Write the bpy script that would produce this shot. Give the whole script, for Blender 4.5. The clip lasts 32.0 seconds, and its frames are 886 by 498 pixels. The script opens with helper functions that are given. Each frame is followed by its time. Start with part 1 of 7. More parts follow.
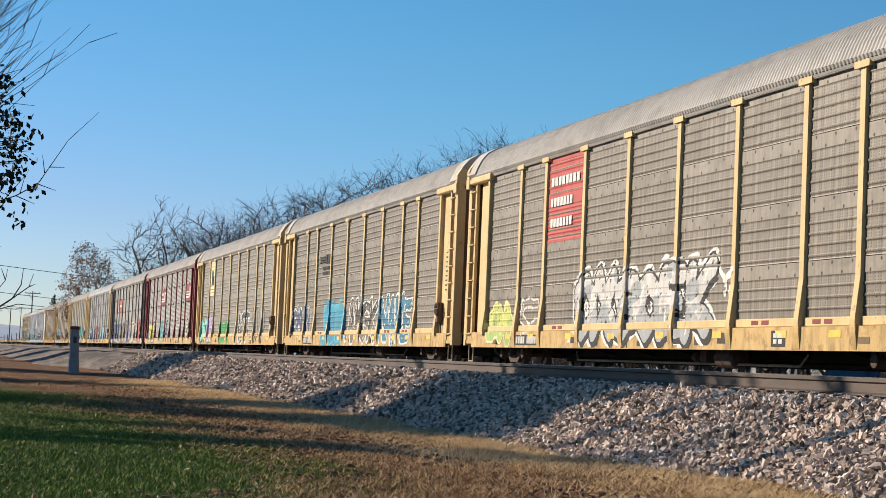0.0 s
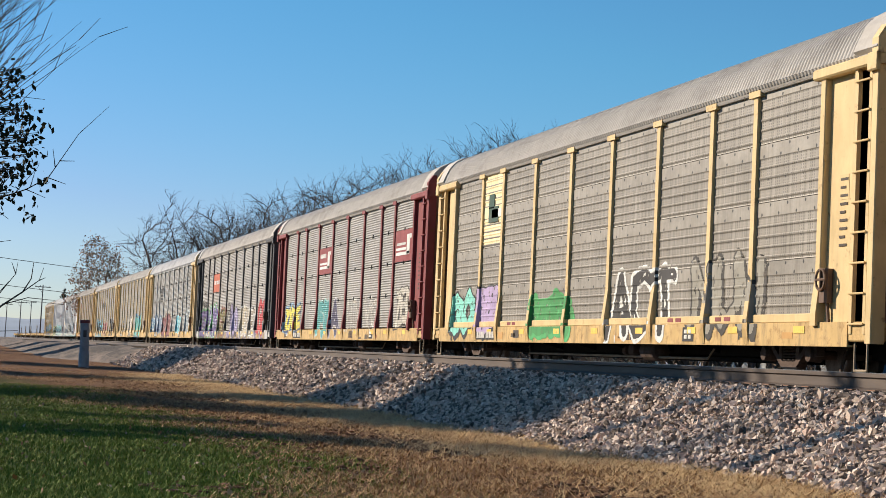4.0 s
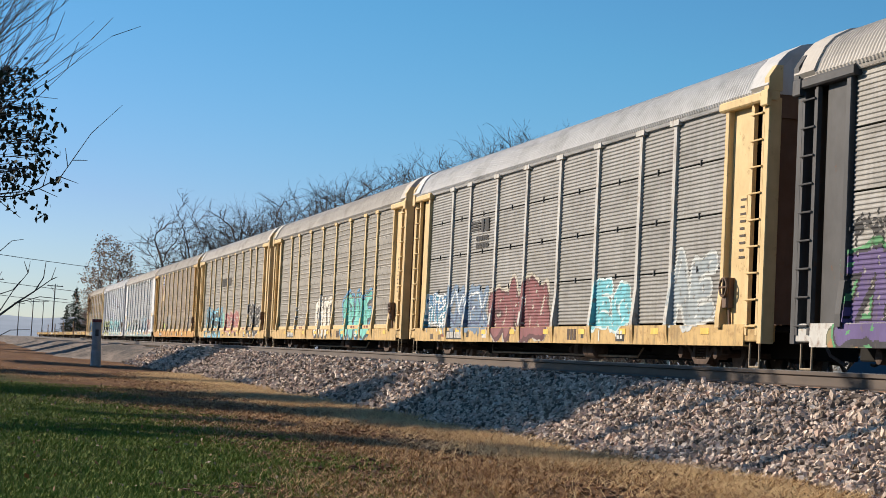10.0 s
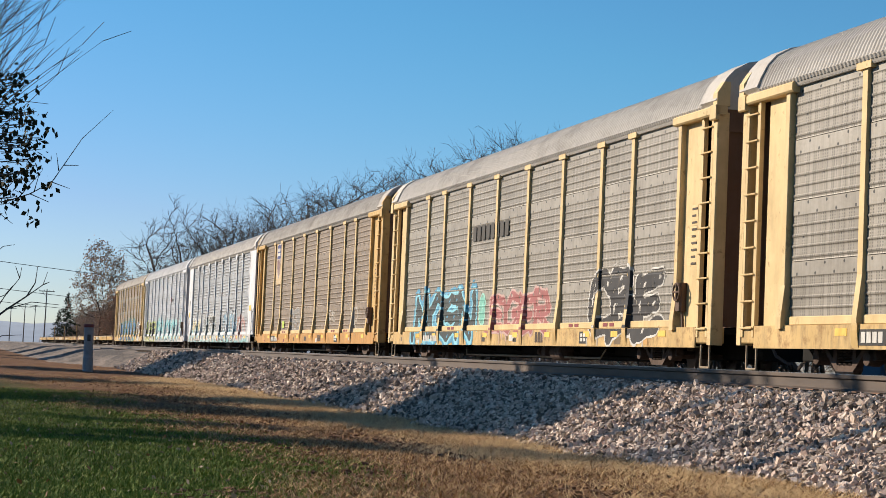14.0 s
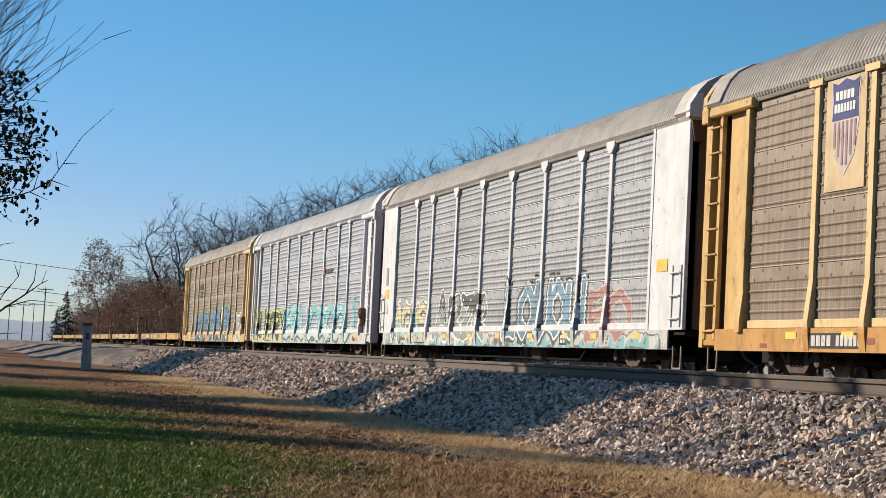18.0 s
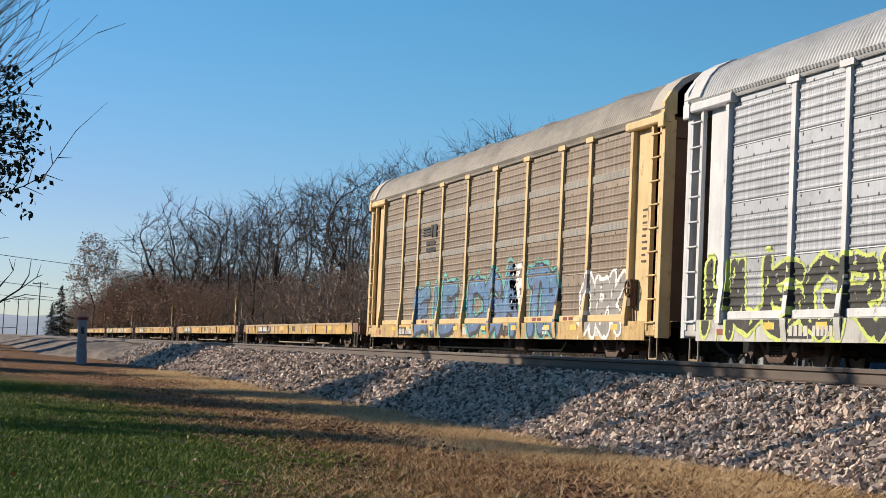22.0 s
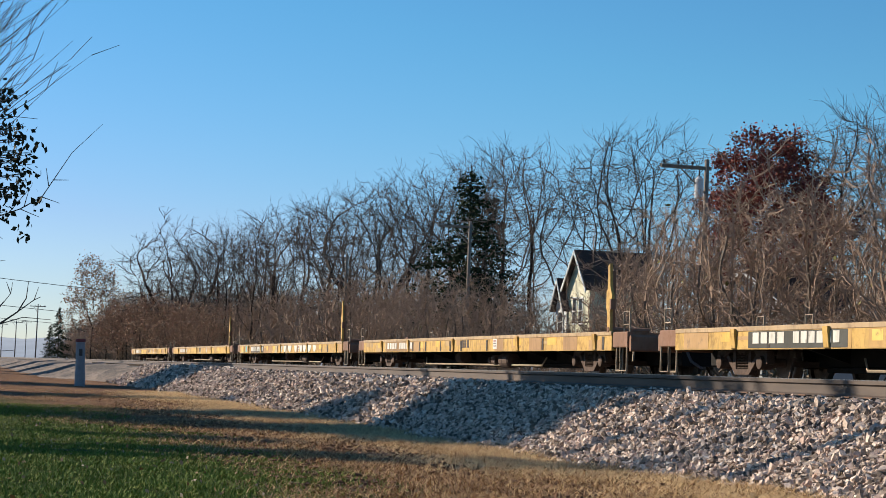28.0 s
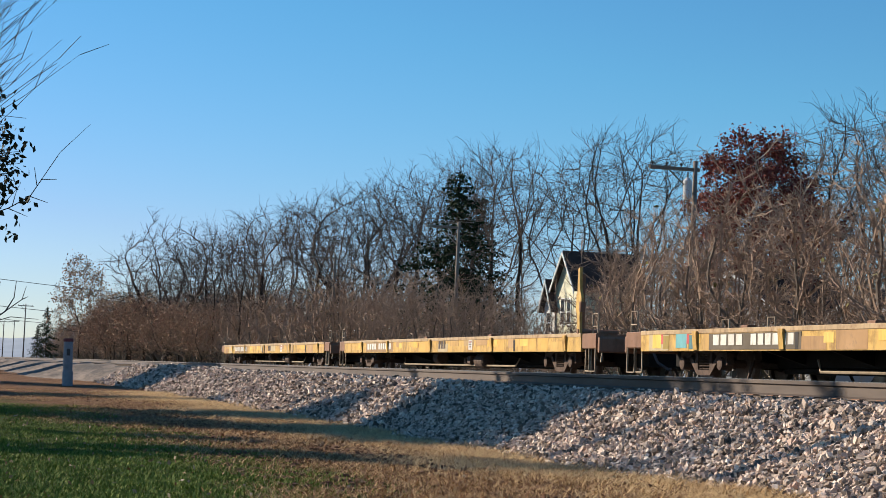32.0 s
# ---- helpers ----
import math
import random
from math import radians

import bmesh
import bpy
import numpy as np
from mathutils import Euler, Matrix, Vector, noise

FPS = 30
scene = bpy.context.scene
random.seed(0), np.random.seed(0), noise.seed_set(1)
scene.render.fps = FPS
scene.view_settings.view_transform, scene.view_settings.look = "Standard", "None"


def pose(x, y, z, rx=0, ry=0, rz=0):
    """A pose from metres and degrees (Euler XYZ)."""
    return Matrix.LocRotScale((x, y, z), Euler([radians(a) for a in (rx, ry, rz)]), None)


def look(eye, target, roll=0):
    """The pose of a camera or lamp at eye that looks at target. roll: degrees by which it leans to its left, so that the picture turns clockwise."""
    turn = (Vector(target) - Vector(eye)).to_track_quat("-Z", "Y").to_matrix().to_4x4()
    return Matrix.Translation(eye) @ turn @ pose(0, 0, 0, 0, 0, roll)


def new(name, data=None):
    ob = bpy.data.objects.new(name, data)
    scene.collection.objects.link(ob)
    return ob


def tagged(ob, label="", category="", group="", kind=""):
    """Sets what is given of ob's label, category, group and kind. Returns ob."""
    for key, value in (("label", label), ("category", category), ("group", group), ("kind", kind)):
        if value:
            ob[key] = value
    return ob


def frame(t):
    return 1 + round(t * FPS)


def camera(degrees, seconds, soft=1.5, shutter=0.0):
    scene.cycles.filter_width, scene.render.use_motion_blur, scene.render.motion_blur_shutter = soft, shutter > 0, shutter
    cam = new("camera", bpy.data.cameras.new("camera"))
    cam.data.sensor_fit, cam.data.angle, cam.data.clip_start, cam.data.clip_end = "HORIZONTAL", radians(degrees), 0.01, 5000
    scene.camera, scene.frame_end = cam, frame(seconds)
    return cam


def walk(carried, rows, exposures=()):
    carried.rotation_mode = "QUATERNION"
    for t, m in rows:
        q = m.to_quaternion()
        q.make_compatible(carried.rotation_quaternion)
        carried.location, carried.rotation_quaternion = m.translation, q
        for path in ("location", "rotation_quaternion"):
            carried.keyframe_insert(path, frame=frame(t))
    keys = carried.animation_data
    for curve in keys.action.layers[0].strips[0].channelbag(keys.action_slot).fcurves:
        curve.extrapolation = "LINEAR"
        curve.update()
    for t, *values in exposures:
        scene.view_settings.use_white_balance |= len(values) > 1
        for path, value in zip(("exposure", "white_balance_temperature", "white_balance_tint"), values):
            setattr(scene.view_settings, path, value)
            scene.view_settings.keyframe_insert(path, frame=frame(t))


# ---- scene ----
# seconds, yaw, pitch, roll of a camera that stays on one spot and is held by hand
TURNS = [
    (0, -14.70, 3.44, -2.43), (0.5, -14.64, 3.44, -2.47), (1, -14.73, 3.49, -2.61), (1.5, -14.67, 3.49, -2.68), (2, -14.66, 3.31, -2.59), (2.5,
    -14.64, 3.24, -2.52), (3, -14.55, 3.32, -2.36), (3.5, -14.54, 3.30, -2.52), (5.5, -14.09, 3.19, -2.53), (6, -14.09, 3.20, -2.61), (6.5, -13.92,
    3.22, -2.61), (7, -13.97, 3.05, -2.72), (7.5, -14.03, 2.80, -2.60), (8, -14.07, 2.95, -2.63), (8.5, -14.08, 2.97, -2.67), (9, -14.07, 3.16,
    -2.70), (9.5, -14.06, 3.20, -2.73), (10, -14.06, 3.25, -2.74), (10.5, -13.74, 3.01, -2.81), (11, -13.73, 2.96, -2.83), (11.5, -13.72, 3.08,
    -2.72), (12, -14.07, 2.99, -2.55), (12.5, -14.06, 3.20, -2.34), (13, -14.04, 3.31, -2.39), (13.5, -14.16, 3.35, -2.48), (15.5, -14.63, 3.48,
    -2.18), (16, -14.75, 3.66, -2.26), (16.5, -15.12, 3.46, -2.63), (17, -14.64, 3.25, -2.94), (17.5, -14.16, 3.27, -2.94), (18, -14.34, 3.39, -2.83),
    (18.5, -14.35, 3.19, -2.75), (19, -14.37, 3.37, -2.71), (19.5, -14.46, 3.43, -2.73), (20, -14.46, 3.45, -2.69), (20.5, -14.49, 3.44, -2.56), (21,
    -14.58, 3.31, -2.72), (21.5, -14.52, 3.17, -2.65), (22, -14.48, 3.16, -2.52), (22.5, -14.56, 3.37, -2.53), (23, -14.71, 3.53, -2.34), (23.5,
    -14.70, 3.63, -2.32), (24, -14.68, 3.45, -2.18), (24.5, -14.76, 3.40, -2.22), (25, -14.74, 3.63, -2.20), (25.5, -14.74, 3.69, -2.11), (27.5,
    -14.53, 3.55, -1.94), (28, -14.52, 3.68, -1.75), (28.5, -14.61, 3.75, -1.71), (29, -14.70, 3.79, -1.83), (29.5, -14.74, 3.63, -1.88), (30, -14.72,
    3.52, -1.86), (30.5, -14.80, 3.64, -1.75), (31, -14.78, 3.70, -1.82), (31.5, -14.79, 3.67, -1.84), (32, -14.88, 3.71, -1.89)]
EYE = (0.0, 0.0, 0.03)
cam = camera(26.40, 32.0, 0.6)
walk(cam, [(t, pose(*EYE, 90 + p, r, y)) for t, y, p, r in TURNS], [(t, e, 6220, 11) for t, e in ((0, 0.55), (8, 0.53), (12, 0.53), (13, 0.57), (16, 0.57), (18, 0.49), (19, 0.40), (20, 0.36), (21, 0.44), (23, 0.52), (25, 0.64), (28, 0.66), (32, 0.68))])

import itertools
# world, sun and sky
SUN_EL, SUN_AZ = radians(25), math.atan2(-0.72, 0.69)
world = bpy.data.worlds.new("sky")
scene.world = world
world.use_nodes = True
wt = world.node_tree
wt.nodes.clear()
sky = wt.nodes.new("ShaderNodeTexSky")
sky.sky_type = "NISHITA"
sky.sun_disc = False
sky.sun_elevation, sky.sun_rotation = SUN_EL, SUN_AZ
sky.altitude, sky.air_density, sky.dust_density, sky.ozone_density = 800, 1.0, 0.1, 3.0
bg = wt.nodes.new("ShaderNodeBackground")
bg.inputs["Strength"].default_value = 0.071
wo = wt.nodes.new("ShaderNodeOutputWorld")
grade = wt.nodes.new("ShaderNodeHueSaturation")
grade.inputs["Saturation"].default_value = 1.15
tint = wt.nodes.new("ShaderNodeMix")
tint.data_type, tint.blend_type = "RGBA", "MULTIPLY"
tint.inputs[0].default_value = 1.0
glow = wt.nodes.new("ShaderNodeRGBToBW")
haze = wt.nodes.new("ShaderNodeMapRange")
haze.inputs["From Min"].default_value, haze.inputs["From Max"].default_value = 3.8, 6.4
air = wt.nodes.new("ShaderNodeMix")
air.data_type = "RGBA"
air.inputs[6].default_value = (0.70, 1.04, 1.065, 1)
air.inputs[7].default_value = (0.81, 0.84, 1.02, 1)
wt.links.new(sky.outputs[0], glow.inputs[0])
wt.links.new(glow.outputs[0], haze.inputs["Value"])
wt.links.new(haze.outputs[0], air.inputs[0])
wt.links.new(air.outputs[2], tint.inputs[7])
wt.links.new(sky.outputs[0], grade.inputs["Color"])
wt.links.new(grade.outputs[0], tint.inputs[6])
wt.links.new(tint.outputs[2], bg.inputs[0])
wt.links.new(bg.outputs[0], wo.inputs[0])
sun_data = bpy.data.lights.new("sun", "SUN")
sun_data.energy, sun_data.angle, sun_data.color = 5.0, radians(0.55), (1.0, 0.85, 0.66)
sun = new("sun", sun_data)
TO_SUN = Vector((math.sin(SUN_AZ) * math.cos(SUN_EL), math.cos(SUN_AZ) * math.cos(SUN_EL), math.sin(SUN_EL)))
sun.matrix_world = look((0, 0, 60), Vector((0, 0, 60)) - TO_SUN)

# ---- materials ----


def lin(r, g, b):
    """Linear colour from screen values 0 to 255."""
    return tuple(((v / 255 + 0.055) / 1.055) ** 2.4 if v > 10 else v / 255 / 12.92 for v in (r, g, b)) + (1.0,)


class Nodes:
    def __init__(self, name):
        self.mat = bpy.data.materials.new(name)
        self.mat.use_nodes = True
        self.t = self.mat.node_tree
        self.b = self.t.nodes["Principled BSDF"]

    def add(self, kind, **values):
        n = self.t.nodes.new(kind)
        for k, v in values.items():
            n.inputs[k].default_value = v
        return n

    def link(self, a, b):
        self.t.links.new(a, b)

    def coords(self, scale=(1, 1, 1), shift=True, which="Object"):
        tc = self.add("ShaderNodeTexCoord")
        mp = self.add("ShaderNodeMapping")
        mp.inputs["Scale"].default_value = scale
        self.link(tc.outputs[which], mp.inputs["Vector"])
        if shift:
            oi = self.add("ShaderNodeObjectInfo")
            mul = self.add("ShaderNodeMath")
            mul.operation = "MULTIPLY"
            mul.inputs[1].default_value = 37.0
            self.link(oi.outputs["Random"], mul.inputs[0])
            self.link(mul.outputs[0], mp.inputs["Location"])
        return mp.outputs[0]

    def noise(self, vec, scale, detail=4.0, rough=0.6):
        n = self.add("ShaderNodeTexNoise", Scale=scale, Detail=detail, Roughness=rough)
        self.link(vec, n.inputs["Vector"])
        return n.outputs["Fac"]

    def ramp(self, fac, lo, hi, a=0.0, b=1.0):
        n = self.add("ShaderNodeMapRange")
        for k, v in (("From Min", lo), ("From Max", hi), ("To Min", a), ("To Max", b)):
            n.inputs[k].default_value = v
        self.link(fac, n.inputs["Value"])
        return n.outputs[0]

    def mix(self, fac, a, b, mode="MIX"):
        n = self.add("ShaderNodeMix")
        n.data_type, n.blend_type = "RGBA", mode
        for v, k in ((fac, 0), (a, 6), (b, 7)):
            if isinstance(v, (tuple, list)) or isinstance(v, float):
                n.inputs[k].default_value = v
            else:
                self.link(v, n.inputs[k])
        return n.outputs[2]

    def math(self, op, a, b=0.0, clamp=False):
        n = self.add("ShaderNodeMath")
        n.operation, n.use_clamp = op, clamp
        for k, v in enumerate((a, b)):
            if isinstance(v, (int, float)):
                n.inputs[k].default_value = v
            else:
                self.link(v, n.inputs[k])
        return n.outputs[0]

    def bump(self, height, strength=0.3, distance=0.02):
        n = self.add("ShaderNodeBump", Strength=strength, Distance=distance)
        self.link(height, n.inputs["Height"])
        self.link(n.outputs[0], self.b.inputs["Normal"])

    def done(self, color, rough=0.7, metal=0.0):
        for v, k in ((color, "Base Color"), (rough, "Roughness"), (metal, "Metallic")):
            if isinstance(v, (tuple, list, float, int)):
                self.b.inputs[k].default_value = v
            else:
                self.link(v, self.b.inputs[k])
        return self.mat


def plain(name, col, rough=0.7, metal=0.0, vary=0.18, scale=3.0, fine=40.0):
    """Paint, wood or stone with soft stains and a fine grain."""
    n = Nodes(name)
    v = n.coords()
    big = n.ramp(n.noise(v, scale), 0.3, 0.7, 1 - vary, 1 + vary)
    small = n.ramp(n.noise(v, fine, 2), 0.3, 0.7, 1 - vary * 0.5, 1 + vary * 0.5)
    k = n.math("MULTIPLY", big, small)
    c = n.add("ShaderNodeVectorMath")
    c.operation = "SCALE"
    c.inputs[0].default_value = col[:3]
    n.link(k, c.inputs["Scale"])
    n.bump(small, 0.15, 0.01)
    n.b.inputs["Specular IOR Level"].default_value = 0.2
    return n.done(c.outputs[0], rough, metal)


def weathered(name, col, rust=(0.16, 0.07, 0.03, 1), amount=0.35, rough=0.6, streak=True, soot=0.35):
    """Old railway paint: faded patches, rust blooms, soot and rain streaks running down."""
    n = Nodes(name)
    v = n.coords()
    fade = n.mix(n.ramp(n.noise(v, 1.3), 0.35, 0.7), col, tuple(min(1, x * 1.22 + 0.02) for x in col[:3]) + (1,))
    st = n.noise(n.coords((2.6, 2.6, 0.55)), 1.6, 6, 0.7)
    c = n.mix(n.ramp(st, 0.48, 0.75, 0.0, soot), fade, (0.07, 0.055, 0.04, 1)) if streak else fade
    bloom = n.ramp(n.noise(v, 4.0, 8, 0.7), 0.62 - amount * 0.22, 0.74, 0.0, 0.85)
    c = n.mix(bloom, c, rust)
    n.bump(n.noise(v, 30, 3), 0.12, 0.008)
    n.b.inputs["Specular IOR Level"].default_value = 0.25
    return n.done(c, n.ramp(bloom, 0, 1, rough, 0.9))


def panel_metal(name, col, dirt, perforated, dirt_amount=0.5, metal=0.25, rough=0.55):
    """Galvanised side sheets: dull zinc, road dust lying on the lower part, rain streaks, and rows of small holes."""
    n = Nodes(name)
    v = n.coords()
    tone = n.mix(n.ramp(n.noise(v, 0.9), 0.3, 0.7), col, tuple(x * 0.82 for x in col[:3]) + (1,))
    oi = n.add("ShaderNodeObjectInfo")
    tone = n.mix(n.ramp(oi.outputs["Random"], 0, 1, 0.0, 0.35), tone, tuple(min(1, x * 1.25) for x in col[:3]) + (1,))
    st = n.noise(n.coords((7, 7, 0.3)), 1.4, 5)
    c = n.mix(n.ramp(st, 0.4, 0.72, 0.0, dirt_amount), tone, dirt)
    speck = n.noise(v, 14, 6, 0.75)
    c = n.mix(n.ramp(speck, 0.5, 0.8, 0.0, 0.5), c, dirt)
    grime = n.noise(n.coords((1, 0.8, 1.6)), 0.8, 6, 0.7)
    c = n.mix(n.ramp(grime, 0.48, 0.72, 0.0, 0.55), c, tuple(x * 0.55 for x in dirt[:3]) + (1,))
    if perforated:
        tc = n.add("ShaderNodeTexCoord")
        sp = n.add("ShaderNodeSeparateXYZ")
        n.link(tc.outputs["Object"], sp.inputs[0])

        def spots(py, pz, r, shift=0.0):
            a = n.math("SUBTRACT", n.math("FRACT", n.math("DIVIDE", n.math("ADD", sp.outputs[1], shift), py)), 0.5)
            b = n.math("SUBTRACT", n.math("FRACT", n.math("DIVIDE", sp.outputs[2], pz)), 0.5)
            a, b = n.math("MULTIPLY", a, py), n.math("MULTIPLY", b, pz)
            d = n.math("ADD", n.math("MULTIPLY", a, a), n.math("MULTIPLY", b, b))
            return n.math("LESS_THAN", d, r * r)
        row = n.math("FRACT", n.math("DIVIDE", n.math("SUBTRACT", sp.outputs[2], 0.97), 1.04))
        band = n.math("GREATER_THAN", row, 0.765)

        def studs(py, z, r, shift):
            a = n.math("MULTIPLY", n.math("SUBTRACT", n.math("FRACT", n.math("DIVIDE", n.math("ADD", sp.outputs[1], shift), py)), 0.5), py)
            b = n.math("MULTIPLY", n.math("SUBTRACT", row, z), 1.04)
            return n.math("LESS_THAN", n.math("ADD", n.math("MULTIPLY", a, a), n.math("MULTIPLY", b, b)), r * r)
        big = n.math("MAXIMUM", studs(0.70, 0.80, 0.030, 0.0), n.math("MAXIMUM", studs(0.70, 0.955, 0.030, 0.35), studs(0.70, 0.40, 0.020, 0.2)))
        web = n.math("SUBTRACT", 1.0, band)
        fine = n.math("MULTIPLY", n.math("MULTIPLY", spots(0.085, 0.052, 0.017), n.math("LESS_THAN", n.math("FRACT", n.math("DIVIDE", sp.outputs[1], 0.34)), 0.66)), web)
        column = n.math("MULTIPLY", n.math("LESS_THAN", n.math("FRACT", n.math("DIVIDE", sp.outputs[1], 0.23)), 0.45), web)
        c = n.mix(n.math("MULTIPLY", column, 0.38), c, dirt)
        hole = n.math("MAXIMUM", big, n.math("MULTIPLY", fine, 0.6))
        c = n.mix(hole, c, (0.018, 0.016, 0.014, 1))
    n.bump(n.noise(v, 26, 3), 0.1, 0.006)
    return n.done(c, rough, metal)


M = {}
# Near-black: shade below and inside the cars is put into this steel's colour.
BLACK = plain("grimy_shaded_black_steel", (0.012, 0.011, 0.010, 1), 0.9, 0.0, 0.4)
TRUCK = plain("rust_brown_cast_steel", (0.095, 0.064, 0.049, 1), 0.8, 0.1, 0.35, 6)
WHEEL = plain("worn_wheel_steel", (0.17, 0.13, 0.105, 1), 0.55, 0.5, 0.3, 6)
WHITE = weathered("white_paint", (0.56, 0.565, 0.57, 1), amount=0.05, soot=0.2)
CREAM = weathered("cream_yellow_paint", (0.58, 0.425, 0.205, 1), amount=0.14, soot=0.2)
OCHRE = weathered("ochre_yellow_paint", (0.50, 0.325, 0.115, 1), amount=0.25, soot=0.4)
ORANGE = weathered("orange_yellow_paint", (0.443, 0.228, 0.057, 1), amount=0.3, soot=0.45)
SILLY = weathered("yellow_sill_paint", (0.50, 0.335, 0.13, 1), amount=0.5, soot=0.7)
SILLW = weathered("pale_sill_paint", (0.46, 0.45, 0.42, 1), amount=0.45, soot=0.4)
FLATY = weathered("flat_yellow_paint", (0.50, 0.31, 0.075, 1), amount=0.6, soot=0.7)
WORN = weathered("worn_deck_edge", (0.40, 0.28, 0.15, 1), amount=0.5, soot=0.6)
RUSTY = weathered("rusted_steel", (0.20, 0.10, 0.055, 1), amount=0.5, soot=0.5)
MAROON = weathered("maroon_paint", (0.20, 0.035, 0.035, 1), amount=0.05, soot=0.3)
DARK = weathered("black_paint", (0.05, 0.049, 0.05, 1), amount=0.0, soot=0.2)
BRONZE = weathered("brown_end_paint", (0.12, 0.068, 0.042, 1), amount=0.2, soot=0.5)
GREYEND = weathered("grey_end_paint", (0.24, 0.235, 0.23, 1), amount=0.05, soot=0.3)
RUNG = plain("steel_bar", (0.30, 0.24, 0.17, 1), 0.6, 0.3, 0.3)
PANEL = {
    "dusty": panel_metal("dusty_perforated_sheet", (0.272, 0.240, 0.194, 1), (0.122, 0.099, 0.074, 1), True, 0.6),
    "pale": panel_metal("pale_perforated_sheet", (0.305, 0.279, 0.236, 1), (0.164, 0.143, 0.112, 1), True, 0.5),
    "brown": panel_metal("brown_dusted_sheet", (0.275, 0.212, 0.150, 1), (0.128, 0.088, 0.056, 1), True, 0.55),
    "silver": panel_metal("corrugated_zinc_sheet", (0.329, 0.318, 0.298, 1), (0.175, 0.156, 0.125, 1), False, 0.45),
    "greyd": panel_metal("dark_corrugated_zinc_sheet", (0.276, 0.271, 0.257, 1), (0.125, 0.114, 0.096, 1), False, 0.5),
    "white": panel_metal("whitish_perforated_sheet", (0.345, 0.36, 0.375, 1), (0.215, 0.215, 0.21, 1), True, 0.35),
    "bright": panel_metal("bright_zinc_sheet", (0.385, 0.405, 0.44, 1), (0.235, 0.245, 0.26, 1), True, 0.4),
}
ROOF = {
    "grey": panel_metal("dull_roof_sheet", (0.46, 0.43, 0.39, 1), (0.33, 0.295, 0.25, 1), False, 0.4, 0.05, 0.8),
    "pale": panel_metal("pale_roof_sheet", (0.42, 0.38, 0.325, 1), (0.30, 0.255, 0.205, 1), False, 0.35, 0.05, 0.8),
    "dark": panel_metal("dark_roof_sheet", (0.40, 0.37, 0.33, 1), (0.27, 0.235, 0.195, 1), False, 0.4, 0.05, 0.8),
    "bright": panel_metal("bright_roof_sheet", (0.52, 0.52, 0.52, 1), (0.38, 0.375, 0.365, 1), False, 0.3, 0.05, 0.8),
}
SPRAY = {}


def spray(r, g, b):
    """Spray paint, a little faded, by its colour."""
    if (r, g, b) not in SPRAY:
        base = lin(r, g, b)
        grey = sum(base[:3]) / 3
        SPRAY[r, g, b] = weathered("spray_paint", tuple(0.9 * (0.78 * x + 0.14 * grey) + 0.012 for x in base[:3]) + (1,), (0.16, 0.13, 0.10, 1), 0.2, 0.7, True, 0.4)
    return SPRAY[r, g, b]

# ---- meshes ----


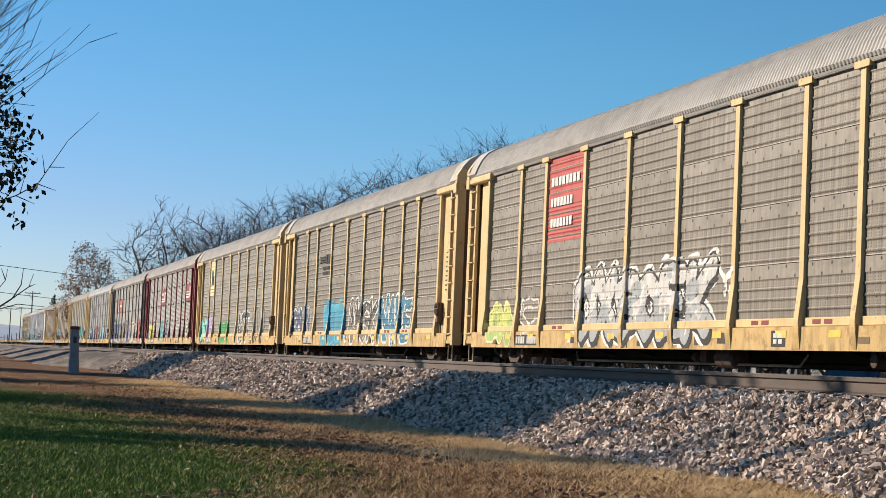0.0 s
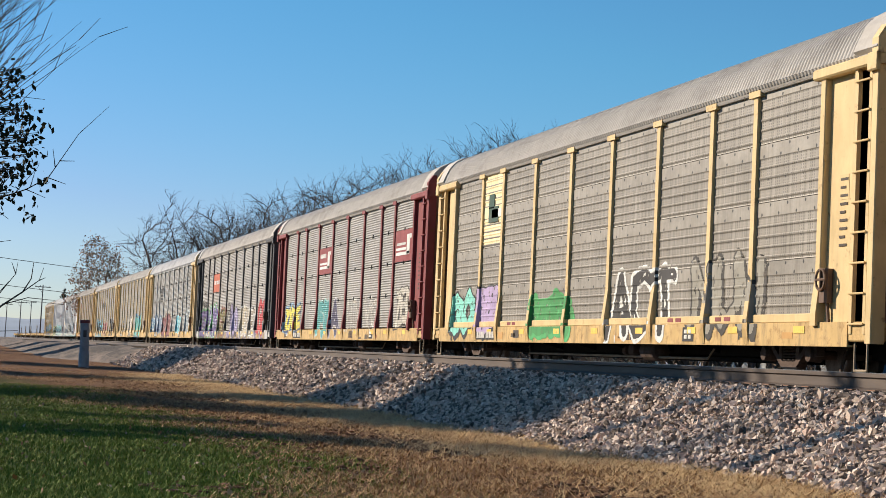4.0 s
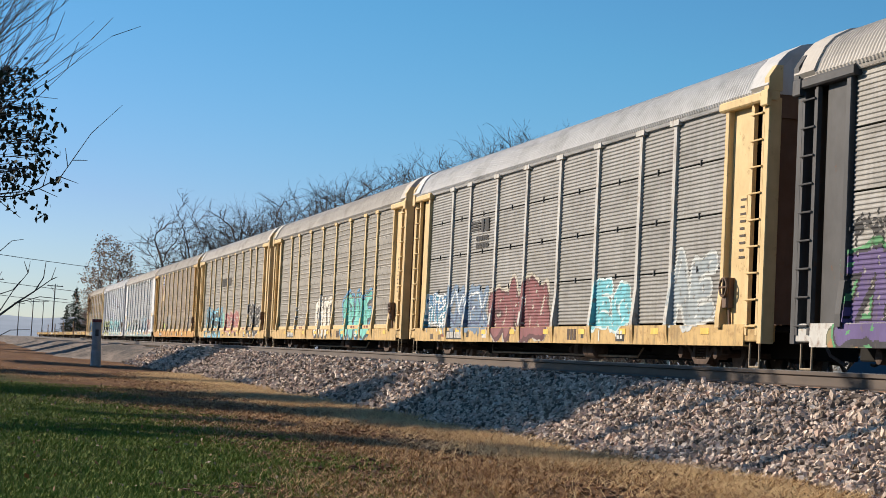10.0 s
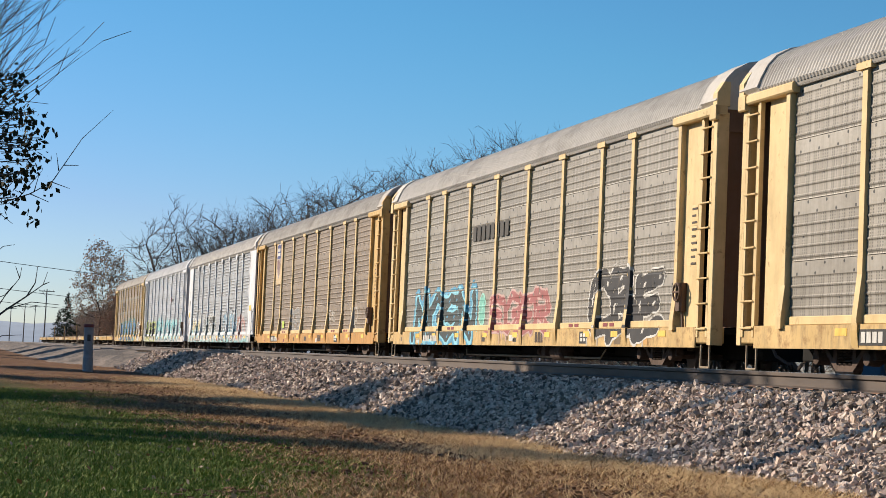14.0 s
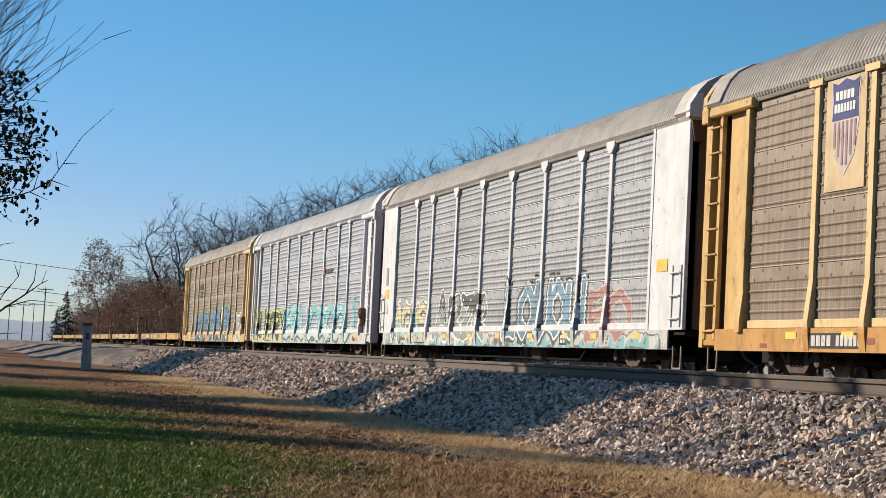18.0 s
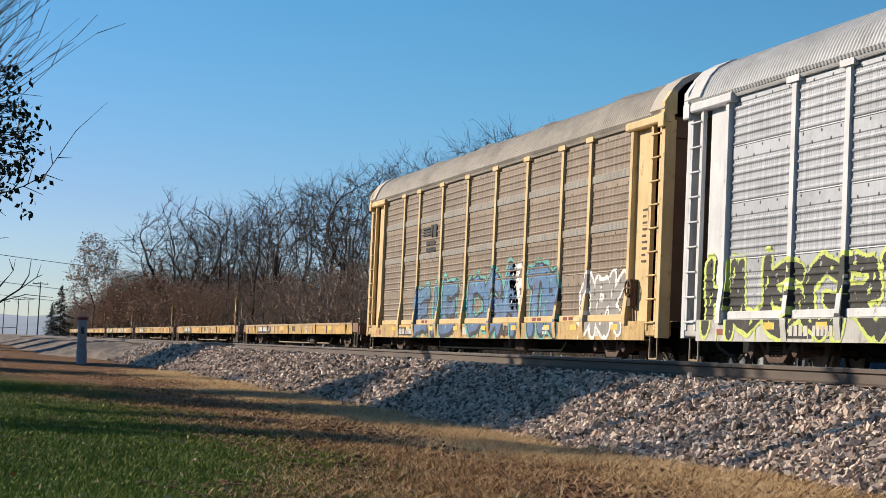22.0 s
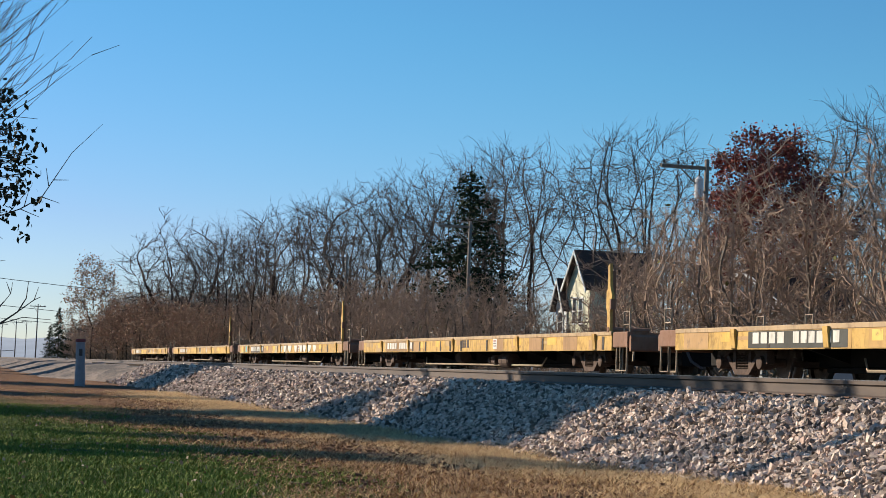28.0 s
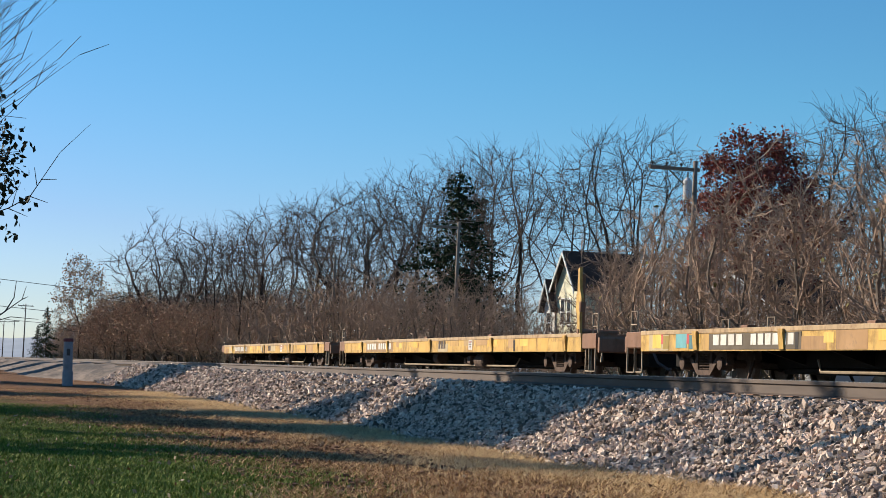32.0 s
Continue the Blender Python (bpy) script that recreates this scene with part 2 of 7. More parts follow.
class Shape:
    """Collects boxes, bars and rings into one mesh."""

    def __init__(self):
        self.v, self.f = [], []

    def add(self, verts, faces):
        k = len(self.v)
        self.v += [tuple(p) for p in verts]
        self.f += [tuple(i + k for i in f) for f in faces]
        return self

    def box(self, x0, x1, y0, y1, z0, z1, c=0.0):
        """A box, its long edges chamfered by c."""
        if c <= 0:
            v = [(x, y, z) for x in (x0, x1) for y in (y0, y1) for z in (z0, z1)]
            return self.add(v, [(0, 1, 3, 2), (4, 6, 7, 5), (0, 4, 5, 1), (2, 3, 7, 6), (0, 2, 6, 4), (1, 5, 7, 3)])
        d = [x1 - x0, y1 - y0, z1 - z0]
        ax = d.index(max(d))
        lo, hi = (x0, y0, z0), (x1, y1, z1)
        a, b = [i for i in range(3) if i != ax]
        ring = [(lo[a] + c, lo[b]), (hi[a] - c, lo[b]), (hi[a], lo[b] + c), (hi[a], hi[b] - c), (hi[a] - c, hi[b]), (lo[a] + c, hi[b]), (lo[a], hi[b] - c), (lo[a], lo[b] + c)]
        return self.extrude(ring, ax, lo[ax], hi[ax])

    def extrude(self, ring, ax, w0, w1):
        """A ring of points in the two other axes, drawn out along the axis ax."""
        a, b = [i for i in range(3) if i != ax]
        v = []
        for w in (w0, w1):
            for p, q in ring:
                c = [0, 0, 0]
                c[ax], c[a], c[b] = w, p, q
                v.append(c)
        n = len(ring)
        return self.add(v, [tuple(range(n))[::-1], tuple(range(n, 2 * n))] + [(i, (i + 1) % n, (i + 1) % n + n, i + n) for i in range(n)])

    def bar(self, p, q, r, sides=6, r2=None):
        p, q = Vector(p), Vector(q)
        d = (q - p).normalized()
        u = d.orthogonal().normalized()
        w = d.cross(u)
        r2 = r if r2 is None else r2
        v = [o + (u * math.cos(a) + w * math.sin(a)) * s for o, s in ((p, r), (q, r2)) for a in (2 * math.pi * i / sides for i in range(sides))]
        n = sides
        return self.add(v, [tuple(range(n))[::-1], tuple(range(n, 2 * n))] + [(i, (i + 1) % n, (i + 1) % n + n, i + n) for i in range(n)])

    def sweep(self, pts, r, sides=5):
        """One unbroken round bar through the points."""
        pts = [Vector(p) for p in pts]
        k = len(self.v)
        for i, p in enumerate(pts):
            d = (pts[min(i + 1, len(pts) - 1)] - pts[max(i - 1, 0)]).normalized()
            u = d.cross(Vector((0.31, 0.17, 0.93))).normalized()
            w = d.cross(u)
            self.v += [tuple(p + (u * math.cos(a) + w * math.sin(a)) * r) for a in (2 * math.pi * j / sides for j in range(sides))]
        for i in range(len(pts) - 1):
            for j in range(sides):
                a, b = k + i * sides + j, k + i * sides + (j + 1) % sides
                self.f.append((a, b, b + sides, a + sides))
        e = k + (len(pts) - 1) * sides
        self.f += [tuple(range(k, k + sides))[::-1], tuple(range(e, e + sides))]
        return self

    def lathe(self, profile, axis, centre, sides=20):
        """Rings (along, radius) turned about an axis: 0 x, 1 y, 2 z."""
        a, b = [i for i in range(3) if i != axis]
        v = []
        for w, r in profile:
            for i in range(sides):
                c = list(centre)
                c[axis] += w
                c[a] += r * math.cos(2 * math.pi * i / sides)
                c[b] += r * math.sin(2 * math.pi * i / sides)
                v.append(c)
        f = []
        for k in range(len(profile) - 1):
            for i in range(sides):
                j = (i + 1) % sides
                f.append((k * sides + i, k * sides + j, (k + 1) * sides + j, (k + 1) * sides + i))
        f += [tuple(range(sides))[::-1], tuple(range((len(profile) - 1) * sides, len(profile) * sides))]
        return self.add(v, f)

    def mesh(self, name, *mats, smooth=False):
        me = bpy.data.meshes.new(name)
        me.from_pydata(self.v, [], self.f)
        fix = bmesh.new()
        fix.from_mesh(me)
        bmesh.ops.recalc_face_normals(fix, faces=fix.faces)
        fix.to_mesh(me)
        fix.free()
        for m in mats:
            me.materials.append(m)
        if smooth:
            me.shade_smooth()
        return me


def part(name, me, parent, label="", m=None):
    ob = new(name, me)
    ob.parent = parent
    if m is not None:
        ob.matrix_basis = m
    return tagged(ob, label)


def thing(name, label, category, m=None, group="", kind="", data=None):
    ob = new(name, data)
    if m is not None:
        ob.matrix_basis = m
    return tagged(ob, label, category, group, kind)


def array_mesh(name, verts, faces, mats, idx=None, smooth=False):
    """A mesh from numpy arrays of vertices and of faces with the same number of corners."""
    me = bpy.data.meshes.new(name)
    verts, faces = np.asarray(verts, np.float32), np.asarray(faces, np.int32)
    n, k = faces.shape
    me.vertices.add(len(verts))
    me.vertices.foreach_set("co", verts.ravel())
    me.loops.add(n * k)
    me.loops.foreach_set("vertex_index", faces.ravel())
    me.polygons.add(n)
    me.polygons.foreach_set("loop_start", np.arange(0, n * k, k, dtype=np.int32))
    if idx is not None:
        me.polygons.foreach_set("material_index", np.asarray(idx, np.int32))
    me.update(calc_edges=True)
    me.validate()
    for m in mats:
        me.materials.append(m)
    if smooth:
        me.shade_smooth()
    else:
        me.shade_flat()
    return me

# ---- the ground, the ballast and the two tracks ----
NEAR_C, NEAR_Z, TRAIN_C, TRAIN_Z = 10.12, 0.06, 15.03, -0.08


def ground_material():
    n = Nodes("lawn_and_dry_grass")
    v = n.coords(which="Generated", shift=False)
    tc = n.add("ShaderNodeTexCoord")
    geo = tc.outputs["Object"]
    big = n.noise(geo, 0.22, 5, 0.6)
    mid = n.noise(geo, 1.7, 5, 0.7)
    fine = n.noise(geo, 22, 4, 0.75)
    sp = n.add("ShaderNodeSeparateXYZ")
    n.link(geo, sp.inputs[0])
    # green lawn away from the line, dry and trodden towards it
    edge = n.math("ADD", n.math("ADD", sp.outputs[0], n.math("MULTIPLY", sp.outputs[1], 0.017)), n.math("MULTIPLY", n.math("SUBTRACT", big, 0.5), 3.0))
    edge = n.math("ADD", edge, n.math("MULTIPLY", n.math("SUBTRACT", mid, 0.5), 1.8))
    edge = n.math("ADD", edge, n.math("MULTIPLY", n.math("MAXIMUM", n.math("SUBTRACT", sp.outputs[1], 40.0), 0.0), 0.14))
    dry = n.ramp(edge, 2.1, 3.7)
    far = n.math("GREATER_THAN", sp.outputs[0], 18.5)
    dry = n.math("SUBTRACT", dry, far, True)
    green = n.mix(n.ramp(mid, 0.3, 0.7), (0.030, 0.052, 0.008, 1), (0.080, 0.095, 0.020, 1))
    clod = n.noise(geo, 7.0, 6, 0.8)
    straw = n.mix(n.ramp(fine, 0.35, 0.65), (0.105, 0.050, 0.027, 1), (0.40, 0.215, 0.105, 1))
    straw = n.mix(n.ramp(clod, 0.44, 0.62, 0.0, 0.85), straw, (0.12, 0.060, 0.036, 1))
    straw = n.mix(n.ramp(mid, 0.44, 0.60, 0.0, 0.7), straw, (0.155, 0.080, 0.046, 1))
    straw = n.mix(n.ramp(n.noise(geo, 0.6, 5, 0.7), 0.52, 0.66, 0.0, 0.6), straw, (0.33, 0.20, 0.095, 1))
    c = n.mix(dry, green, straw)
    c = n.mix(n.ramp(fine, 0.3, 0.75, 0.0, 0.35), c, (0.05, 0.035, 0.02, 1))
    n.b.inputs["Specular IOR Level"].default_value = 0.08
    n.bump(n.math("ADD", n.math("ADD", fine, clod), n.math("MULTIPLY", mid, 0.7)), 0.8, 0.07)
    return n.done(c, 0.95)


def ballast_material():
    n = Nodes("ballast_stone")
    geo = n.add("ShaderNodeNewGeometry")
    isl = geo.outputs["Random Per Island"]
    cr = n.add("ShaderNodeValToRGB")
    e = cr.color_ramp.elements
    e[0].position, e[0].color = 0.0, (0.07, 0.055, 0.044, 1)
    e[1].position, e[1].color = 1.0, (0.63, 0.53, 0.435, 1)
    for p, c in ((0.3, (0.20, 0.157, 0.122, 1)), (0.55, (0.44, 0.358, 0.29, 1)), (0.75, (0.36, 0.26, 0.208, 1)), (0.88, (0.50, 0.412, 0.338, 1))):
        x = e.new(p)
        x.color = c
    oi = n.add("ShaderNodeObjectInfo")
    n.link(n.math("FRACT", n.math("ADD", isl, oi.outputs["Random"])), cr.inputs[0])
    v = n.coords(shift=False)
    g = n.ramp(n.noise(v, 60, 4), 0.3, 0.7, 1.0, 1.75)
    c = n.mix(1.0, cr.outputs[0], g, "MULTIPLY")
    n.b.inputs["Specular IOR Level"].default_value = 0.15
    n.bump(n.noise(v, 90, 3), 0.3, 0.01)
    return n.done(c, 0.9)


def bed_material():
    n = Nodes("gap_shade_ballast")
    v = n.coords(shift=False)
    vo = n.add("ShaderNodeTexVoronoi", Scale=14.0)
    n.link(v, vo.inputs["Vector"])
    # Near-black: shade in the gaps between loose stones is put into the colour.
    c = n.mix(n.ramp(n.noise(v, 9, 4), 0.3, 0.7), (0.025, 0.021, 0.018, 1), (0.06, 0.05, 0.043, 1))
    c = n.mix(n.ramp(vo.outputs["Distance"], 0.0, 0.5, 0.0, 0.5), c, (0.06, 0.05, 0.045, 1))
    n.bump(vo.outputs["Distance"], 0.8, 0.05)
    return n.done(c, 0.95)


GROUND, BALLAST, BED = ground_material(), ballast_material(), bed_material()


def ground_height(x, y):
    z = -0.95 + 0.05 * noise.noise((x * 0.22, y * 0.16, 0)) + 0.026 * noise.noise((x * 1.3, y * 1.1, 4)) * (abs(x) < 12)
    d = math.hypot(x, y)
    if d > 500:
        z -= 0.002 * (d - 500)
    elif x > 40:
        z += min(1.2, 0.01 * (x - 40))
    return z


def make_ground():
    xs = np.concatenate([[-3000, -1500, -700, -300, -150, -80, -50, -35], np.arange(-25, 12, 0.5), np.arange(12, 20, 2), np.arange(20, 60, 5), [75, 110, 160, 260, 420, 700, 1100, 1700, 3000]])
    ys = np.concatenate([[-1500, -600, -200, -80, -40, -20], np.arange(-10, 80, 0.6), np.arange(80, 200, 5), [215, 240, 270, 310, 360, 430, 520, 640, 800, 1000, 1300, 1700, 2300, 3200]])
    v = [(x, y, ground_height(x, y)) for y in ys for x in xs]
    w = len(xs)
    f = [(j * w + i, j * w + i + 1, j * w + i + 1 + w, j * w + i + w) for j in range(len(ys) - 1) for i in range(w - 1)]
    me = array_mesh("ground", v, f, [GROUND], smooth=True)
    return tagged(new("ground", me), "mown lawn turning to dry trodden grass beside the railway", "ground", kind="structure")


make_ground()

BED_LINE = [(6.55, -1.02), (7.05, -0.90), (8.40, -0.225), (9.0, -0.205), (11.9, -0.19), (12.6, -0.34), (13.1, -0.27), (16.9, -0.27), (18.4, -1.05)]


def bed_height(x):
    for (a, p), (b, q) in zip(BED_LINE, BED_LINE[1:]):
        if a <= x <= b:
            return p + (q - p) * (x - a) / (b - a)
    return -1.0


def make_bed():
    ys = np.concatenate([[-200, -60], np.arange(-20, 130, 1.0), [140, 160, 190, 230, 300, 400, 600, 900, 1500]])
    v, f = [], []
    for j, y in enumerate(ys):
        for i, (x, z) in enumerate(BED_LINE):
            wob = 0.10 * noise.noise((y * 0.35, i * 3.1, 2)) if i in (0, 1) else 0.03 * noise.noise((y * 0.5, i * 2.0, 5))
            v.append((x + wob, y, z + (0.3 * wob if i > 0 else 0)))
    w = len(BED_LINE)
    f = [(j * w + i, j * w + i + 1, j * w + i + 1 + w, j * w + i + w) for j in range(len(ys) - 1) for i in range(w - 1)]
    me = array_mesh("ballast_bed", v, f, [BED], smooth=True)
    return tagged(new("ballast_bed", me), "raised stone bed under two railway tracks, darkened for the shade between stones", "ballast", kind="structure")


bed = make_bed()


def make_apron():
    """A bank of gravel beside the line, where a track crosses it far off."""
    n = Nodes("grey_gravel")
    v = n.coords(shift=False)
    c = n.mix(n.ramp(n.noise(n.coords((0.5, 0.12, 1), False), 1.4, 6, 0.7), 0.42, 0.58), (0.035, 0.027, 0.022, 1), (0.20, 0.15, 0.115, 1))
    c = n.mix(n.ramp(n.noise(v, 9, 4), 0.4, 0.7, 0.0, 0.6), c, (0.12, 0.09, 0.07, 1))
    n.bump(n.noise(v, 7, 4), 0.8, 0.08)
    mat = n.done(c, 0.95)
    ys = [80 + 2.5 * k for k in range(50)] + [215, 240, 280, 340, 420]
    v, f = [], []
    for y in ys:
        k = min(1.0, (y - 80) / 22)
        k = k * k * (3 - 2 * k)
        for x, z in ((6.9 - 2.6 * k, -1.05), (7.1 - 2.0 * k, -0.84), (7.9 - 1.2 * k, -0.38), (8.5, -0.20)):
            v.append((x + 0.25 * noise.noise((y * 0.2, x * 0.3, 7)), y, z + 0.05 * noise.noise((y * 0.4, x, 9)) + 0.13 * k * math.sin(y * 0.55 + 0.5 * x + 2 * noise.noise((y * 0.03, x * 0.2, 3)))))
    for j in range(len(ys) - 1):
        for i in range(3):
            f.append((j * 4 + i, j * 4 + i + 1, j * 4 + i + 5, j * 4 + i + 4))
    tagged(new("gravel_bank", array_mesh("gravel_bank", v, f, [mat], smooth=True)), "low grey gravel bank against the railway bed", "gravel", kind="structure")


make_apron()

RAILM = Nodes("brown_rail_steel")
_v = RAILM.coords((1, 0.2, 1), False)
RAILM.bump(RAILM.noise(_v, 30, 3), 0.1, 0.004)
RAIL = RAILM.done(RAILM.mix(RAILM.ramp(RAILM.noise(_v, 3, 6), 0.35, 0.7), (0.055, 0.038, 0.028, 1), (0.11, 0.078, 0.056, 1)), 0.6, 0.25)
RAILTOP = plain("polished_rail_head", (0.45, 0.43, 0.41, 1), 0.28, 0.9, 0.1)
TIEM = plain("old_tie_timber", (0.10, 0.075, 0.055, 1), 0.95, 0, 0.35, 2.5, 30)


def make_rail(x, top, y0=-200.0, y1=1500.0):
    """One rail with head, web and foot."""
    h = [(-0.075, -0.19), (0.075, -0.19), (0.075, -0.176), (0.012, -0.155), (0.010, -0.058), (0.037, -0.044), (0.037, -0.008), (0.030, -0.001), (-0.030, -0.001), (-0.037, -0.008), (-0.037, -0.044), (-0.010, -0.058), (-0.012, -0.155), (-0.075, -0.176)]
    r = thing("rail", "long brown steel rail with a polished head", "rail", group="rails", kind="structure")
    r.matrix_basis = pose(x, 0, top)
    s = Shape()
    for a, b in ((y0, 10.0), (10.0, 60.0), (60.0, 300.0), (300.0, y1)):
        s.extrude(h, 1, a, b)
    part("rail_body", s.mesh("rail_body", RAIL), r)
    part("running_surface", Shape().box(-0.028, 0.028, y0, y1, 0.001, 0.004).mesh("running_surface", RAILTOP), r, "polished steel running surface")
    return r


for cx, top in ((NEAR_C, NEAR_Z), (TRAIN_C, TRAIN_Z)):
    for s in (-1, 1):
        make_rail(cx + s * 0.7525, top)


def make_ties():
    """Timber ties sunk in the stone, with their rail plates."""
    me = Shape().box(-1.3, 1.3, -0.115, 0.115, -0.36, -0.186, 0.015).mesh("tie", TIEM)
    pl = Shape().box(-0.15, 0.15, -0.09, 0.09, -0.187, -0.176).mesh("tie_plate", RUSTY)
    y = 10.0
    while y < 75:
        t = thing("railway_tie", "weathered timber tie bedded in stone under the rails", "tie", pose(NEAR_C, y, NEAR_Z, 0, 0, random.uniform(-0.5, 0.5)), "railway ties", data=me)
        part("tie_plate", pl, t, "", pose(-0.7525, 0, 0))
        part("tie_plate", pl, t, "", pose(0.7525, 0, 0))
        y += 0.53
    s = Shape()
    for k in range(700):
        s.box(TRAIN_C - 1.3, TRAIN_C + 1.3, k * 0.53 - 10 - 0.115, k * 0.53 - 10 + 0.115, -0.44, -0.265)
    for k in range(400):
        s.box(NEAR_C - 1.3, NEAR_C + 1.3, k * 0.53 + 75 - 0.115, k * 0.53 + 75 + 0.115, NEAR_Z - 0.36, NEAR_Z - 0.186)
    tagged(new("railway_ties", s.mesh("railway_ties", TIEM)), "rows of timber ties under the far track", "ties", kind="stuff")


make_ties()


LUMP = np.array([(x, y * 0.8, z * 0.62) for x in (-0.5, 0.5) for y in (-0.5, 0.5) for z in (-0.5, 0.5)]) * 1.15
LUMP_FACES = np.array([(0, 1, 3), (0, 3, 2), (4, 6, 7), (4, 7, 5), (0, 4, 5), (0, 5, 1), (2, 3, 7), (2, 7, 6), (0, 2, 6), (0, 6, 4), (1, 5, 7), (1, 7, 3)])


def stone_cloud(count, y0, y1, size, seed, x0=6.6, x1=9.1):
    """Broken stones lying on the near slope and shoulder of the bed: crooked eight-cornered lumps with sharp edges."""
    rng = np.random.default_rng(seed)
    x = rng.uniform(x0, x1, count)
    # thins out at the toe
    x = np.where((x < 6.95) & (rng.random(count) < 0.75), x + 0.5, x)
    y = rng.uniform(y0, y1, count)
    z = np.array([bed_height(a) for a in x])
    s = size * rng.uniform(0.5, 1.4, count)
    p = LUMP[None] * (1 + rng.uniform(-0.55, 0.22, (count, 8, 3)))
    p *= rng.uniform(0.62, 1.15, (count, 1, 3))
    q = rng.normal(size=(count, 4))
    q /= np.linalg.norm(q, axis=1)[:, None]
    w, i, j, k = q.T
    R = np.stack([1 - 2 * (j * j + k * k), 2 * (i * j - k * w), 2 * (i * k + j * w), 2 * (i * j + k * w), 1 - 2 * (i * i + k * k), 2 * (j * k - i * w), 2 * (i * k - j * w), 2 * (j * k + i * w), 1 - 2 * (i * i + j * j)], 1).reshape(-1, 3, 3)
    p = np.einsum("nab,nkb->nka", R, p) * s[:, None, None]
    c = np.stack([x, y, z + s * rng.uniform(-0.15, 0.85, count)], 1)
    return p, c


def make_stones():
    vs, n = [], 0
    for count, y0, y1, size, seed in ((52000, 13, 30, 0.050, 1), (27000, 30, 62, 0.070, 2), (8500, 62, 86, 0.105, 3)):
        p, c = stone_cloud(count, y0, y1, size, seed)
        vs.append((p + c[:, None]).reshape(-1, 3))
        n += count
    v = np.concatenate(vs)
    f = (np.arange(n)[:, None, None] * 8 + LUMP_FACES[None]).reshape(-1, 3)
    ob = new("ballast_stones", array_mesh("ballast_stones", v, f, [BALLAST]))
    ob.parent = bed
    tagged(ob, "loose heap of grey and reddish broken stones", kind="stuff")
    p, c = stone_cloud(280, 14.0, 22.0, 0.062, 9, 7.0, 8.6)
    shapes = [array_mesh("stone", p[k], LUMP_FACES, [BALLAST]) for k in range(40)]
    for k in range(280):
        st = new("stone", shapes[k % 40])
        st.parent = bed
        st.matrix_basis = Matrix.Translation(c[k] + [0, 0, 0.03])



# ---- the train ----
RIBS = [-11.7, -9.0, -7.0, -4.2, -1.4, 1.4, 4.2, 7.0, 9.0, 11.7]
ROW0, ROWH, ROWS = 0.97, 1.0325, 4
EAVE, SILL0, SILL1 = 5.10, 0.55, 0.94
STEP = 0.02


def sheet_depth(kind, z):
    """How far a side sheet stands out at the height z: fine corrugations or wide ridges with flat bands."""
    k = int(round((z - ROW0) / STEP))
    if kind == "corr":
        return (0.0, 0.016, 0.016, 0.0)[k % 4]
    r = k % 52
    if kind == "grid":
        return 0.010 if r > 39 or r < 2 else (0.0, 0.0, 0.0, 0.002, 0.013, 0.015, 0.0, 0.0, 0.0)[k % 9]
    if r > 40 or r < 2:
        return 0.012
    return (0.0, 0.0, 0.003, 0.018, 0.020, 0.003, 0.0, 0.0)[k % 8]


def side_depth(kind, y, z):
    if z < SILL1:
        return 0.10
    for r in RIBS:
        if abs(y - r) < 0.10:
            return 0.065 + 0.075 * max(0.0, 1 - (z - SILL1) / 0.75)
    return sheet_depth(kind, z)


cache = {}


def shared(key, build):
    if key not in cache:
        cache[key] = build()
    return cache[key]


def sheet_mesh(kind, width, rows, mat):
    """A side sheet, width along the car, its foot at 0, with real corrugations and folded edges."""
    def build():
        n = int(round(ROWH * rows / STEP)) - (kind == "corr")
        zs = [ROW0 + STEP * (k + 1) for k in range(n)]
        v, f = [], []
        w = width / 2
        for z in zs:
            d = 1.50 + sheet_depth(kind, z)
            v += [(-1.45, -w, z), (-d, -w, z), (-d, w, z), (-1.45, w, z)]
        for k in range(len(zs) - 1):
            a, b = 4 * k, 4 * k + 4
            f += [(a, a + 1, b + 1, b), (a + 1, a + 2, b + 2, b + 1), (a + 2, a + 3, b + 3, b + 2), (a + 3, a, b, b + 3)]
        e = 4 * (len(zs) - 1)
        f += [(0, 3, 2, 1), (e, e + 1, e + 2, e + 3)]
        return Shape().add(v, f).mesh("panel", mat)
    return shared(("sheet", kind, round(width, 3), rows, mat.name), build)


ROOF_LINE = [(0.0, 5.06), (-0.03, 5.12), (0.05, 5.32), (0.16, 5.54), (0.32, 5.72), (0.58, 5.87), (1.0, 5.96), (1.6, 5.99)]


def roof_mesh(mat, seed=0):
    def build():
        half = [(-1.6 + a, z) for a, z in ROOF_LINE]
        ring = half + [(-x, z) for x, z in half[-2::-1]]
        ys, v, f = [], [], []
        y = -13.0
        while y < 13.01:
            ys.append(y)
            y += 0.032
        for j, y in enumerate(ys):
            k4 = (0, 0, 1, 1)[j % 4]
            up = 0.018 * k4
            lump = 0.0
            if seed:
                lump = 0.05 * max(0.0, math.sin(y * 1.12)) ** 3 if abs(y) < 12 else 0.0
            for x, z in ring:
                s = min(1.0, (z - 5.06) / 0.3)
                v.append((x + (-0.016 * k4 if x < 0 else 0.016 * k4), y, z + (up + lump) * s))
        w = len(ring)
        f = [(j * w + i, j * w + i + 1, j * w + i + 1 + w, j * w + i + w) for j in range(len(ys) - 1) for i in range(w - 1)]
        s = Shape().add(v, f)
        # the underside closes the sheet
        k = len(s.v)
        low = [(x * 0.985, z - 0.05) for x, z in ring]
        s.extrude(ring_closed(ring, low), 1, -13.70, 13.70)
        return s.mesh("roof", mat)
    return shared(("roof", mat.name, seed), build)


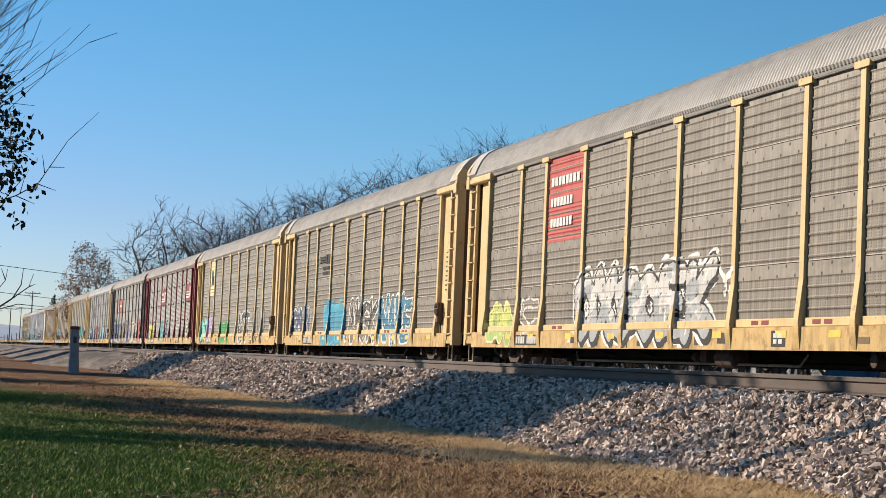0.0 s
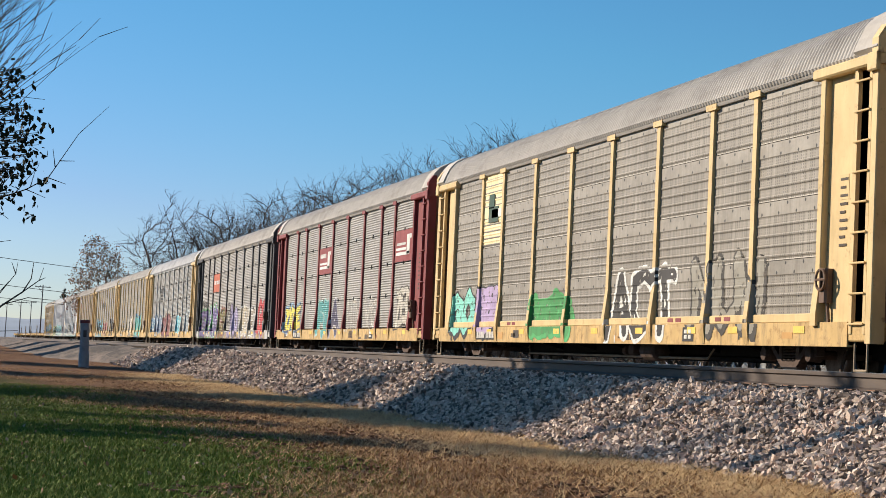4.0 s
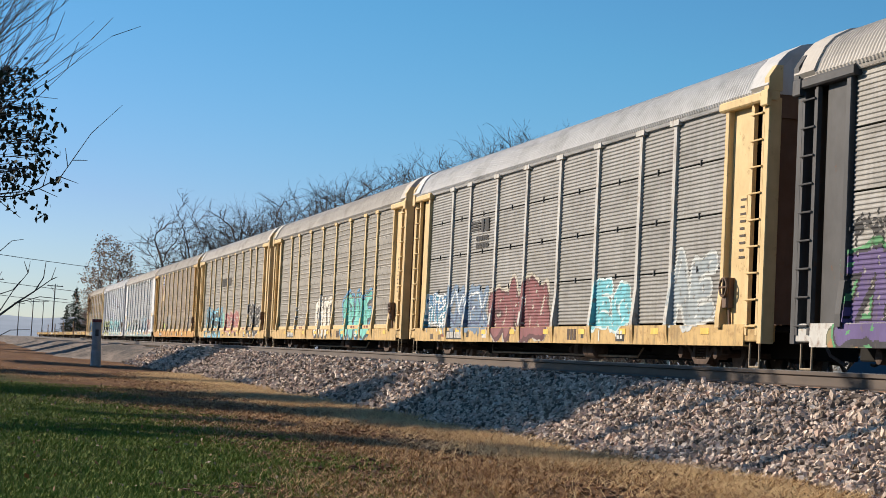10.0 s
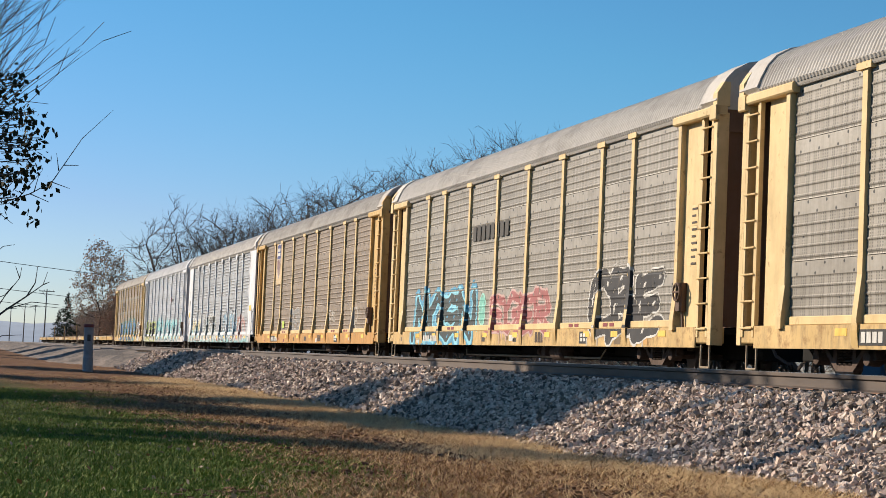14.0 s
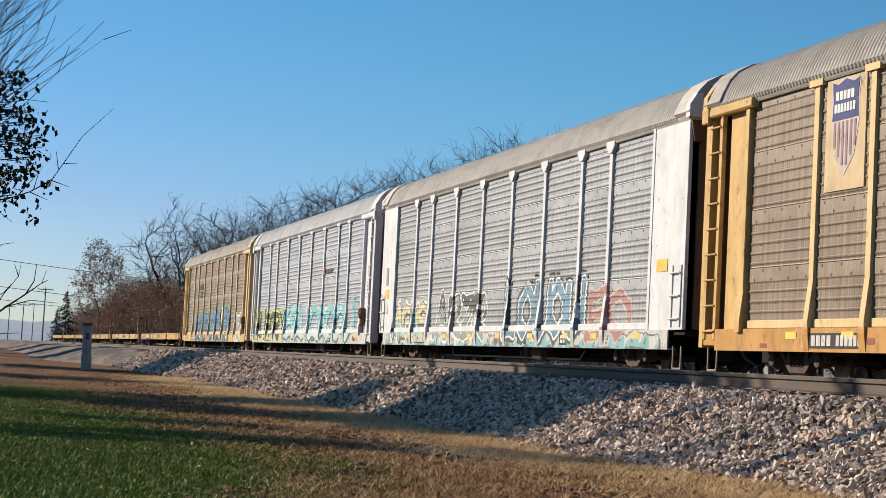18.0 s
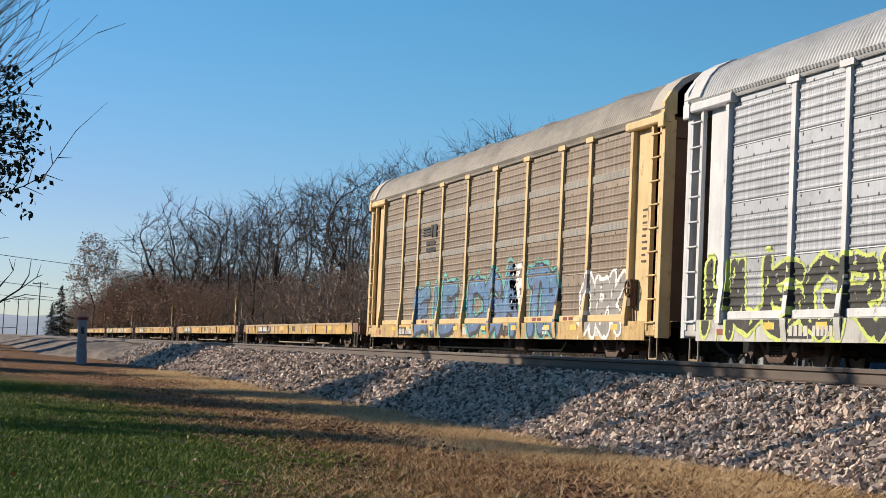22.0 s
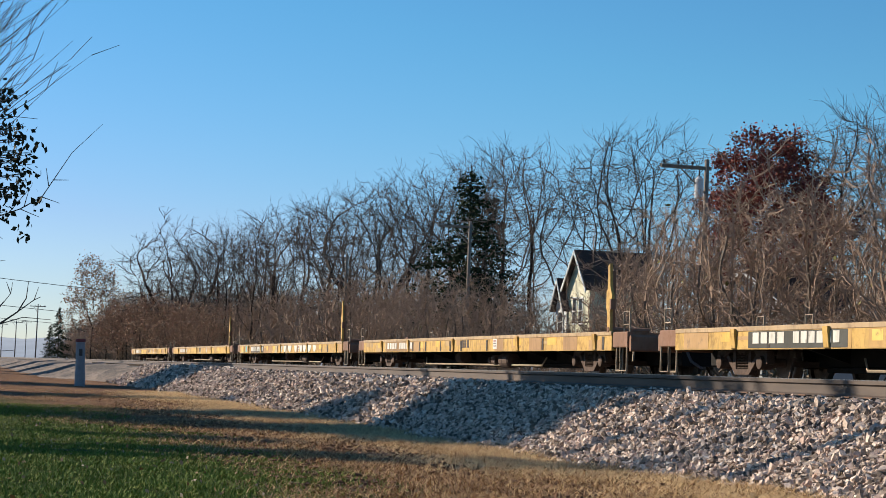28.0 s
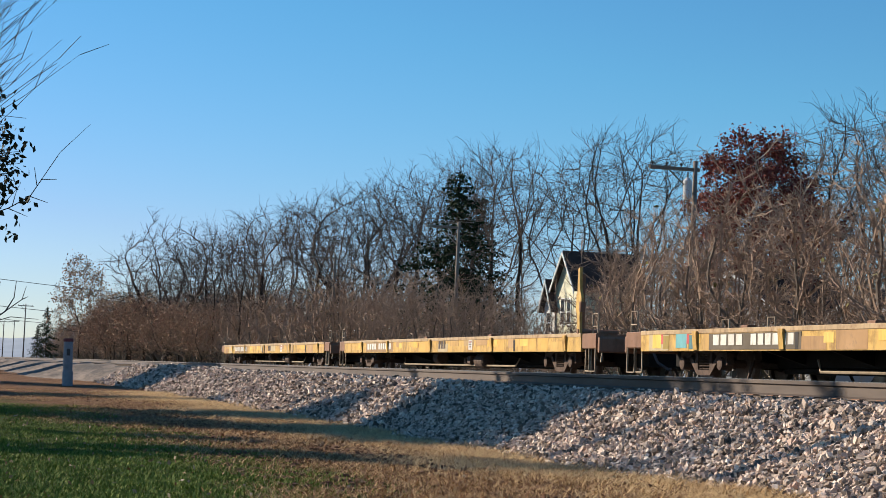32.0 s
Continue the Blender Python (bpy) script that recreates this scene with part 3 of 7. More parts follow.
def ring_closed(ring, low):
    return [(x * 0.99, z - 0.03) for x, z in ring] + low[::-1]


def end_mesh(mat):
    half = [(-1.6 + a, z) for a, z in ROOF_LINE[1:]]
    ring = half + [(-x, z) for x, z in half[-2::-1]]
    ring = [(x * 0.97, z - 0.04) for x, z in ring]
    return shared(("gable", mat.name), lambda: Shape().extrude([(-1.5, 4.6)] + ring + [(1.5, 4.6)], 1, -0.05, 0.05).mesh("end_gable", mat))


def wheel_mesh():
    return shared("wheel", lambda: Shape().lathe([(-0.07, 0.30), (-0.07, 0.40), (-0.055, 0.42), (0.045, 0.425), (0.055, 0.455), (0.07, 0.455), (0.07, 0.36), (0.02, 0.33), (0.02, 0.12), (0.09, 0.11), (0.09, 0.0)], 0, (0, 0, 0), 28).mesh("wheel", WHEEL, smooth=False))


def frame_mesh():
    """A cast side frame of a two-axle truck with its bolster opening."""
    def build():
        s = Shape()
        top = [(-1.12, 0.40), (-1.10, 0.62), (-0.80, 0.66), (-0.45, 0.78), (0.45, 0.78), (0.80, 0.66), (1.10, 0.62), (1.12, 0.40), (0.86, 0.36), (0.80, 0.50), (0.48, 0.62), (-0.48, 0.62), (-0.80, 0.50), (-0.86, 0.36)]
        s.extrude(top, 0, -0.07, 0.07)
        low = [(-0.72, 0.52), (-0.30, 0.20), (0.30, 0.20), (0.72, 0.52), (0.62, 0.56), (0.26, 0.30), (-0.26, 0.30), (-0.62, 0.56)]
        s.extrude(low, 0, -0.06, 0.06)
        for y in (-0.34, 0.34):
            s.box(-0.06, 0.06, y - 0.06, y + 0.06, 0.26, 0.68)
        for y in (-0.9, 0.9):
            s.lathe([(-0.14, 0.07), (-0.13, 0.12), (0.1, 0.13)], 0, (0, y, 0.42), 12)
        return s.mesh("side_frame", TRUCK)
    return shared("frame", build)


def spring_mesh():
    """One coil spring of a truck, wound as a single bar."""
    return shared("spring", lambda: Shape().sweep([(0.068 * math.cos(1.05 * k), 0.068 * math.sin(1.05 * k), 0.29 + 0.0085 * k) for k in range(36)], 0.016, 5).mesh("spring", TRUCK))


def add_truck(car, y):
    t = part("truck", shared("bolster", lambda: Shape().box(-1.25, 1.25, -0.22, 0.22, 0.56, 0.74, 0.03).bar((-1.15, -0.9, 0.42), (1.15, -0.9, 0.42), 0.075, 8).bar((-1.15, 0.9, 0.42), (1.15, 0.9, 0.42), 0.075, 8).mesh("truck", TRUCK)), car, "rust-brown two-axle truck", pose(0, y, 0))
    for s in (-1, 1):
        part("side_frame", frame_mesh(), t, "", pose(s * 1.2, 0, 0))
        for e in (-0.17, 0.0, 0.17):
            part("spring", spring_mesh(), t, "", pose(s * 1.2, e, 0))
        for e in (-0.9, 0.9):
            part("wheel", wheel_mesh(), t, "worn steel wheel", pose(s * 0.7525, e, 0.425, 0, 0, 0 if s < 0 else 180))
    part("brake_beam", shared("beam", lambda: Shape().bar((-0.9, -1.45, 0.5), (-1.05, -1.55, 0.12), 0.03).bar((0.9, -1.45, 0.5), (1.05, -1.55, 0.12), 0.03).box(-0.9, 0.9, -1.42, -1.34, 0.35, 0.45).mesh("brake_beam", TRUCK)), t)


def stirrup(parent, x, y, z0, z1, w, mat):
    part("stirrup_step", shared(("stirrup", w, round(z1 - z0, 2), mat.name), lambda: Shape().bar((0, -w / 2, 0), (0, -w / 2, z0 - z1), 0.02, 6).bar((0, w / 2, 0), (0, w / 2, z0 - z1), 0.02, 6).bar((0, -w / 2, z0 - z1), (0, w / 2, z0 - z1), 0.022, 6).mesh("stirrup_step", mat)), parent, "", pose(x, y, z1))


def under_gear(car, length, top):
    """Centre sill, cross bearers, brake rod, air tank and couplers below the floor."""
    h = length / 2
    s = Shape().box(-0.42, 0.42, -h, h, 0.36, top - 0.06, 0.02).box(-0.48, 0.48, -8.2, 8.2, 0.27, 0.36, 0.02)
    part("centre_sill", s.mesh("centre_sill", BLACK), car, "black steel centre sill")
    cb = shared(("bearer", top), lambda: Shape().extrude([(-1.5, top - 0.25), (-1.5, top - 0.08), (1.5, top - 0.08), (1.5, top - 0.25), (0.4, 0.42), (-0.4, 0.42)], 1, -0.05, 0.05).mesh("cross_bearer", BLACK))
    for y in (-7.5, -5, -2.5, 0, 2.5, 5, 7.5):
        part("cross_bearer", cb, car, "", pose(0, y, 0))
    part("brake_rod", shared("rod", lambda: Shape().bar((-1.15, -6.2, 0.30), (-1.15, 5.4, 0.30), 0.025).bar((-1.15, -6.2, 0.30), (-1.10, -6.4, 0.5), 0.02).bar((-1.15, 5.4, 0.30), (-1.10, 5.6, 0.5), 0.02).mesh("brake_rod", RUNG)), car, "thin steel brake rod")
    part("air_tank", shared("tank", lambda: Shape().lathe([(-0.45, 0.05), (-0.42, 0.16), (-0.35, 0.20), (0.02, 0.205), (0.03, 0.19), (0.06, 0.205), (0.35, 0.20), (0.42, 0.16), (0.45, 0.05)], 1, (-1.1, -3.2, 0.42), 18).mesh("air_tank", TRUCK)), car, "grey-brown brake air tank")
    part("brake_valve", shared("valve", lambda: Shape().box(-1.25, -0.95, -2.35, -2.05, 0.32, 0.56, 0.04).bar((-1.1, -2.7, 0.42), (-1.1, -1.7, 0.42), 0.03).lathe([(-0.1, 0.1), (0.1, 0.1)], 1, (-1.1, -1.6, 0.42), 12).mesh("brake_valve", TRUCK)), car)
    for e in (-1, 1):
        part("coupler", shared(("coupler", h), lambda: Shape().box(-0.11, 0.11, h - 0.3, 14.12, 0.72, 0.94, 0.03).box(-0.17, 0.17, 13.98, 14.27, 0.66, 1.0, 0.05).mesh("coupler", TRUCK)), car, "", pose(0, 0, 0, 0, 0, 0 if e > 0 else 180))
        part("air_hose", shared("hose", lambda: Shape().bar((0.45, 13.75, 0.72), (0.40, 13.95, 0.45), 0.03).bar((0.40, 13.95, 0.45), (0.25, 14.2, 0.30), 0.03).bar((0.25, 14.2, 0.30), (0.22, 14.27, 0.32), 0.03).mesh("air_hose", DARK)), car, "", pose(0, 0, 0, 0, 0, 0 if e > 0 else 180))


GLYPHS = {
    "A": "0,0 .5,2 1,0;.2,.7 .8,.7", "B": "0,0 0,2 .8,1.8 .7,1.1 0,1 .9,.8 .9,.2 0,0", "C": "1,1.7 .6,2 .1,1.6 0,.6 .4,0 1,.3", "D": "0,0 0,2 .7,1.8 1,1 .7,.1 0,0",
    "E": "1,2 0,1.9 0,0 1,.1;0,1 .8,1", "F": "1,2 0,1.9 0,0;0,1 .8,1", "G": "1,1.7 .5,2 0,1.3 .1,.3 .6,0 1,.4 1,.9 .6,.9", "H": "0,0 0,2;1,0 1,2;0,1 1,1", "I": ".5,0 .5,2", "K": "0,0 0,2;1,2 0,.9 1,0",
    "L": "0,2 0,0 .9,.1", "M": "0,0 .1,2 .5,.8 .9,2 1,0", "N": "0,0 0,2 1,0 1,2", "O": ".5,0 0,.6 0,1.4 .5,2 1,1.4 1,.6 .5,0", "P": "0,0 0,2 .8,1.9 .9,1.3 .6,1 0,.9",
    "R": "0,0 0,2 .8,1.9 .9,1.3 .6,1 0,1 1,0", "S": "1,1.7 .5,2 0,1.6 .1,1.1 .9,.9 1,.4 .5,0 0,.3", "T": "0,2 1,2;.5,2 .5,0", "U": "0,2 0,.5 .5,0 1,.5 1,2", "V": "0,2 .5,0 1,2",
    "6": "1,2 .3,1.4 0,.5 .5,0 1,.4 .6,.9 .1,.7", "2": "0,1.6 .5,2 1,1.5 0,0 1,0", "9": ".9,1.2 .3,1 .1,1.6 .6,2 .9,1.5 .8,0", "4": ".8,0 .8,2 0,.7 1,.7", "-": "0,1 1,1",
    "W": "0,2 .25,0 .5,1.3 .75,0 1,2", "Y": "0,2 .5,1 1,2;.5,1 .5,0", "Z": "0,2 1,2 0,0 1,0", "X": "0,0 1,2;0,2 1,0"}


def strokes(ch):
    out = []
    for run in GLYPHS[ch].split(";"):
        pts = [tuple(float(a) for a in p.split(",")) for p in run.split()]
        out += list(zip(pts, pts[1:]))
    return out


def paint(car, kind, left, right, z0, z1, text, fill, line, halo=None, fill2=None, thick=0.30, edge=0.085, seed=0, lift=0.0, label="spray-painted lettering on the lower sheets"):
    """A spray-painted piece: fat wobbly letters with an outline, as a film that follows every fold of the car's side. left and right: its ends along the car."""
    rng = random.Random(seed + int(left * 10))
    hy = 0.028
    ny = int((left - right) / hy) + 1
    zlo = ROW0 + STEP * round((z0 - 0.25 - ROW0) / STEP)
    nz = int((z1 - z0 + 0.55) / STEP) + 1
    Y = left + 0.2 - hy * np.arange(ny + 17)
    Zv = zlo + STEP * np.arange(nz)
    cy, cz = (Y[:-1] + Y[1:]) / 2, (Zv[:-1] + Zv[1:]) / 2
    GY, GZ = np.meshgrid(cy, cz)
    ph = rng.uniform(0, 6)
    rough = 0.92 + 0.08 * np.sin(GY * 2.9 + ph) * np.sin(GZ * 4.3 + ph)
    wy = GY + 0.03 * np.sin(GZ * 5.1 + ph) + 0.012 * np.sin(GZ * 11 + GY * 6)
    wz = GZ + 0.05 * np.sin(GY * 3.3 + ph) + 0.015 * np.sin(GY * 9 + GZ * 4)
    n = len(text)
    cw = (left - right) / n
    dist = np.full(GY.shape, 9.0)
    for i, ch in enumerate(text):
        if ch == " ":
            continue
        lean, big = rng.uniform(-0.12, 0.12), rng.uniform(0.9, 1.06)
        for (ax, az), (bx, bz) in strokes(ch):
            h = (z1 - z0 - 2 * thick * 0.55) / 2
            w = max(0.08, cw * 1.02 - thick * 0.72)
            p = np.array([left - i * cw - thick * 0.4 - (ax + lean * az * 0.3) * w, z0 + thick * 0.55 + az * h * big])
            q = np.array([left - i * cw - thick * 0.4 - (bx + lean * bz * 0.3) * w, z0 + thick * 0.55 + bz * h * big])
            d = q - p
            t = np.clip(((wy - p[0]) * d[0] + (wz - p[1]) * d[1]) / max(1e-6, d @ d), 0, 1)
            upright = abs(d[1]) / max(1e-6, np.hypot(*d))
            dist = np.minimum(dist, np.hypot(wy - p[0] - t * d[0], wz - p[1] - t * d[1]) * (1.22 - 0.30 * upright))
    r = thick * 0.5 * rough
    idx = np.full(GY.shape, -1)
    cast = np.full(GY.shape, 9.0)
    cast[:-4, 3:] = dist[4:, :-3]
    if halo:
        idx[dist < r + edge + 0.07 + 0.03 * np.sin(GY * 7 + GZ * 3)] = 3
    if sum(line) < 330:
        idx[cast < r + edge * 0.5] = 1
    idx[dist < r + edge * (0.70 + 0.12 * np.sin(GY * 5.3 + GZ * 2.1))] = 1
    idx[dist < r] = 0
    if fill2:
        cut = z0 + (z1 - z0) * 0.45 + 0.15 * np.sin(GY * 4.0 + ph)
        idx[(dist < r) & (GZ + 0.16 * np.sin(GY * 9 + GZ * 5) < cut)] = 2
        idx[(dist < r) & (np.sin(GY * 3.1 + ph) * np.sin(GZ * 4.7 + GY + ph) > 0.55)] = 2
    # drips below, small highlights above
    for _ in range(n * 2):
        y = rng.uniform(right, left)
        top = z0 + rng.uniform(0.0, 0.4)
        idx[(np.abs(GY - y) < 0.025) & (GZ < top) & (GZ > top - rng.uniform(0.1, 0.35)) & (idx < 0)] = 1
    # small lights, and chips where the paint has worn off
    idx[(dist < r * 0.22) & (np.sin(GY * 8 + GZ * 5 + ph) > 0.9)] = 3
    worn = np.sin(GY * 13.1 + ph) * np.sin(GZ * 9.7 + GY * 3.1) + 0.6 * np.sin(GY * 29 + GZ * 17) * np.sin(GZ * 31 - GY * 7)
    idx[(worn > 0.98) & (GZ > SILL1 + 0.05)] = -1
    idx[(GZ < SILL0 + 0.01) | (GZ > 5.0)] = -1
    keep = idx >= 0
    jj, ii = np.nonzero(keep)
    m = len(Y)
    f = np.stack([jj * m + ii, jj * m + ii + 1, (jj + 1) * m + ii + 1, (jj + 1) * m + ii], 1)
    used, inv = np.unique(f, return_inverse=True)
    v = [(-(1.507 + lift + side_depth(kind, Y[k % m], Zv[k // m])), Y[k % m], Zv[k // m]) for k in used]
    mats = [spray(*fill), spray(*line), spray(*(fill2 or fill)), spray(*(halo or line))]
    part("spray_painted_lettering", array_mesh("spray_painted_lettering", v, inv.reshape(f.shape), mats, idx[jj, ii]), car, label)


def board(car, left, right, z0, z1, colour, label, marks=(), film=""):
    """A painted sign board on the side; marks are bars and blocks (u, v, width, height, colour) in its own units of 0 to 1. film: the sheet that it is painted on, where it is no plate."""
    mat = weathered("board_paint", colour, amount=0.1, soot=0.3)
    me = Shape().box(-1.532, -1.49, right, left, z0, z1).mesh("sign_board", mat) if not film else None
    if film:
        zs = [ROW0 + STEP * q for q in range(int(round((z0 - ROW0) / STEP)), int(round((z1 - ROW0) / STEP)) + 1)]
        v = [(-(1.505 + sheet_depth(film, z)), y, z) for z in zs for y in (left, right)]
        me = array_mesh("sign_board", v, [(2 * q, 2 * q + 1, 2 * q + 3, 2 * q + 2) for q in range(len(zs) - 1)], [mat])
    b = part("sign_board", me, car, label)
    mark_up(b, -1.528 if film else -1.532, left, right, z0, z1, marks)
    return b


def mark_up(parent, x, left, right, z0, z1, marks):
    for u, v, w, h, c in marks:
        ya, yb = left - (left - right) * u, left - (left - right) * (u + w)
        za, zb = z0 + (z1 - z0) * v, z0 + (z1 - z0) * (v + h)
        part("painted_bar", Shape().box(x - 0.006, x, yb, ya, za, zb).mesh("painted_bar", spray(*c)), parent)


def word(u, v, w, h, n, c, gap=0.25):
    """A row of n blocks in place of n letters."""
    k = w / n
    return [(u + i * k, v, k * (1 - gap), h, c) for i in range(n)]


def make_autorack(spec):
    kind = spec["sheet"]
    pm, rm, em, sm = PANEL[spec["panel"]], spec["rib"], spec["end"], spec["sill"]
    car = thing("autorack_car", spec["label"], "railway car", group="autorack cars of the train")
    # frame of the flat underneath
    h = 13.55
    sill = part("side_sill", shared(("sill", sm.name), lambda: Shape().extrude([(-1.60, SILL0), (-1.60, SILL1), (-1.42, SILL1), (-1.42, SILL1 - 0.03), (-1.57, SILL1 - 0.03), (-1.57, SILL0 + 0.03), (-1.42, SILL0 + 0.03), (-1.42, SILL0)], 1, -12.9, 12.9).mesh("side_sill", sm)), car, spec["sill_label"])
    part("side_sill", sill.data, car, spec["sill_label"], pose(0, 0, 0, 0, 0, 180))
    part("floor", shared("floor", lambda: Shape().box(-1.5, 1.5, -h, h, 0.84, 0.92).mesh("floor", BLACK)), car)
    under_gear(car, 26.8, 0.92)
    for y in (-10.05, 10.05):
        add_truck(car, y)
    # gussets on the sill under each rib, and small plates
    gus = shared(("gusset", sm.name), lambda: Shape().extrude([(-1.605, SILL0 + 0.02), (-1.64, SILL1 - 0.10), (-1.64, SILL1 + 0.02), (-1.58, SILL1 + 0.02), (-1.58, SILL0 + 0.02)], 1, -0.11, 0.11).mesh("gusset", sm))
    rib = shared(("rib", rm.name), lambda: Shape().extrude([(-1.64, SILL1 - 0.02), (-1.64, SILL1 + 0.10), (-1.565, 1.72), (-1.565, 4.98), (-1.46, 4.98), (-1.46, SILL1 - 0.02)], 1, -0.085, 0.085).mesh("rib", rm))
    tee = shared(("tee", rm.name, spec.get("tee", 0)), lambda: Shape().extrude([(-0.09, 4.80), (-0.26, 4.95), (-0.26, 5.07), (0.26, 5.07), (0.26, 4.95), (0.09, 4.80)] if spec.get("tee") else [(-0.25, 4.94), (-0.25, 5.08), (0.25, 5.08), (0.25, 4.94)], 0, -1.60, -1.50).mesh("rib_head", rm))
    for r in RIBS[1:-1]:
        for turn in (0, 180):
            o = part("rib", rib, car, spec["rib_label"], pose(0, r, 0, 0, 0, turn))
            part("rib_head", tee, o)
        part("gusset", gus, car, "", pose(0, r, 0))
    # side sheets
    for a, b in zip(RIBS, RIBS[1:]):
        w = b - a - 0.10
        for k in range(ROWS):
            part("panel", sheet_mesh(kind, w, 1, pm), car, "", pose(0, (a + b) / 2, ROWH * k))
        part("panel", sheet_mesh(kind, w, ROWS, pm), car, "", pose(0, (a + b) / 2, 0, 0, 0, 180))
        if kind != "corr":
            part("foot_strip", shared(("foot", rm.name, round(w, 2)), lambda: Shape().box(-1.545, -1.49, -w / 2 + 0.08, w / 2 - 0.08, SILL1 + 0.006, SILL1 + 0.15, 0.012).mesh("foot_strip", rm)), car, "", pose(0, (a + b) / 2, 0))
        if kind == "corr":
            clip = shared(("clips", rm.name), lambda: Shape().box(-1.540, -1.50, -0.013, 0.013, -0.05, 0.07).mesh("panel_clip", DARK))
            for k in (1, 2, 3):
                part("panel_clip", clip, car, "", pose(0, (a + b) / 2, ROW0 + ROWH * k))
    # Added black lining darkens the gaps between the side sheets.
    part("inner_frame", shared("inner", lambda: Shape().box(-1.44, -1.40, -11.7, 11.7, 0.92, 5.05).box(1.40, 1.44, -11.7, 11.7, 0.92, 5.05).mesh("inner_frame", BLACK)), car, "added black lining that keeps the gaps behind the sheets dark")
    rail = shared(("toprail", rm.name, spec["roof"]), lambda: Shape().box(-1.57, -1.45, -13.6, 13.6, 4.99, 5.08, 0.01).mesh("top_rail", ROOF[spec["roof"]]))
    for turn in (0, 180):
        part("top_rail", rail, car, "", pose(0, 0, 0, 0, 0, turn))
    roof = part("roof", roof_mesh(ROOF[spec["roof"]], spec.get("lumps", 0)), car, spec["roof_label"])
    half = [(-1.6 + a, z) for a, z in ROOF_LINE[1:]]
    arch = half + [(-x, z) for x, z in half[-2::-1]]
    outer, inner = [(x * 1.028, z + 0.045) for x, z in arch], [(x * 0.97, z - 0.05) for x, z in arch]
    for e in (-1, 1):
        part("roof_cap", shared(("roofcap", spec["roof"], e), lambda: Shape().extrude(outer + inner[::-1], 1, *sorted((e * 13.74, e * 12.95))).mesh("roof_cap", ROOF[spec["roof"]])), car, "smooth curved sheet over the roof's end")
        part("cap_bracket", shared(("capbracket", em.name), lambda: Shape().extrude([(-1.66, 5.06), (-1.66, 5.30), (-1.52, 5.52), (-1.40, 5.52), (-1.40, 5.06)], 1, -0.10, 0.10).mesh("cap_bracket", em)), car, "", pose(0, e * 13.66, 0))
    # ends
    gab = end_mesh(spec.get("gable", BRONZE))
    for e in (-1, 1):
        turn = pose(0, 0, 0, 0, 0, 0 if e < 0 else 180)
        part("end_gable", gab, car, "", turn @ pose(0, -13.62, 0))
        door = part("end_door", shared(("enddoor", em.name), lambda: Shape().box(-1.36, -0.02, -13.62, -13.50, 0.95, 4.85, 0.02).box(0.02, 1.36, -13.62, -13.50, 0.95, 4.85, 0.02).mesh("end_door", spec.get("gable", BRONZE))), car, "closed folding end doors", turn)
        part("door_latch", shared(("latch", 1), lambda: Shape().box(-0.9, -0.4, -13.66, -13.62, 2.7, 2.8).bar((-0.1, -13.65, 1.0), (-0.1, -13.65, 4.8), 0.03).bar((0.1, -13.65, 1.0), (0.1, -13.65, 4.8), 0.03).mesh("door_latch", DARK)), door)
    for x_turn in (0, 180):
        for e in (-1, 1):
            T = pose(0, 0, 0, 0, 0, x_turn)
            flip = (lambda y0, y1: (y0, y1)) if e < 0 else (lambda y0, y1: (-y1, -y0))

            def bx(s, x0, x1, y0, y1, z0, z1, c=0.0):
                a, b = flip(y0, y1)
                return s.box(x0, x1, a, b, z0, z1, c)
            if spec.get("flush"):
                plate = shared(("flush", em.name, e), lambda: bx(bx(Shape(), -1.575, -1.50, -13.6, -11.62, SILL1, 5.05, 0.01), -1.59, -1.57, -11.75, -11.62, SILL1, 5.05).mesh("end_plate", em))
                p = part("end_plate", plate, car, "smooth white end plate", T)
                lad = shared(("ladder_low", e), lambda: ladder(e, 1.0, 2.2))
                part("ladder", lad, car, "", T)
                continue
            post = shared(("cpost", em.name, e), lambda: bx(bx(Shape(), -1.60, -1.36, -13.68, -13.48, SILL0 + 0.05, 4.95, 0.015), -1.60, -1.52, -12.98, -12.90, SILL1, 4.9).mesh("corner_post", em))
            part("corner_post", post, car, spec["end_label"], T)
            wall = shared(("endwall", em.name, e), lambda: bx(Shape(), -1.49, -1.40, -12.74, -11.8, SILL1, 4.98).mesh("end_wall", em))
            part("end_wall", wall, car, spec["end_label"], T)
            # Added dark sheet gives the open recess behind the ladder its shade.
            part("inner_wall", shared(("shadebacking", e), lambda: bx(Shape(), -1.14, -1.06, -13.5, -12.70, SILL1, 4.98).mesh("inner_wall", BRONZE)), car, "added dark brown sheet standing for the shade behind the ladder", T)
            edge = shared(("edgerib", em.name, e), lambda: bx(Shape(), -1.60, -1.40, -11.86, -11.68, SILL1 - 0.02, 4.95, 0.015).extrude([(-1.66, SILL1 - 0.06), (-1.66, 1.08), (-1.60, 1.62), (-1.58, 1.62), (-1.58, SILL1 - 0.06)], 1, *sorted((-e * -11.87, -e * -11.67))).mesh("edge_rib", em))
            part("edge_rib", edge, car, spec["end_label"], T)
            head = shared(("header", em.name, e), lambda: bx(bx(Shape(), -1.66, -1.44, -13.75, -11.50, 4.90, 5.08, 0.03), -1.68, -1.60, -13.75, -13.45, 4.80, 5.09, 0.02).mesh("header", em))
            part("header", head, car, spec["end_label"], T)
            part("ladder", shared(("ladder", e, em.name), lambda: ladder(e, 0.75, 4.85, em)), car, "steel ladder with thin rungs", T)
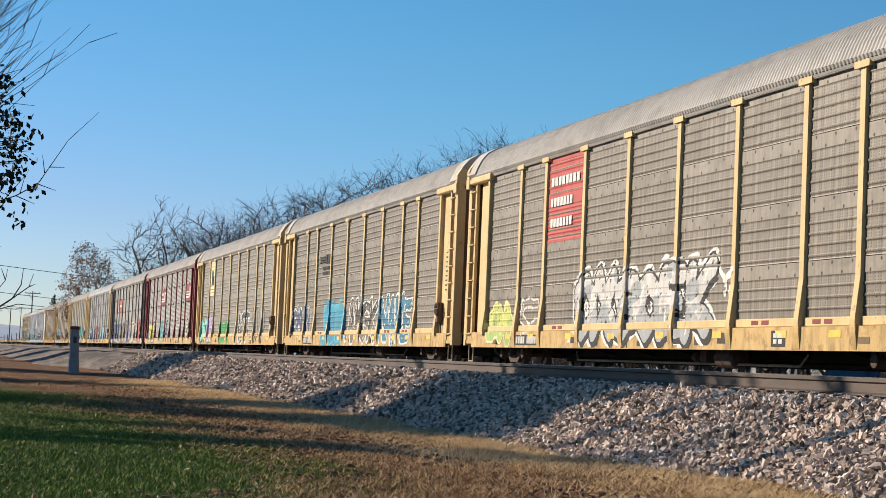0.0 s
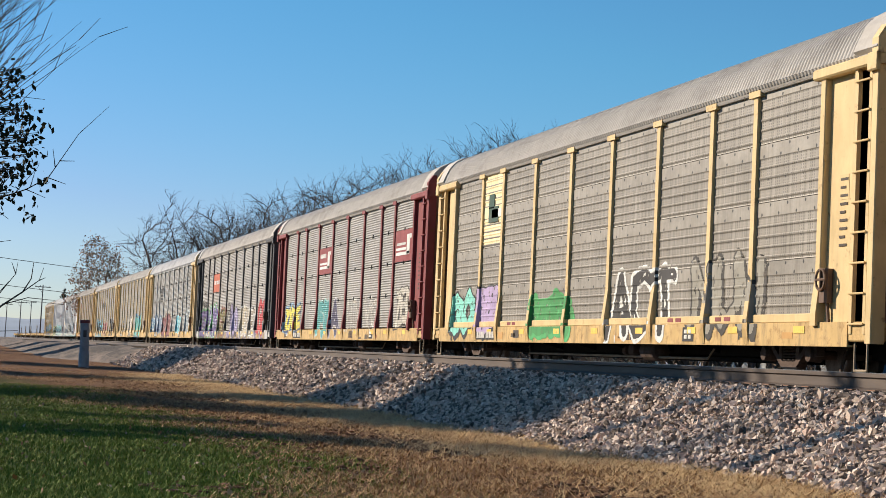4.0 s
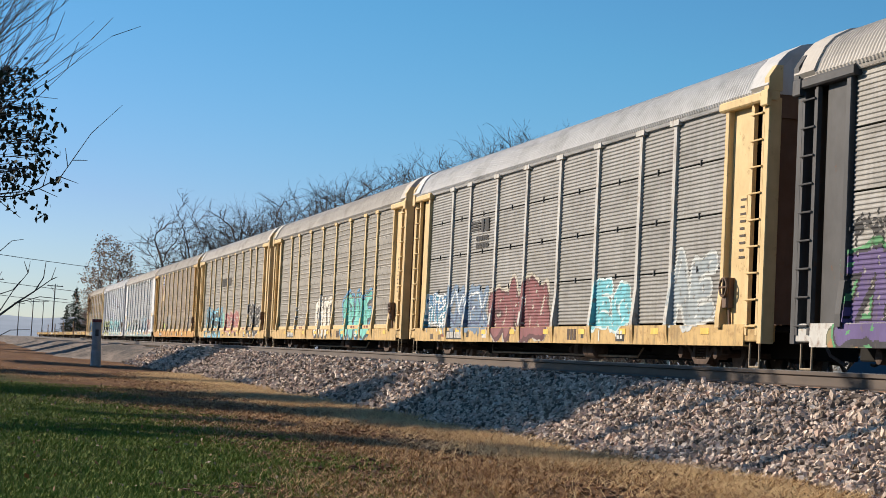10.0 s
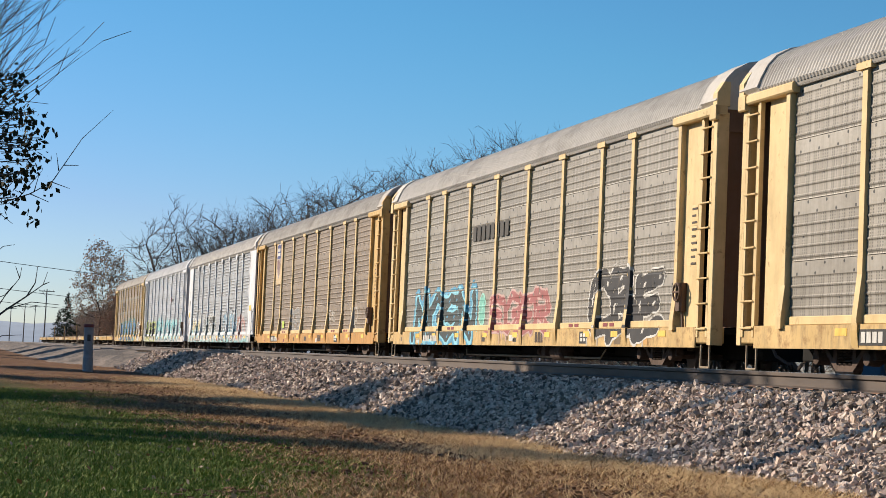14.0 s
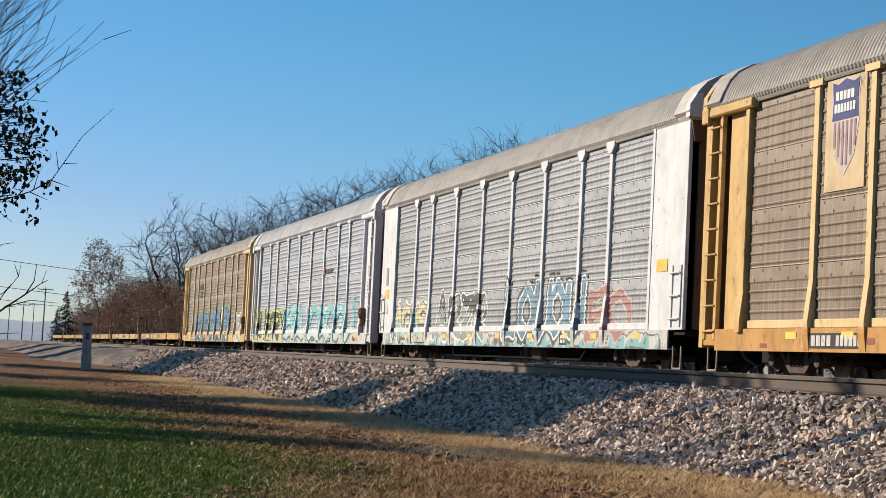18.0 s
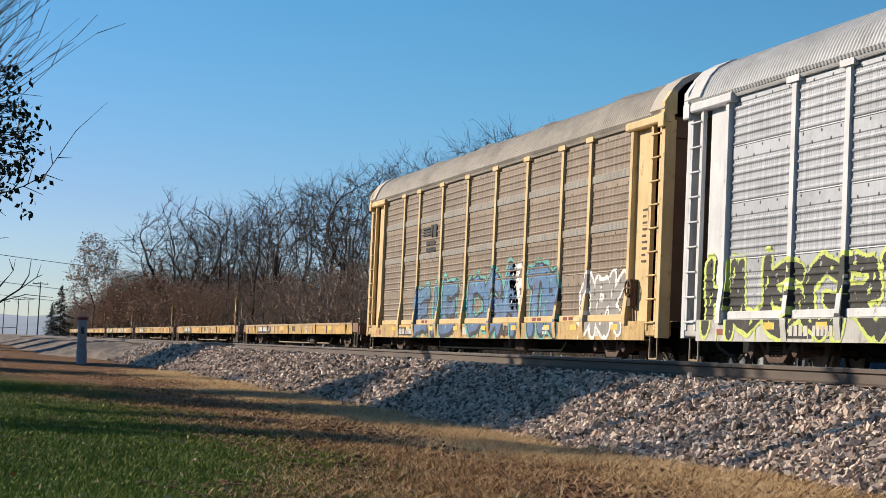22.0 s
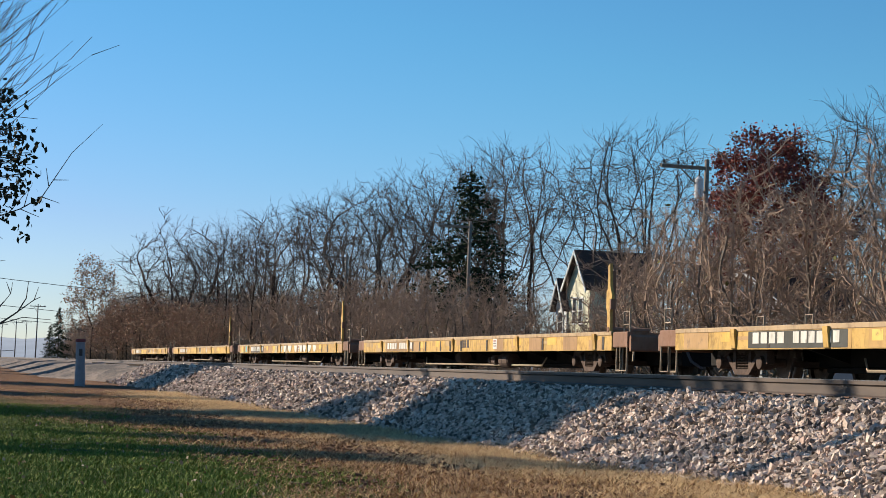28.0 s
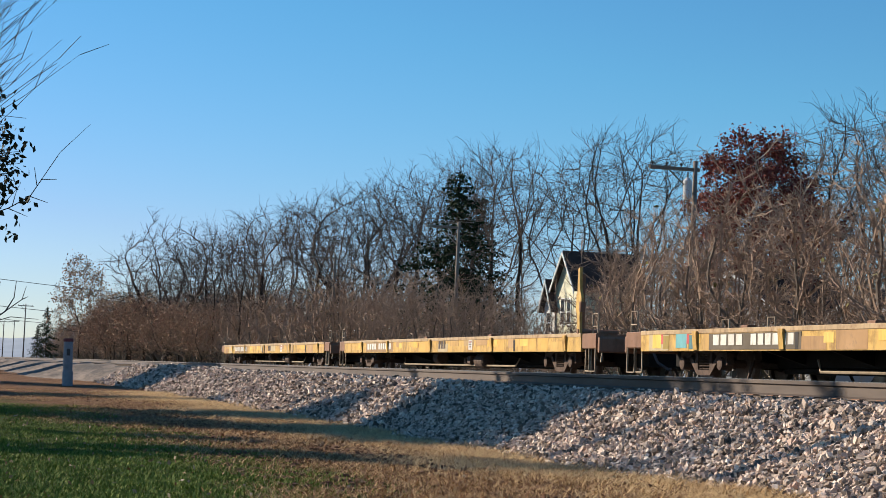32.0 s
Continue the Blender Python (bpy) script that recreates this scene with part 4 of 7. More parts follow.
            sl = shared(("endsill", sm.name, e), lambda: bx(Shape(), -1.58, -1.30, -13.6, -12.9, SILL0 + 0.08, SILL1, 0.02).mesh("end_sill", sm))
            part("end_sill", sl, car, "", T)
    if not spec.get("flush"):
        part("hand_brake", shared("handbrake", lambda: Shape().sweep([(-1.66, -12.02 + 0.17 * math.cos(a), 1.62 + 0.17 * math.sin(a)) for a in (math.tau * q / 16 for q in range(17))], 0.022, 6).bar((-1.66, -12.18, 1.62), (-1.66, -11.86, 1.62), 0.022).bar((-1.66, -12.02, 1.46), (-1.66, -12.02, 1.78), 0.022).box(-1.64, -1.48, -12.16, -11.90, 1.25, 1.80, 0.04).bar((-1.55, -12.05, 1.35), (-1.52, -12.12, 0.70), 0.03).mesh("hand_brake", BRONZE)), car, "dark brake wheel on its gear box")
        stencils = part("stencil_panel", shared(("stencilpanel", em.name), lambda: Shape().box(-1.496, -1.49, -12.60, -12.28, 2.9, 3.3).mesh("stencil_panel", em)), car)
        mark_up(stencils, -1.496, -12.28, -12.60, 2.1, 3.3, [(0.1, 0.04 + 0.11 * q, 0.8 - 0.2 * (q % 3 == 1), 0.035, (70, 55, 40)) for q in range(9)])
    for x in (-1.5, 1.5):
        for y in (-13.2, 13.2):
            stirrup(car, x, y, 0.18, 0.62, 0.42, RUNG)
    # lettering blocks along the sill
    rng = random.Random(spec["seed"])
    for y in RIBS[:-1]:
        part("reflector_patch", shared(("patch", 1), lambda: Shape().box(-1.608, -1.60, -0.21, 0.21, 0.76, 0.88).mesh("reflector_patch", spray(250, 200, 40))), car, "yellow reflective patch", pose(0, y + 0.55 + rng.uniform(-0.05, 0.12), 0))
    for y in (-8.0, -5.6, 5.6):
        for u in (0.0, 0.42):
            part("red_stencil", shared("stencil", lambda: Shape().box(-1.552, -1.545, -0.14, 0.14, 0.985, 1.06).mesh("red_stencil", spray(140, 48, 50))), car, "small red painted stencil", pose(0, y + u, 0)) if kind == "grid" else None
    for _ in range(9):
        y, w = rng.uniform(-11.5, 12.0), rng.uniform(0.15, 0.5)
        lo = SILL0 + rng.uniform(0.04, 0.14)
        mark_up(sill, -1.598, y, y - w, lo, lo + rng.uniform(0.07, 0.2), [(0, 0, 1, 1, rng.choice(((214, 208, 196), (150, 60, 45), (96, 78, 52), (58, 48, 38), (205, 150, 60), (120, 96, 60))))])
    mark_up(sill, -1.60, 8.9, 6.9, SILL0 + 0.06, SILL1 - 0.08, [(0, 0, 1, 1, (34, 32, 30))])
    mark_up(sill, -1.606, 8.8, 7.0, SILL0 + 0.10, SILL1 - 0.12, word(0, 0, 0.42, 1, 4, (205, 200, 190)) + word(0.5, 0, 0.5, 1, 6, (205, 200, 190)))
    mark_up(sill, -1.60, -2.6, -3.3, SILL0 + 0.08, SILL1 - 0.06, word(0, 0, 1, 1, 3, (70, 45, 22)))
    mark_up(sill, -1.60, -6.0, -6.55, SILL0 + 0.06, SILL1 - 0.06, [(0, 0, 1, 1, (30, 28, 28)), ])
    mark_up(sill, -1.606, -6.05, -6.5, SILL0 + 0.09, SILL1 - 0.09, [(0.1, 0.1, 0.3, 0.35, (215, 215, 205)), (0.55, 0.1, 0.3, 0.35, (215, 215, 205)), (0.1, 0.58, 0.3, 0.35, (215, 215, 205)), (0.55, 0.58, 0.3, 0.35, (215, 215, 205))])
    return car


def ladder(e, z0, z1, mat=None):
    s = Shape()
    for y in (-13.44, -12.98):
        s.box(-1.60, -1.53, e * -y - 0.045 if e > 0 else y - 0.045, e * -y + 0.045 if e > 0 else y + 0.045, z0, z1)
    n = int((z1 - z0) / 0.46)
    for k in range(n + 1):
        z = z0 + 0.15 + k * (z1 - z0 - 0.3) / max(1, n)
        ya, yb = (-13.46, -12.96) if e < 0 else (12.96, 13.46)
        s.bar((-1.62, ya, z), (-1.62, yb, z), 0.018, 6)
    return s.mesh("ladder", mat or WHITE)


def make_flat(spec):
    car = thing("flat_car", spec["label"], "railway car", group="flat cars of the train")
    mat = spec["mat"]
    D = 1.03
    s = Shape().extrude([(-1.60, 0.64), (-1.60, D), (-1.40, D), (-1.40, D - 0.04), (-1.56, D - 0.05), (-1.56, 0.69), (-1.44, 0.66), (-1.44, 0.64)], 1, -12.45, 12.45)
    sill = part("side_sill", s.mesh("side_sill", mat), car, "yellow side sill with worn and rusted paint")
    part("side_sill", sill.data, car, "", pose(0, 0, 0, 0, 0, 180))
    part("deck_edge", shared("deck_edge", lambda: Shape().box(-1.612, -1.56, -12.44, 12.44, D - 0.075, D + 0.012, 0.01).mesh("deck_edge", WORN)), car, "worn tan deck edge with rust")
    part("deck", shared("deck", lambda: Shape().box(-1.56, 1.56, -12.45, 12.45, D - 0.06, D + 0.004).mesh("deck", RUSTY)), car, "rusty steel deck")
    under_gear(car, 27.0, D - 0.04)
    for y in (-10.05, 10.05):
        add_truck(car, y)
    rng = random.Random(spec["seed"])
    for y in (-11.4, -5.6, 0.6, 5.9, 9.6):
        part("stake_pocket", shared(("pocket", mat.name), lambda: Shape().extrude([(-1.60, 0.64), (-1.63, 0.66), (-1.66, D - 0.10), (-1.66, D - 0.03), (-1.60, D - 0.03)], 1, -0.09, 0.09).mesh("stake_pocket", mat)), car, "", pose(0, y, 0))
    for y in (-6.1, 1.9, 7.2):
        if rng.random() < 0.9:
            part("deck_cleat", shared("cleat", lambda: Shape().box(-1.57, -1.38, -0.13, 0.13, D, D + 0.06, 0.015).mesh("deck_cleat", RUSTY)), car, "", pose(0, y + rng.uniform(-1, 1), 0))
    # end platforms, hoops and the upright bridge plates
    for e in (0, 180):
        T = pose(0, 0, 0, 0, 0, e)
        part("end_platform", shared("platform", lambda: Shape().box(-1.50, 1.50, -13.45, -12.46, 0.80, 0.97, 0.03).box(-1.58, -1.30, -13.35, -12.46, 0.70, 1.03, 0.02).box(1.30, 1.58, -13.35, -12.46, 0.70, 1.03, 0.02).box(-1.55, 1.55, -13.50, -13.40, 0.62, 0.95, 0.03).mesh("end_platform", RUSTY)), car, "rust-brown end platform", T)
        for x in (-1.5, 1.5):
            part("grab_hoop", shared("hoop", lambda: Shape().sweep([(0, -13.27, 0.9), (0, -13.27, 1.45), (0, -12.93, 1.45), (0, -12.93, 0.9)], 0.02, 6).bar((0, -13.27, 1.18), (0, -12.93, 1.18), 0.015).mesh("grab_hoop", RUNG)), car, "steel grab hoop", T @ pose(x, 0, 0))
            part("corner_step", shared("corner_step", lambda: Shape().sweep([(0, -13.3, 0.72), (0, -13.3, 0.22), (0, -12.9, 0.22), (0, -12.9, 0.72)], 0.022, 6).mesh("corner_step", RUNG)), car, "bent steel corner step", T @ pose(x * 1.04, 0, 0))
        if e or spec.get("bare"):
            continue
        st = part("bridge_plate", shared(("bridge", mat.name), lambda: Shape().extrude([(-12.30, D - 0.35), (-12.14, D - 0.1), (-12.12, D + 0.42), (-12.05, D + 0.52), (-12.06, D + 0.86), (-12.12, D + 0.92), (-12.13, D + 1.42), (-12.24, D + 1.46), (-12.28, D + 0.98), (-12.40, D + 0.78), (-12.40, D + 0.60), (-12.30, D + 0.50), (-12.34, D - 0.1)], 0, -1.60, -1.54).mesh("bridge_plate", mat)), car, "yellow bridge plate standing upright", T)
        part("plate_edge", shared("plate_edge", lambda: Shape().box(-1.54, -1.46, -12.26, -12.18, D + 0.02, D + 1.30, 0.01).mesh("plate_edge", RUSTY)), st, "dark rusty face of the plate")
        part("hinge", shared("hinge", lambda: Shape().bar((-1.62, -12.24, D + 0.05), (-0.7, -12.24, D + 0.05), 0.06, 8).box(-1.62, -1.50, -12.42, -12.30, D + 0.48, D + 0.70, 0.02).mesh("hinge", RUSTY)), st)
    for x in (-1.52, 1.52):
        for y in (-12.75, 12.75):
            stirrup(car, x, y, 0.22, 0.70, 0.36, RUNG)
    part("uncoupling_lever", shared("lever", lambda: Shape().bar((-1.45, -13.42, 0.72), (-0.2, -13.55, 0.80), 0.02).bar((-1.45, -13.42, 0.72), (-1.48, -13.45, 0.42), 0.02).mesh("uncoupling_lever", RUNG)), car)
    part("brake_cylinder", shared("cyl", lambda: Shape().lathe([(-0.35, 0.08), (-0.34, 0.17), (0.15, 0.18), (0.2, 0.1), (0.6, 0.05)], 1, (-1.05, 1.6, 0.5), 16).mesh("brake_cylinder", TRUCK)), car)
    # painted blocks in place of the reporting marks and stencils
    mark_up(sill, -1.60, 9.0, 5.2, 0.66, D - 0.08, [(0, 0, 1, 1, spec["block"])])
    mark_up(sill, -1.606, 8.8, 5.4, 0.74, D - 0.10, word(0, 0, 0.40, 1, 4, (215, 210, 195)) + word(0.48, 0, 0.52, 1, 6, (215, 210, 195)))
    mark_up(sill, -1.60, -0.3, -1.1, 0.74, D - 0.08, word(0, 0, 1, 1, 3, (62, 42, 25)))
    mark_up(sill, -1.60, 4.4, 4.05, 0.76, D - 0.10, [(0, 0, 1, 1, (232, 190, 60))])
    mark_up(sill, -1.60, -3.4, -3.75, 0.70, D - 0.06, [(0, 0, 1, 1, (222, 218, 208))])
    mark_up(sill, -1.606, -3.43, -3.72, 0.72, D - 0.08, [(0.1, 0.2, 0.8, 0.1, (120, 60, 50)), (0.1, 0.5, 0.8, 0.1, (80, 80, 80)), (0.1, 0.75, 0.8, 0.12, (170, 60, 50))])
    for y in (2.6, -5.2, -8.0, 10.2):
        mark_up(sill, -1.60, y, y - rng.uniform(0.5, 0.9), 0.78, D - 0.08, [(0, 0, 1, 1, (238, 180, 30))])
    # uneven touched-up patches and stains; narrow dark bars paint the shade of slots in the sill
    tones = ((186, 142, 76), (216, 166, 40), (196, 150, 60), (170, 126, 66), (184, 148, 84), (206, 160, 50), (190, 168, 120))
    y = 12.0
    while y > -12.0:
        w = rng.uniform(0.3, 1.3)
        lo = 0.65 + rng.choice((0.0, 0.0, 0.08, 0.16))
        mark_up(sill, -1.5985, y, y - w, lo, D - 0.076 if rng.random() < 0.7 else D - 0.16, [(0, 0, 1, 1, rng.choice(tones))])
        if rng.random() < 0.25:
            mark_up(sill, -1.604, y - w - 0.04, y - w - 0.16, 0.66, D - 0.09, [(0, 0, 1, 1, (30, 24, 18))])
        y -= w + rng.uniform(0.1, 1.0)
    for left, right, col in spec.get("tags", ()):
        if right < left - 2:
            u = left
            while u > right:
                r = rng.uniform(0.28, 0.5)
                arc = [(u - r + r * math.cos(a), D - 0.09 - 0.27 * math.sin(a)) for a in (math.pi * q / 8 for q in range(9))]
                part("painted_arc", Shape().extrude(arc, 0, -1.612, -1.604).mesh("painted_arc", spray(*col)), sill, "pale half-round of spray paint")
                u -= 2 * r + rng.uniform(0.1, 0.7)
            continue
        mark_up(sill, -1.602, left, right, 0.68, D - 0.03, [(0, 0.05, 0.45, 0.9, col), (0.55, 0.0, 0.3, 0.8, tuple(int(c * 0.7) for c in col)), (0.45, 0.3, 0.1, 0.6, (200, 60, 60))])
    return car

W_, K_ = (225, 225, 218), (28, 28, 32)
YEL = dict(rib=CREAM, end=CREAM, sill=SILLY, rib_label="cream-yellow side post", end_label="stained yellow end framing", sill_label="ochre-yellow side sill with worn paint", roof="grey", roof_label="ribbed dull grey roof")
RACKS = [
    dict(YEL, sheet="grid", panel="dusty", label="autorack car with dusty sheets, yellow posts and red sign board", seed=1),
    dict(YEL, sheet="grid", panel="dusty", label="autorack car with dusty grey sheets, yellow posts and blue lettering", seed=2),
    dict(YEL, sheet="grid", panel="pale", label="autorack car with grey sheets, yellow posts and a cream sign board", seed=3),
    dict(YEL, sheet="corr", panel="silver", rib=MAROON, end=MAROON, rib_label="maroon side post", end_label="maroon end framing", label="autorack car with corrugated zinc sheets and maroon posts", seed=4),
    dict(YEL, sheet="corr", panel="silver", rib=DARK, end=DARK, sill=SILLW, rib_label="dark thin side post", end_label="black end framing", sill_label="pale yellow side sill covered in paint", label="autorack car with corrugated zinc sheets and black ends", seed=5),
    dict(YEL, sheet="corr", panel="greyd", rib=SILLW, rib_label="pale narrow side post", roof="bright", roof_label="whitish ribbed roof", label="autorack car with dark corrugated sheets, yellow posts and a whitish roof", seed=6),
    dict(YEL, sheet="grid", panel="pale", roof="grey", label="autorack car with dusty perforated sheets, yellow posts and teal lettering", seed=7),
    dict(YEL, sheet="grid", panel="pale", label="autorack car with grey ridged sheets, yellow posts and black lettering", seed=8),
    dict(YEL, sheet="grid", panel="brown", rib=CREAM, end=OCHRE, sill=ORANGE, sill_label="orange side sill, stained", rib_label="cream-yellow side post", end_label="ochre end framing", roof="dark", label="autorack car with brown-dusted sheets and a striped shield board", seed=9),
    dict(YEL, sheet="perf", panel="white", rib=WHITE, end=WHITE, sill=SILLW, tee=1, flush=1, gable=BRONZE, rib_label="white side post with flared head", end_label="white end plate", sill_label="white side sill with painted patches", roof="grey", label="autorack car with light grey sheets and white posts", seed=10),
    dict(YEL, sheet="perf", panel="bright", rib=WHITE, end=WHITE, sill=SILLW, gable=GREYEND, rib_label="white side post", end_label="white end framing", sill_label="white side sill with teal paint", roof="bright", roof_label="bright zinc roof", label="autorack car with bright sheets, white posts and teal lettering", seed=11),
    dict(YEL, sheet="grid", panel="brown", lumps=1, roof="pale", roof_label="pale roof with raised humps", label="autorack car with brown dusted sheets, yellow posts and blue lettering", seed=12),
]
TRAIN = [make_autorack(s) for s in RACKS]


def decorate():
    a, b, c, d, e, f, g, h, i, j, k, l = TRAIN
    red, cream = (0.43, 0.075, 0.062, 1), (0.80, 0.66, 0.38, 1)
    board(a, 6.9, 4.3, 3.0, 5.0, red, "faded red sign board with white lettering blocks", word(0.10, 0.66, 0.8, 0.10, 8, W_) + word(0.10, 0.42, 0.62, 0.10, 7, W_) + word(0.10, 0.18, 0.62, 0.10, 7, W_), film="grid")
    paint(a, "grid", 4.6, -3.2, 0.65, 2.35, "OXSOEK", (205, 202, 196), K_, W_, fill2=(165, 170, 172), thick=0.50, seed=1, label="white and black spray-painted lettering")
    paint(a, "grid", 11.5, 9.4, 0.62, 1.75, "GA", (205, 210, 90), (225, 220, 150), fill2=(165, 195, 100), thick=0.5, seed=2, label="yellow-green spray-painted blob")
    paint(a, "grid", 8.8, 7.4, 0.95, 1.8, "C", (150, 135, 120), W_, thick=0.2, seed=3)
    paint(a, "grid", -3.3, -4.2, 1.5, 2.1, "Y", W_, W_, thick=0.1, edge=0.02, seed=4)
    mark_up(b, -1.53, 6.5, 4.5, 3.2, 3.95, [(0.0, 0.62, 0.55, 0.07, K_), (0.0, 0.74, 0.55, 0.07, K_), (0.0, 0.86, 0.5, 0.07, K_), (0.58, 0.55, 0.12, 0.45, K_), (0.76, 0.55, 0.2, 0.45, K_)] + word(0.35, 0.25, 0.6, 0.16, 7, K_) + word(0.35, 0.0, 0.62, 0.16, 8, K_))
    paint(b, "grid", 11.8, 8.2, 0.95, 2.05, "SMUN", (66, 82, 110), W_, thick=0.32, seed=5, label="dark blue and white spray-painted lettering")
    paint(b, "grid", 5.2, 1.4, 0.60, 2.2, "BDB", (25, 160, 190), (60, 190, 215), fill2=(22, 140, 175), halo=(30, 150, 180), thick=0.85, edge=0.05, seed=6, label="bright cyan spray-painted block letters")
    paint(b, "grid", 0.9, -3.8, 0.65, 2.25, "AMSK", (60, 55, 52), W_, fill2=(120, 112, 100), thick=0.34, edge=0.11, seed=7, label="black and white spray-painted lettering")
    paint(b, "grid", -4.2, -8.5, 0.62, 2.15, "NAVE", (28, 120, 150), W_, thick=0.36, edge=0.10, seed=8, label="blue and white spray-painted lettering")
    board(c, 9.0, 7.0, 3.15, 5.02, cream, "cream sign board with a green flag mark", [(0.3, 0.30, 0.45, 0.22, (22, 75, 60)), (0.3, 0.50, 0.25, 0.20, (22, 75, 60)), (0.45, 0.36, 0.45, 0.12, W_)], film="grid")
    paint(c, "grid", 12.0, 9.6, 0.65, 2.0, "GO", (120, 215, 195), K_, thick=0.45, seed=9, label="mint spray-painted lettering")
    paint(c, "grid", 9.4, 7.3, 0.65, 2.15, "S", (175, 150, 195), K_, thick=0.55, seed=10, label="lilac spray-painted lettering")
    paint(c, "grid", 4.2, 1.0, 0.65, 1.75, "EB", (45, 150, 70), (60, 175, 90), thick=0.6, edge=0.05, seed=11, label="green spray-painted block")
    paint(c, "grid", -1.5, -5.4, 0.62, 2.2, "ACT", (45, 43, 42), W_, thick=0.3, edge=0.13, seed=12, label="white and black spray-painted lettering")
    paint(c, "grid", -6.2, -9.5, 0.8, 2.25, "NUW", (150, 145, 130), (60, 56, 50), thick=0.3, seed=13, label="grey outlined spray-painted lettering")
    mar = (0.22, 0.035, 0.035, 1)
    swoosh = [(0.08, 0.20, 0.72, 0.10, W_), (0.08, 0.36, 0.55, 0.08, W_), (0.66, 0.22, 0.16, 0.62, W_), (0.80, 0.70, 0.10, 0.14, W_)]
    board(d, 4.1, 1.5, ROW0 + 2 * ROWH + 0.03, ROW0 + 3 * ROWH, mar, "maroon sign board with a white wheel mark", swoosh + word(0.1, 0.62, 0.45, 0.16, 7, W_))
    board(d, -9.1, -11.6, ROW0 + 2 * ROWH + 0.03, ROW0 + 3 * ROWH, mar, "maroon sign board with a white wheel mark", swoosh + word(0.1, 0.52, 0.5, 0.08, 12, W_))
    paint(d, "corr", 11.5, 7.9, 0.9, 1.95, "ZXCE", (225, 210, 40), (40, 70, 110), halo=(130, 170, 200), thick=0.34, seed=14, label="yellow and blue spray-painted lettering")
    paint(d, "corr", 3.9, 1.5, 0.66, 2.1, "FB", (60, 160, 160), (160, 205, 200), thick=0.5, seed=15, label="teal spray-painted lettering")
    paint(d, "corr", 1.4, -0.2, 0.66, 2.15, "A", (62, 58, 92), (190, 190, 200), thick=0.5, seed=16, label="dark violet spray-painted lettering")
    paint(d, "corr", -1.8, -4.0, 0.9, 2.0, "HTN", (170, 165, 155), (215, 212, 205), thick=0.12, edge=0.04, seed=17)
    paint(d, "corr", -4.7, -6.9, 1.0, 2.0, "VG", (165, 160, 150), (225, 222, 215), thick=0.14, edge=0.05, seed=18)
    paint(d, "corr", -9.5, -11.6, 0.98, 2.3, "ZEP", (195, 190, 175), (48, 45, 42), thick=0.3, edge=0.045, seed=19, label="black outlined spray-painted lettering")
    board(e, 6.9, 4.3, ROW0 + 2 * ROWH + 0.03, ROW0 + 3 * ROWH - 0.02, (0.42, 0.10, 0.045, 1), "rust-red sign board with white lettering blocks", word(0.12, 0.42, 0.32, 0.2, 2, W_) + word(0.5, 0.42, 0.4, 0.2, 4, W_))
    paint(e, "corr", 11.9, 8.6, 0.60, 2.1, "ZER", (88, 66, 130), (30, 26, 40), halo=(70, 150, 90), thick=0.36, seed=20, label="violet and green spray-painted lettering")
    paint(e, "corr", 8.3, 4.5, 0.60, 2.3, "SUXF", (92, 64, 145), (205, 200, 225), halo=(60, 170, 90), fill2=(80, 55, 125), thick=0.36, seed=21, label="violet and green spray-painted lettering")
    paint(e, "corr", 4.2, 1.6, 0.9, 2.1, "OS", (150, 140, 80), (120, 110, 70), thick=0.2, seed=22, label="olive spray-painted scrawl")
    paint(e, "corr", 4.3, 1.2, 0.6, 2.2, "NSEX", (150, 52, 44), (128, 120, 70), thick=0.09, edge=0.03, seed=53, label="thin red spray-painted scrawl")
    paint(e, "corr", 11.6, 9.3, 2.36, 2.62, "6-29-24", (24, 24, 26), (24, 24, 26), thick=0.05, edge=0.01, seed=63, label="thin black painted date")
    paint(e, "corr", 1.0, -0.6, 1.3, 2.4, "EW", (60, 56, 60), (110, 105, 100), thick=0.07, edge=0.02, seed=54)
    paint(e, "corr", -0.2, -2.7, 0.62, 2.3, "RO", (160, 150, 190), (70, 62, 90), thick=0.5, seed=23, label="lavender spray-painted lettering")
    paint(e, "corr", -4.1, -6.5, 0.7, 2.1, "MEU", (185, 170, 140), W_, thick=0.26, seed=24, label="white spray-painted lettering")
    paint(e, "corr", -7.0, -8.9, 0.7, 2.1, "EZ", (150, 140, 120), W_, thick=0.3, edge=0.12, seed=25, label="white spray-painted lettering")
    paint(e, "corr", -9.3, -11.6, 0.75, 2.35, "GS", (205, 30, 45), (170, 20, 35), thick=0.30, edge=0.06, seed=26, label="red spray-painted lettering")
    paint(e, "corr", 12.2, 3.0, 0.50, 0.92, "OBSEBDOGEOCSOBGD", (140, 128, 84), (86, 92, 62), fill2=(170, 118, 60), thick=0.34, edge=0.05, seed=55, lift=-0.004, label="olive and tan paint over the side sill")
    paint(e, "corr", 2.8, -12.0, 0.50, 0.92, "GOSBDEOCBSOEGDOBSC", (150, 136, 170), (88, 76, 90), fill2=(176, 150, 92), thick=0.34, edge=0.05, seed=56, lift=-0.004, label="lilac and tan paint over the side sill")
    mark_up(f, -1.53, 7.0, 4.9, 3.15, 3.95, [(0.0, 0.62, 0.55, 0.07, K_), (0.0, 0.74, 0.55, 0.07, K_), (0.0, 0.86, 0.5, 0.07, K_), (0.58, 0.55, 0.12, 0.45, K_), (0.76, 0.55, 0.2, 0.45, K_)] + word(0.35, 0.25, 0.6, 0.16, 7, K_) + word(0.35, 0.0, 0.62, 0.16, 8, K_))
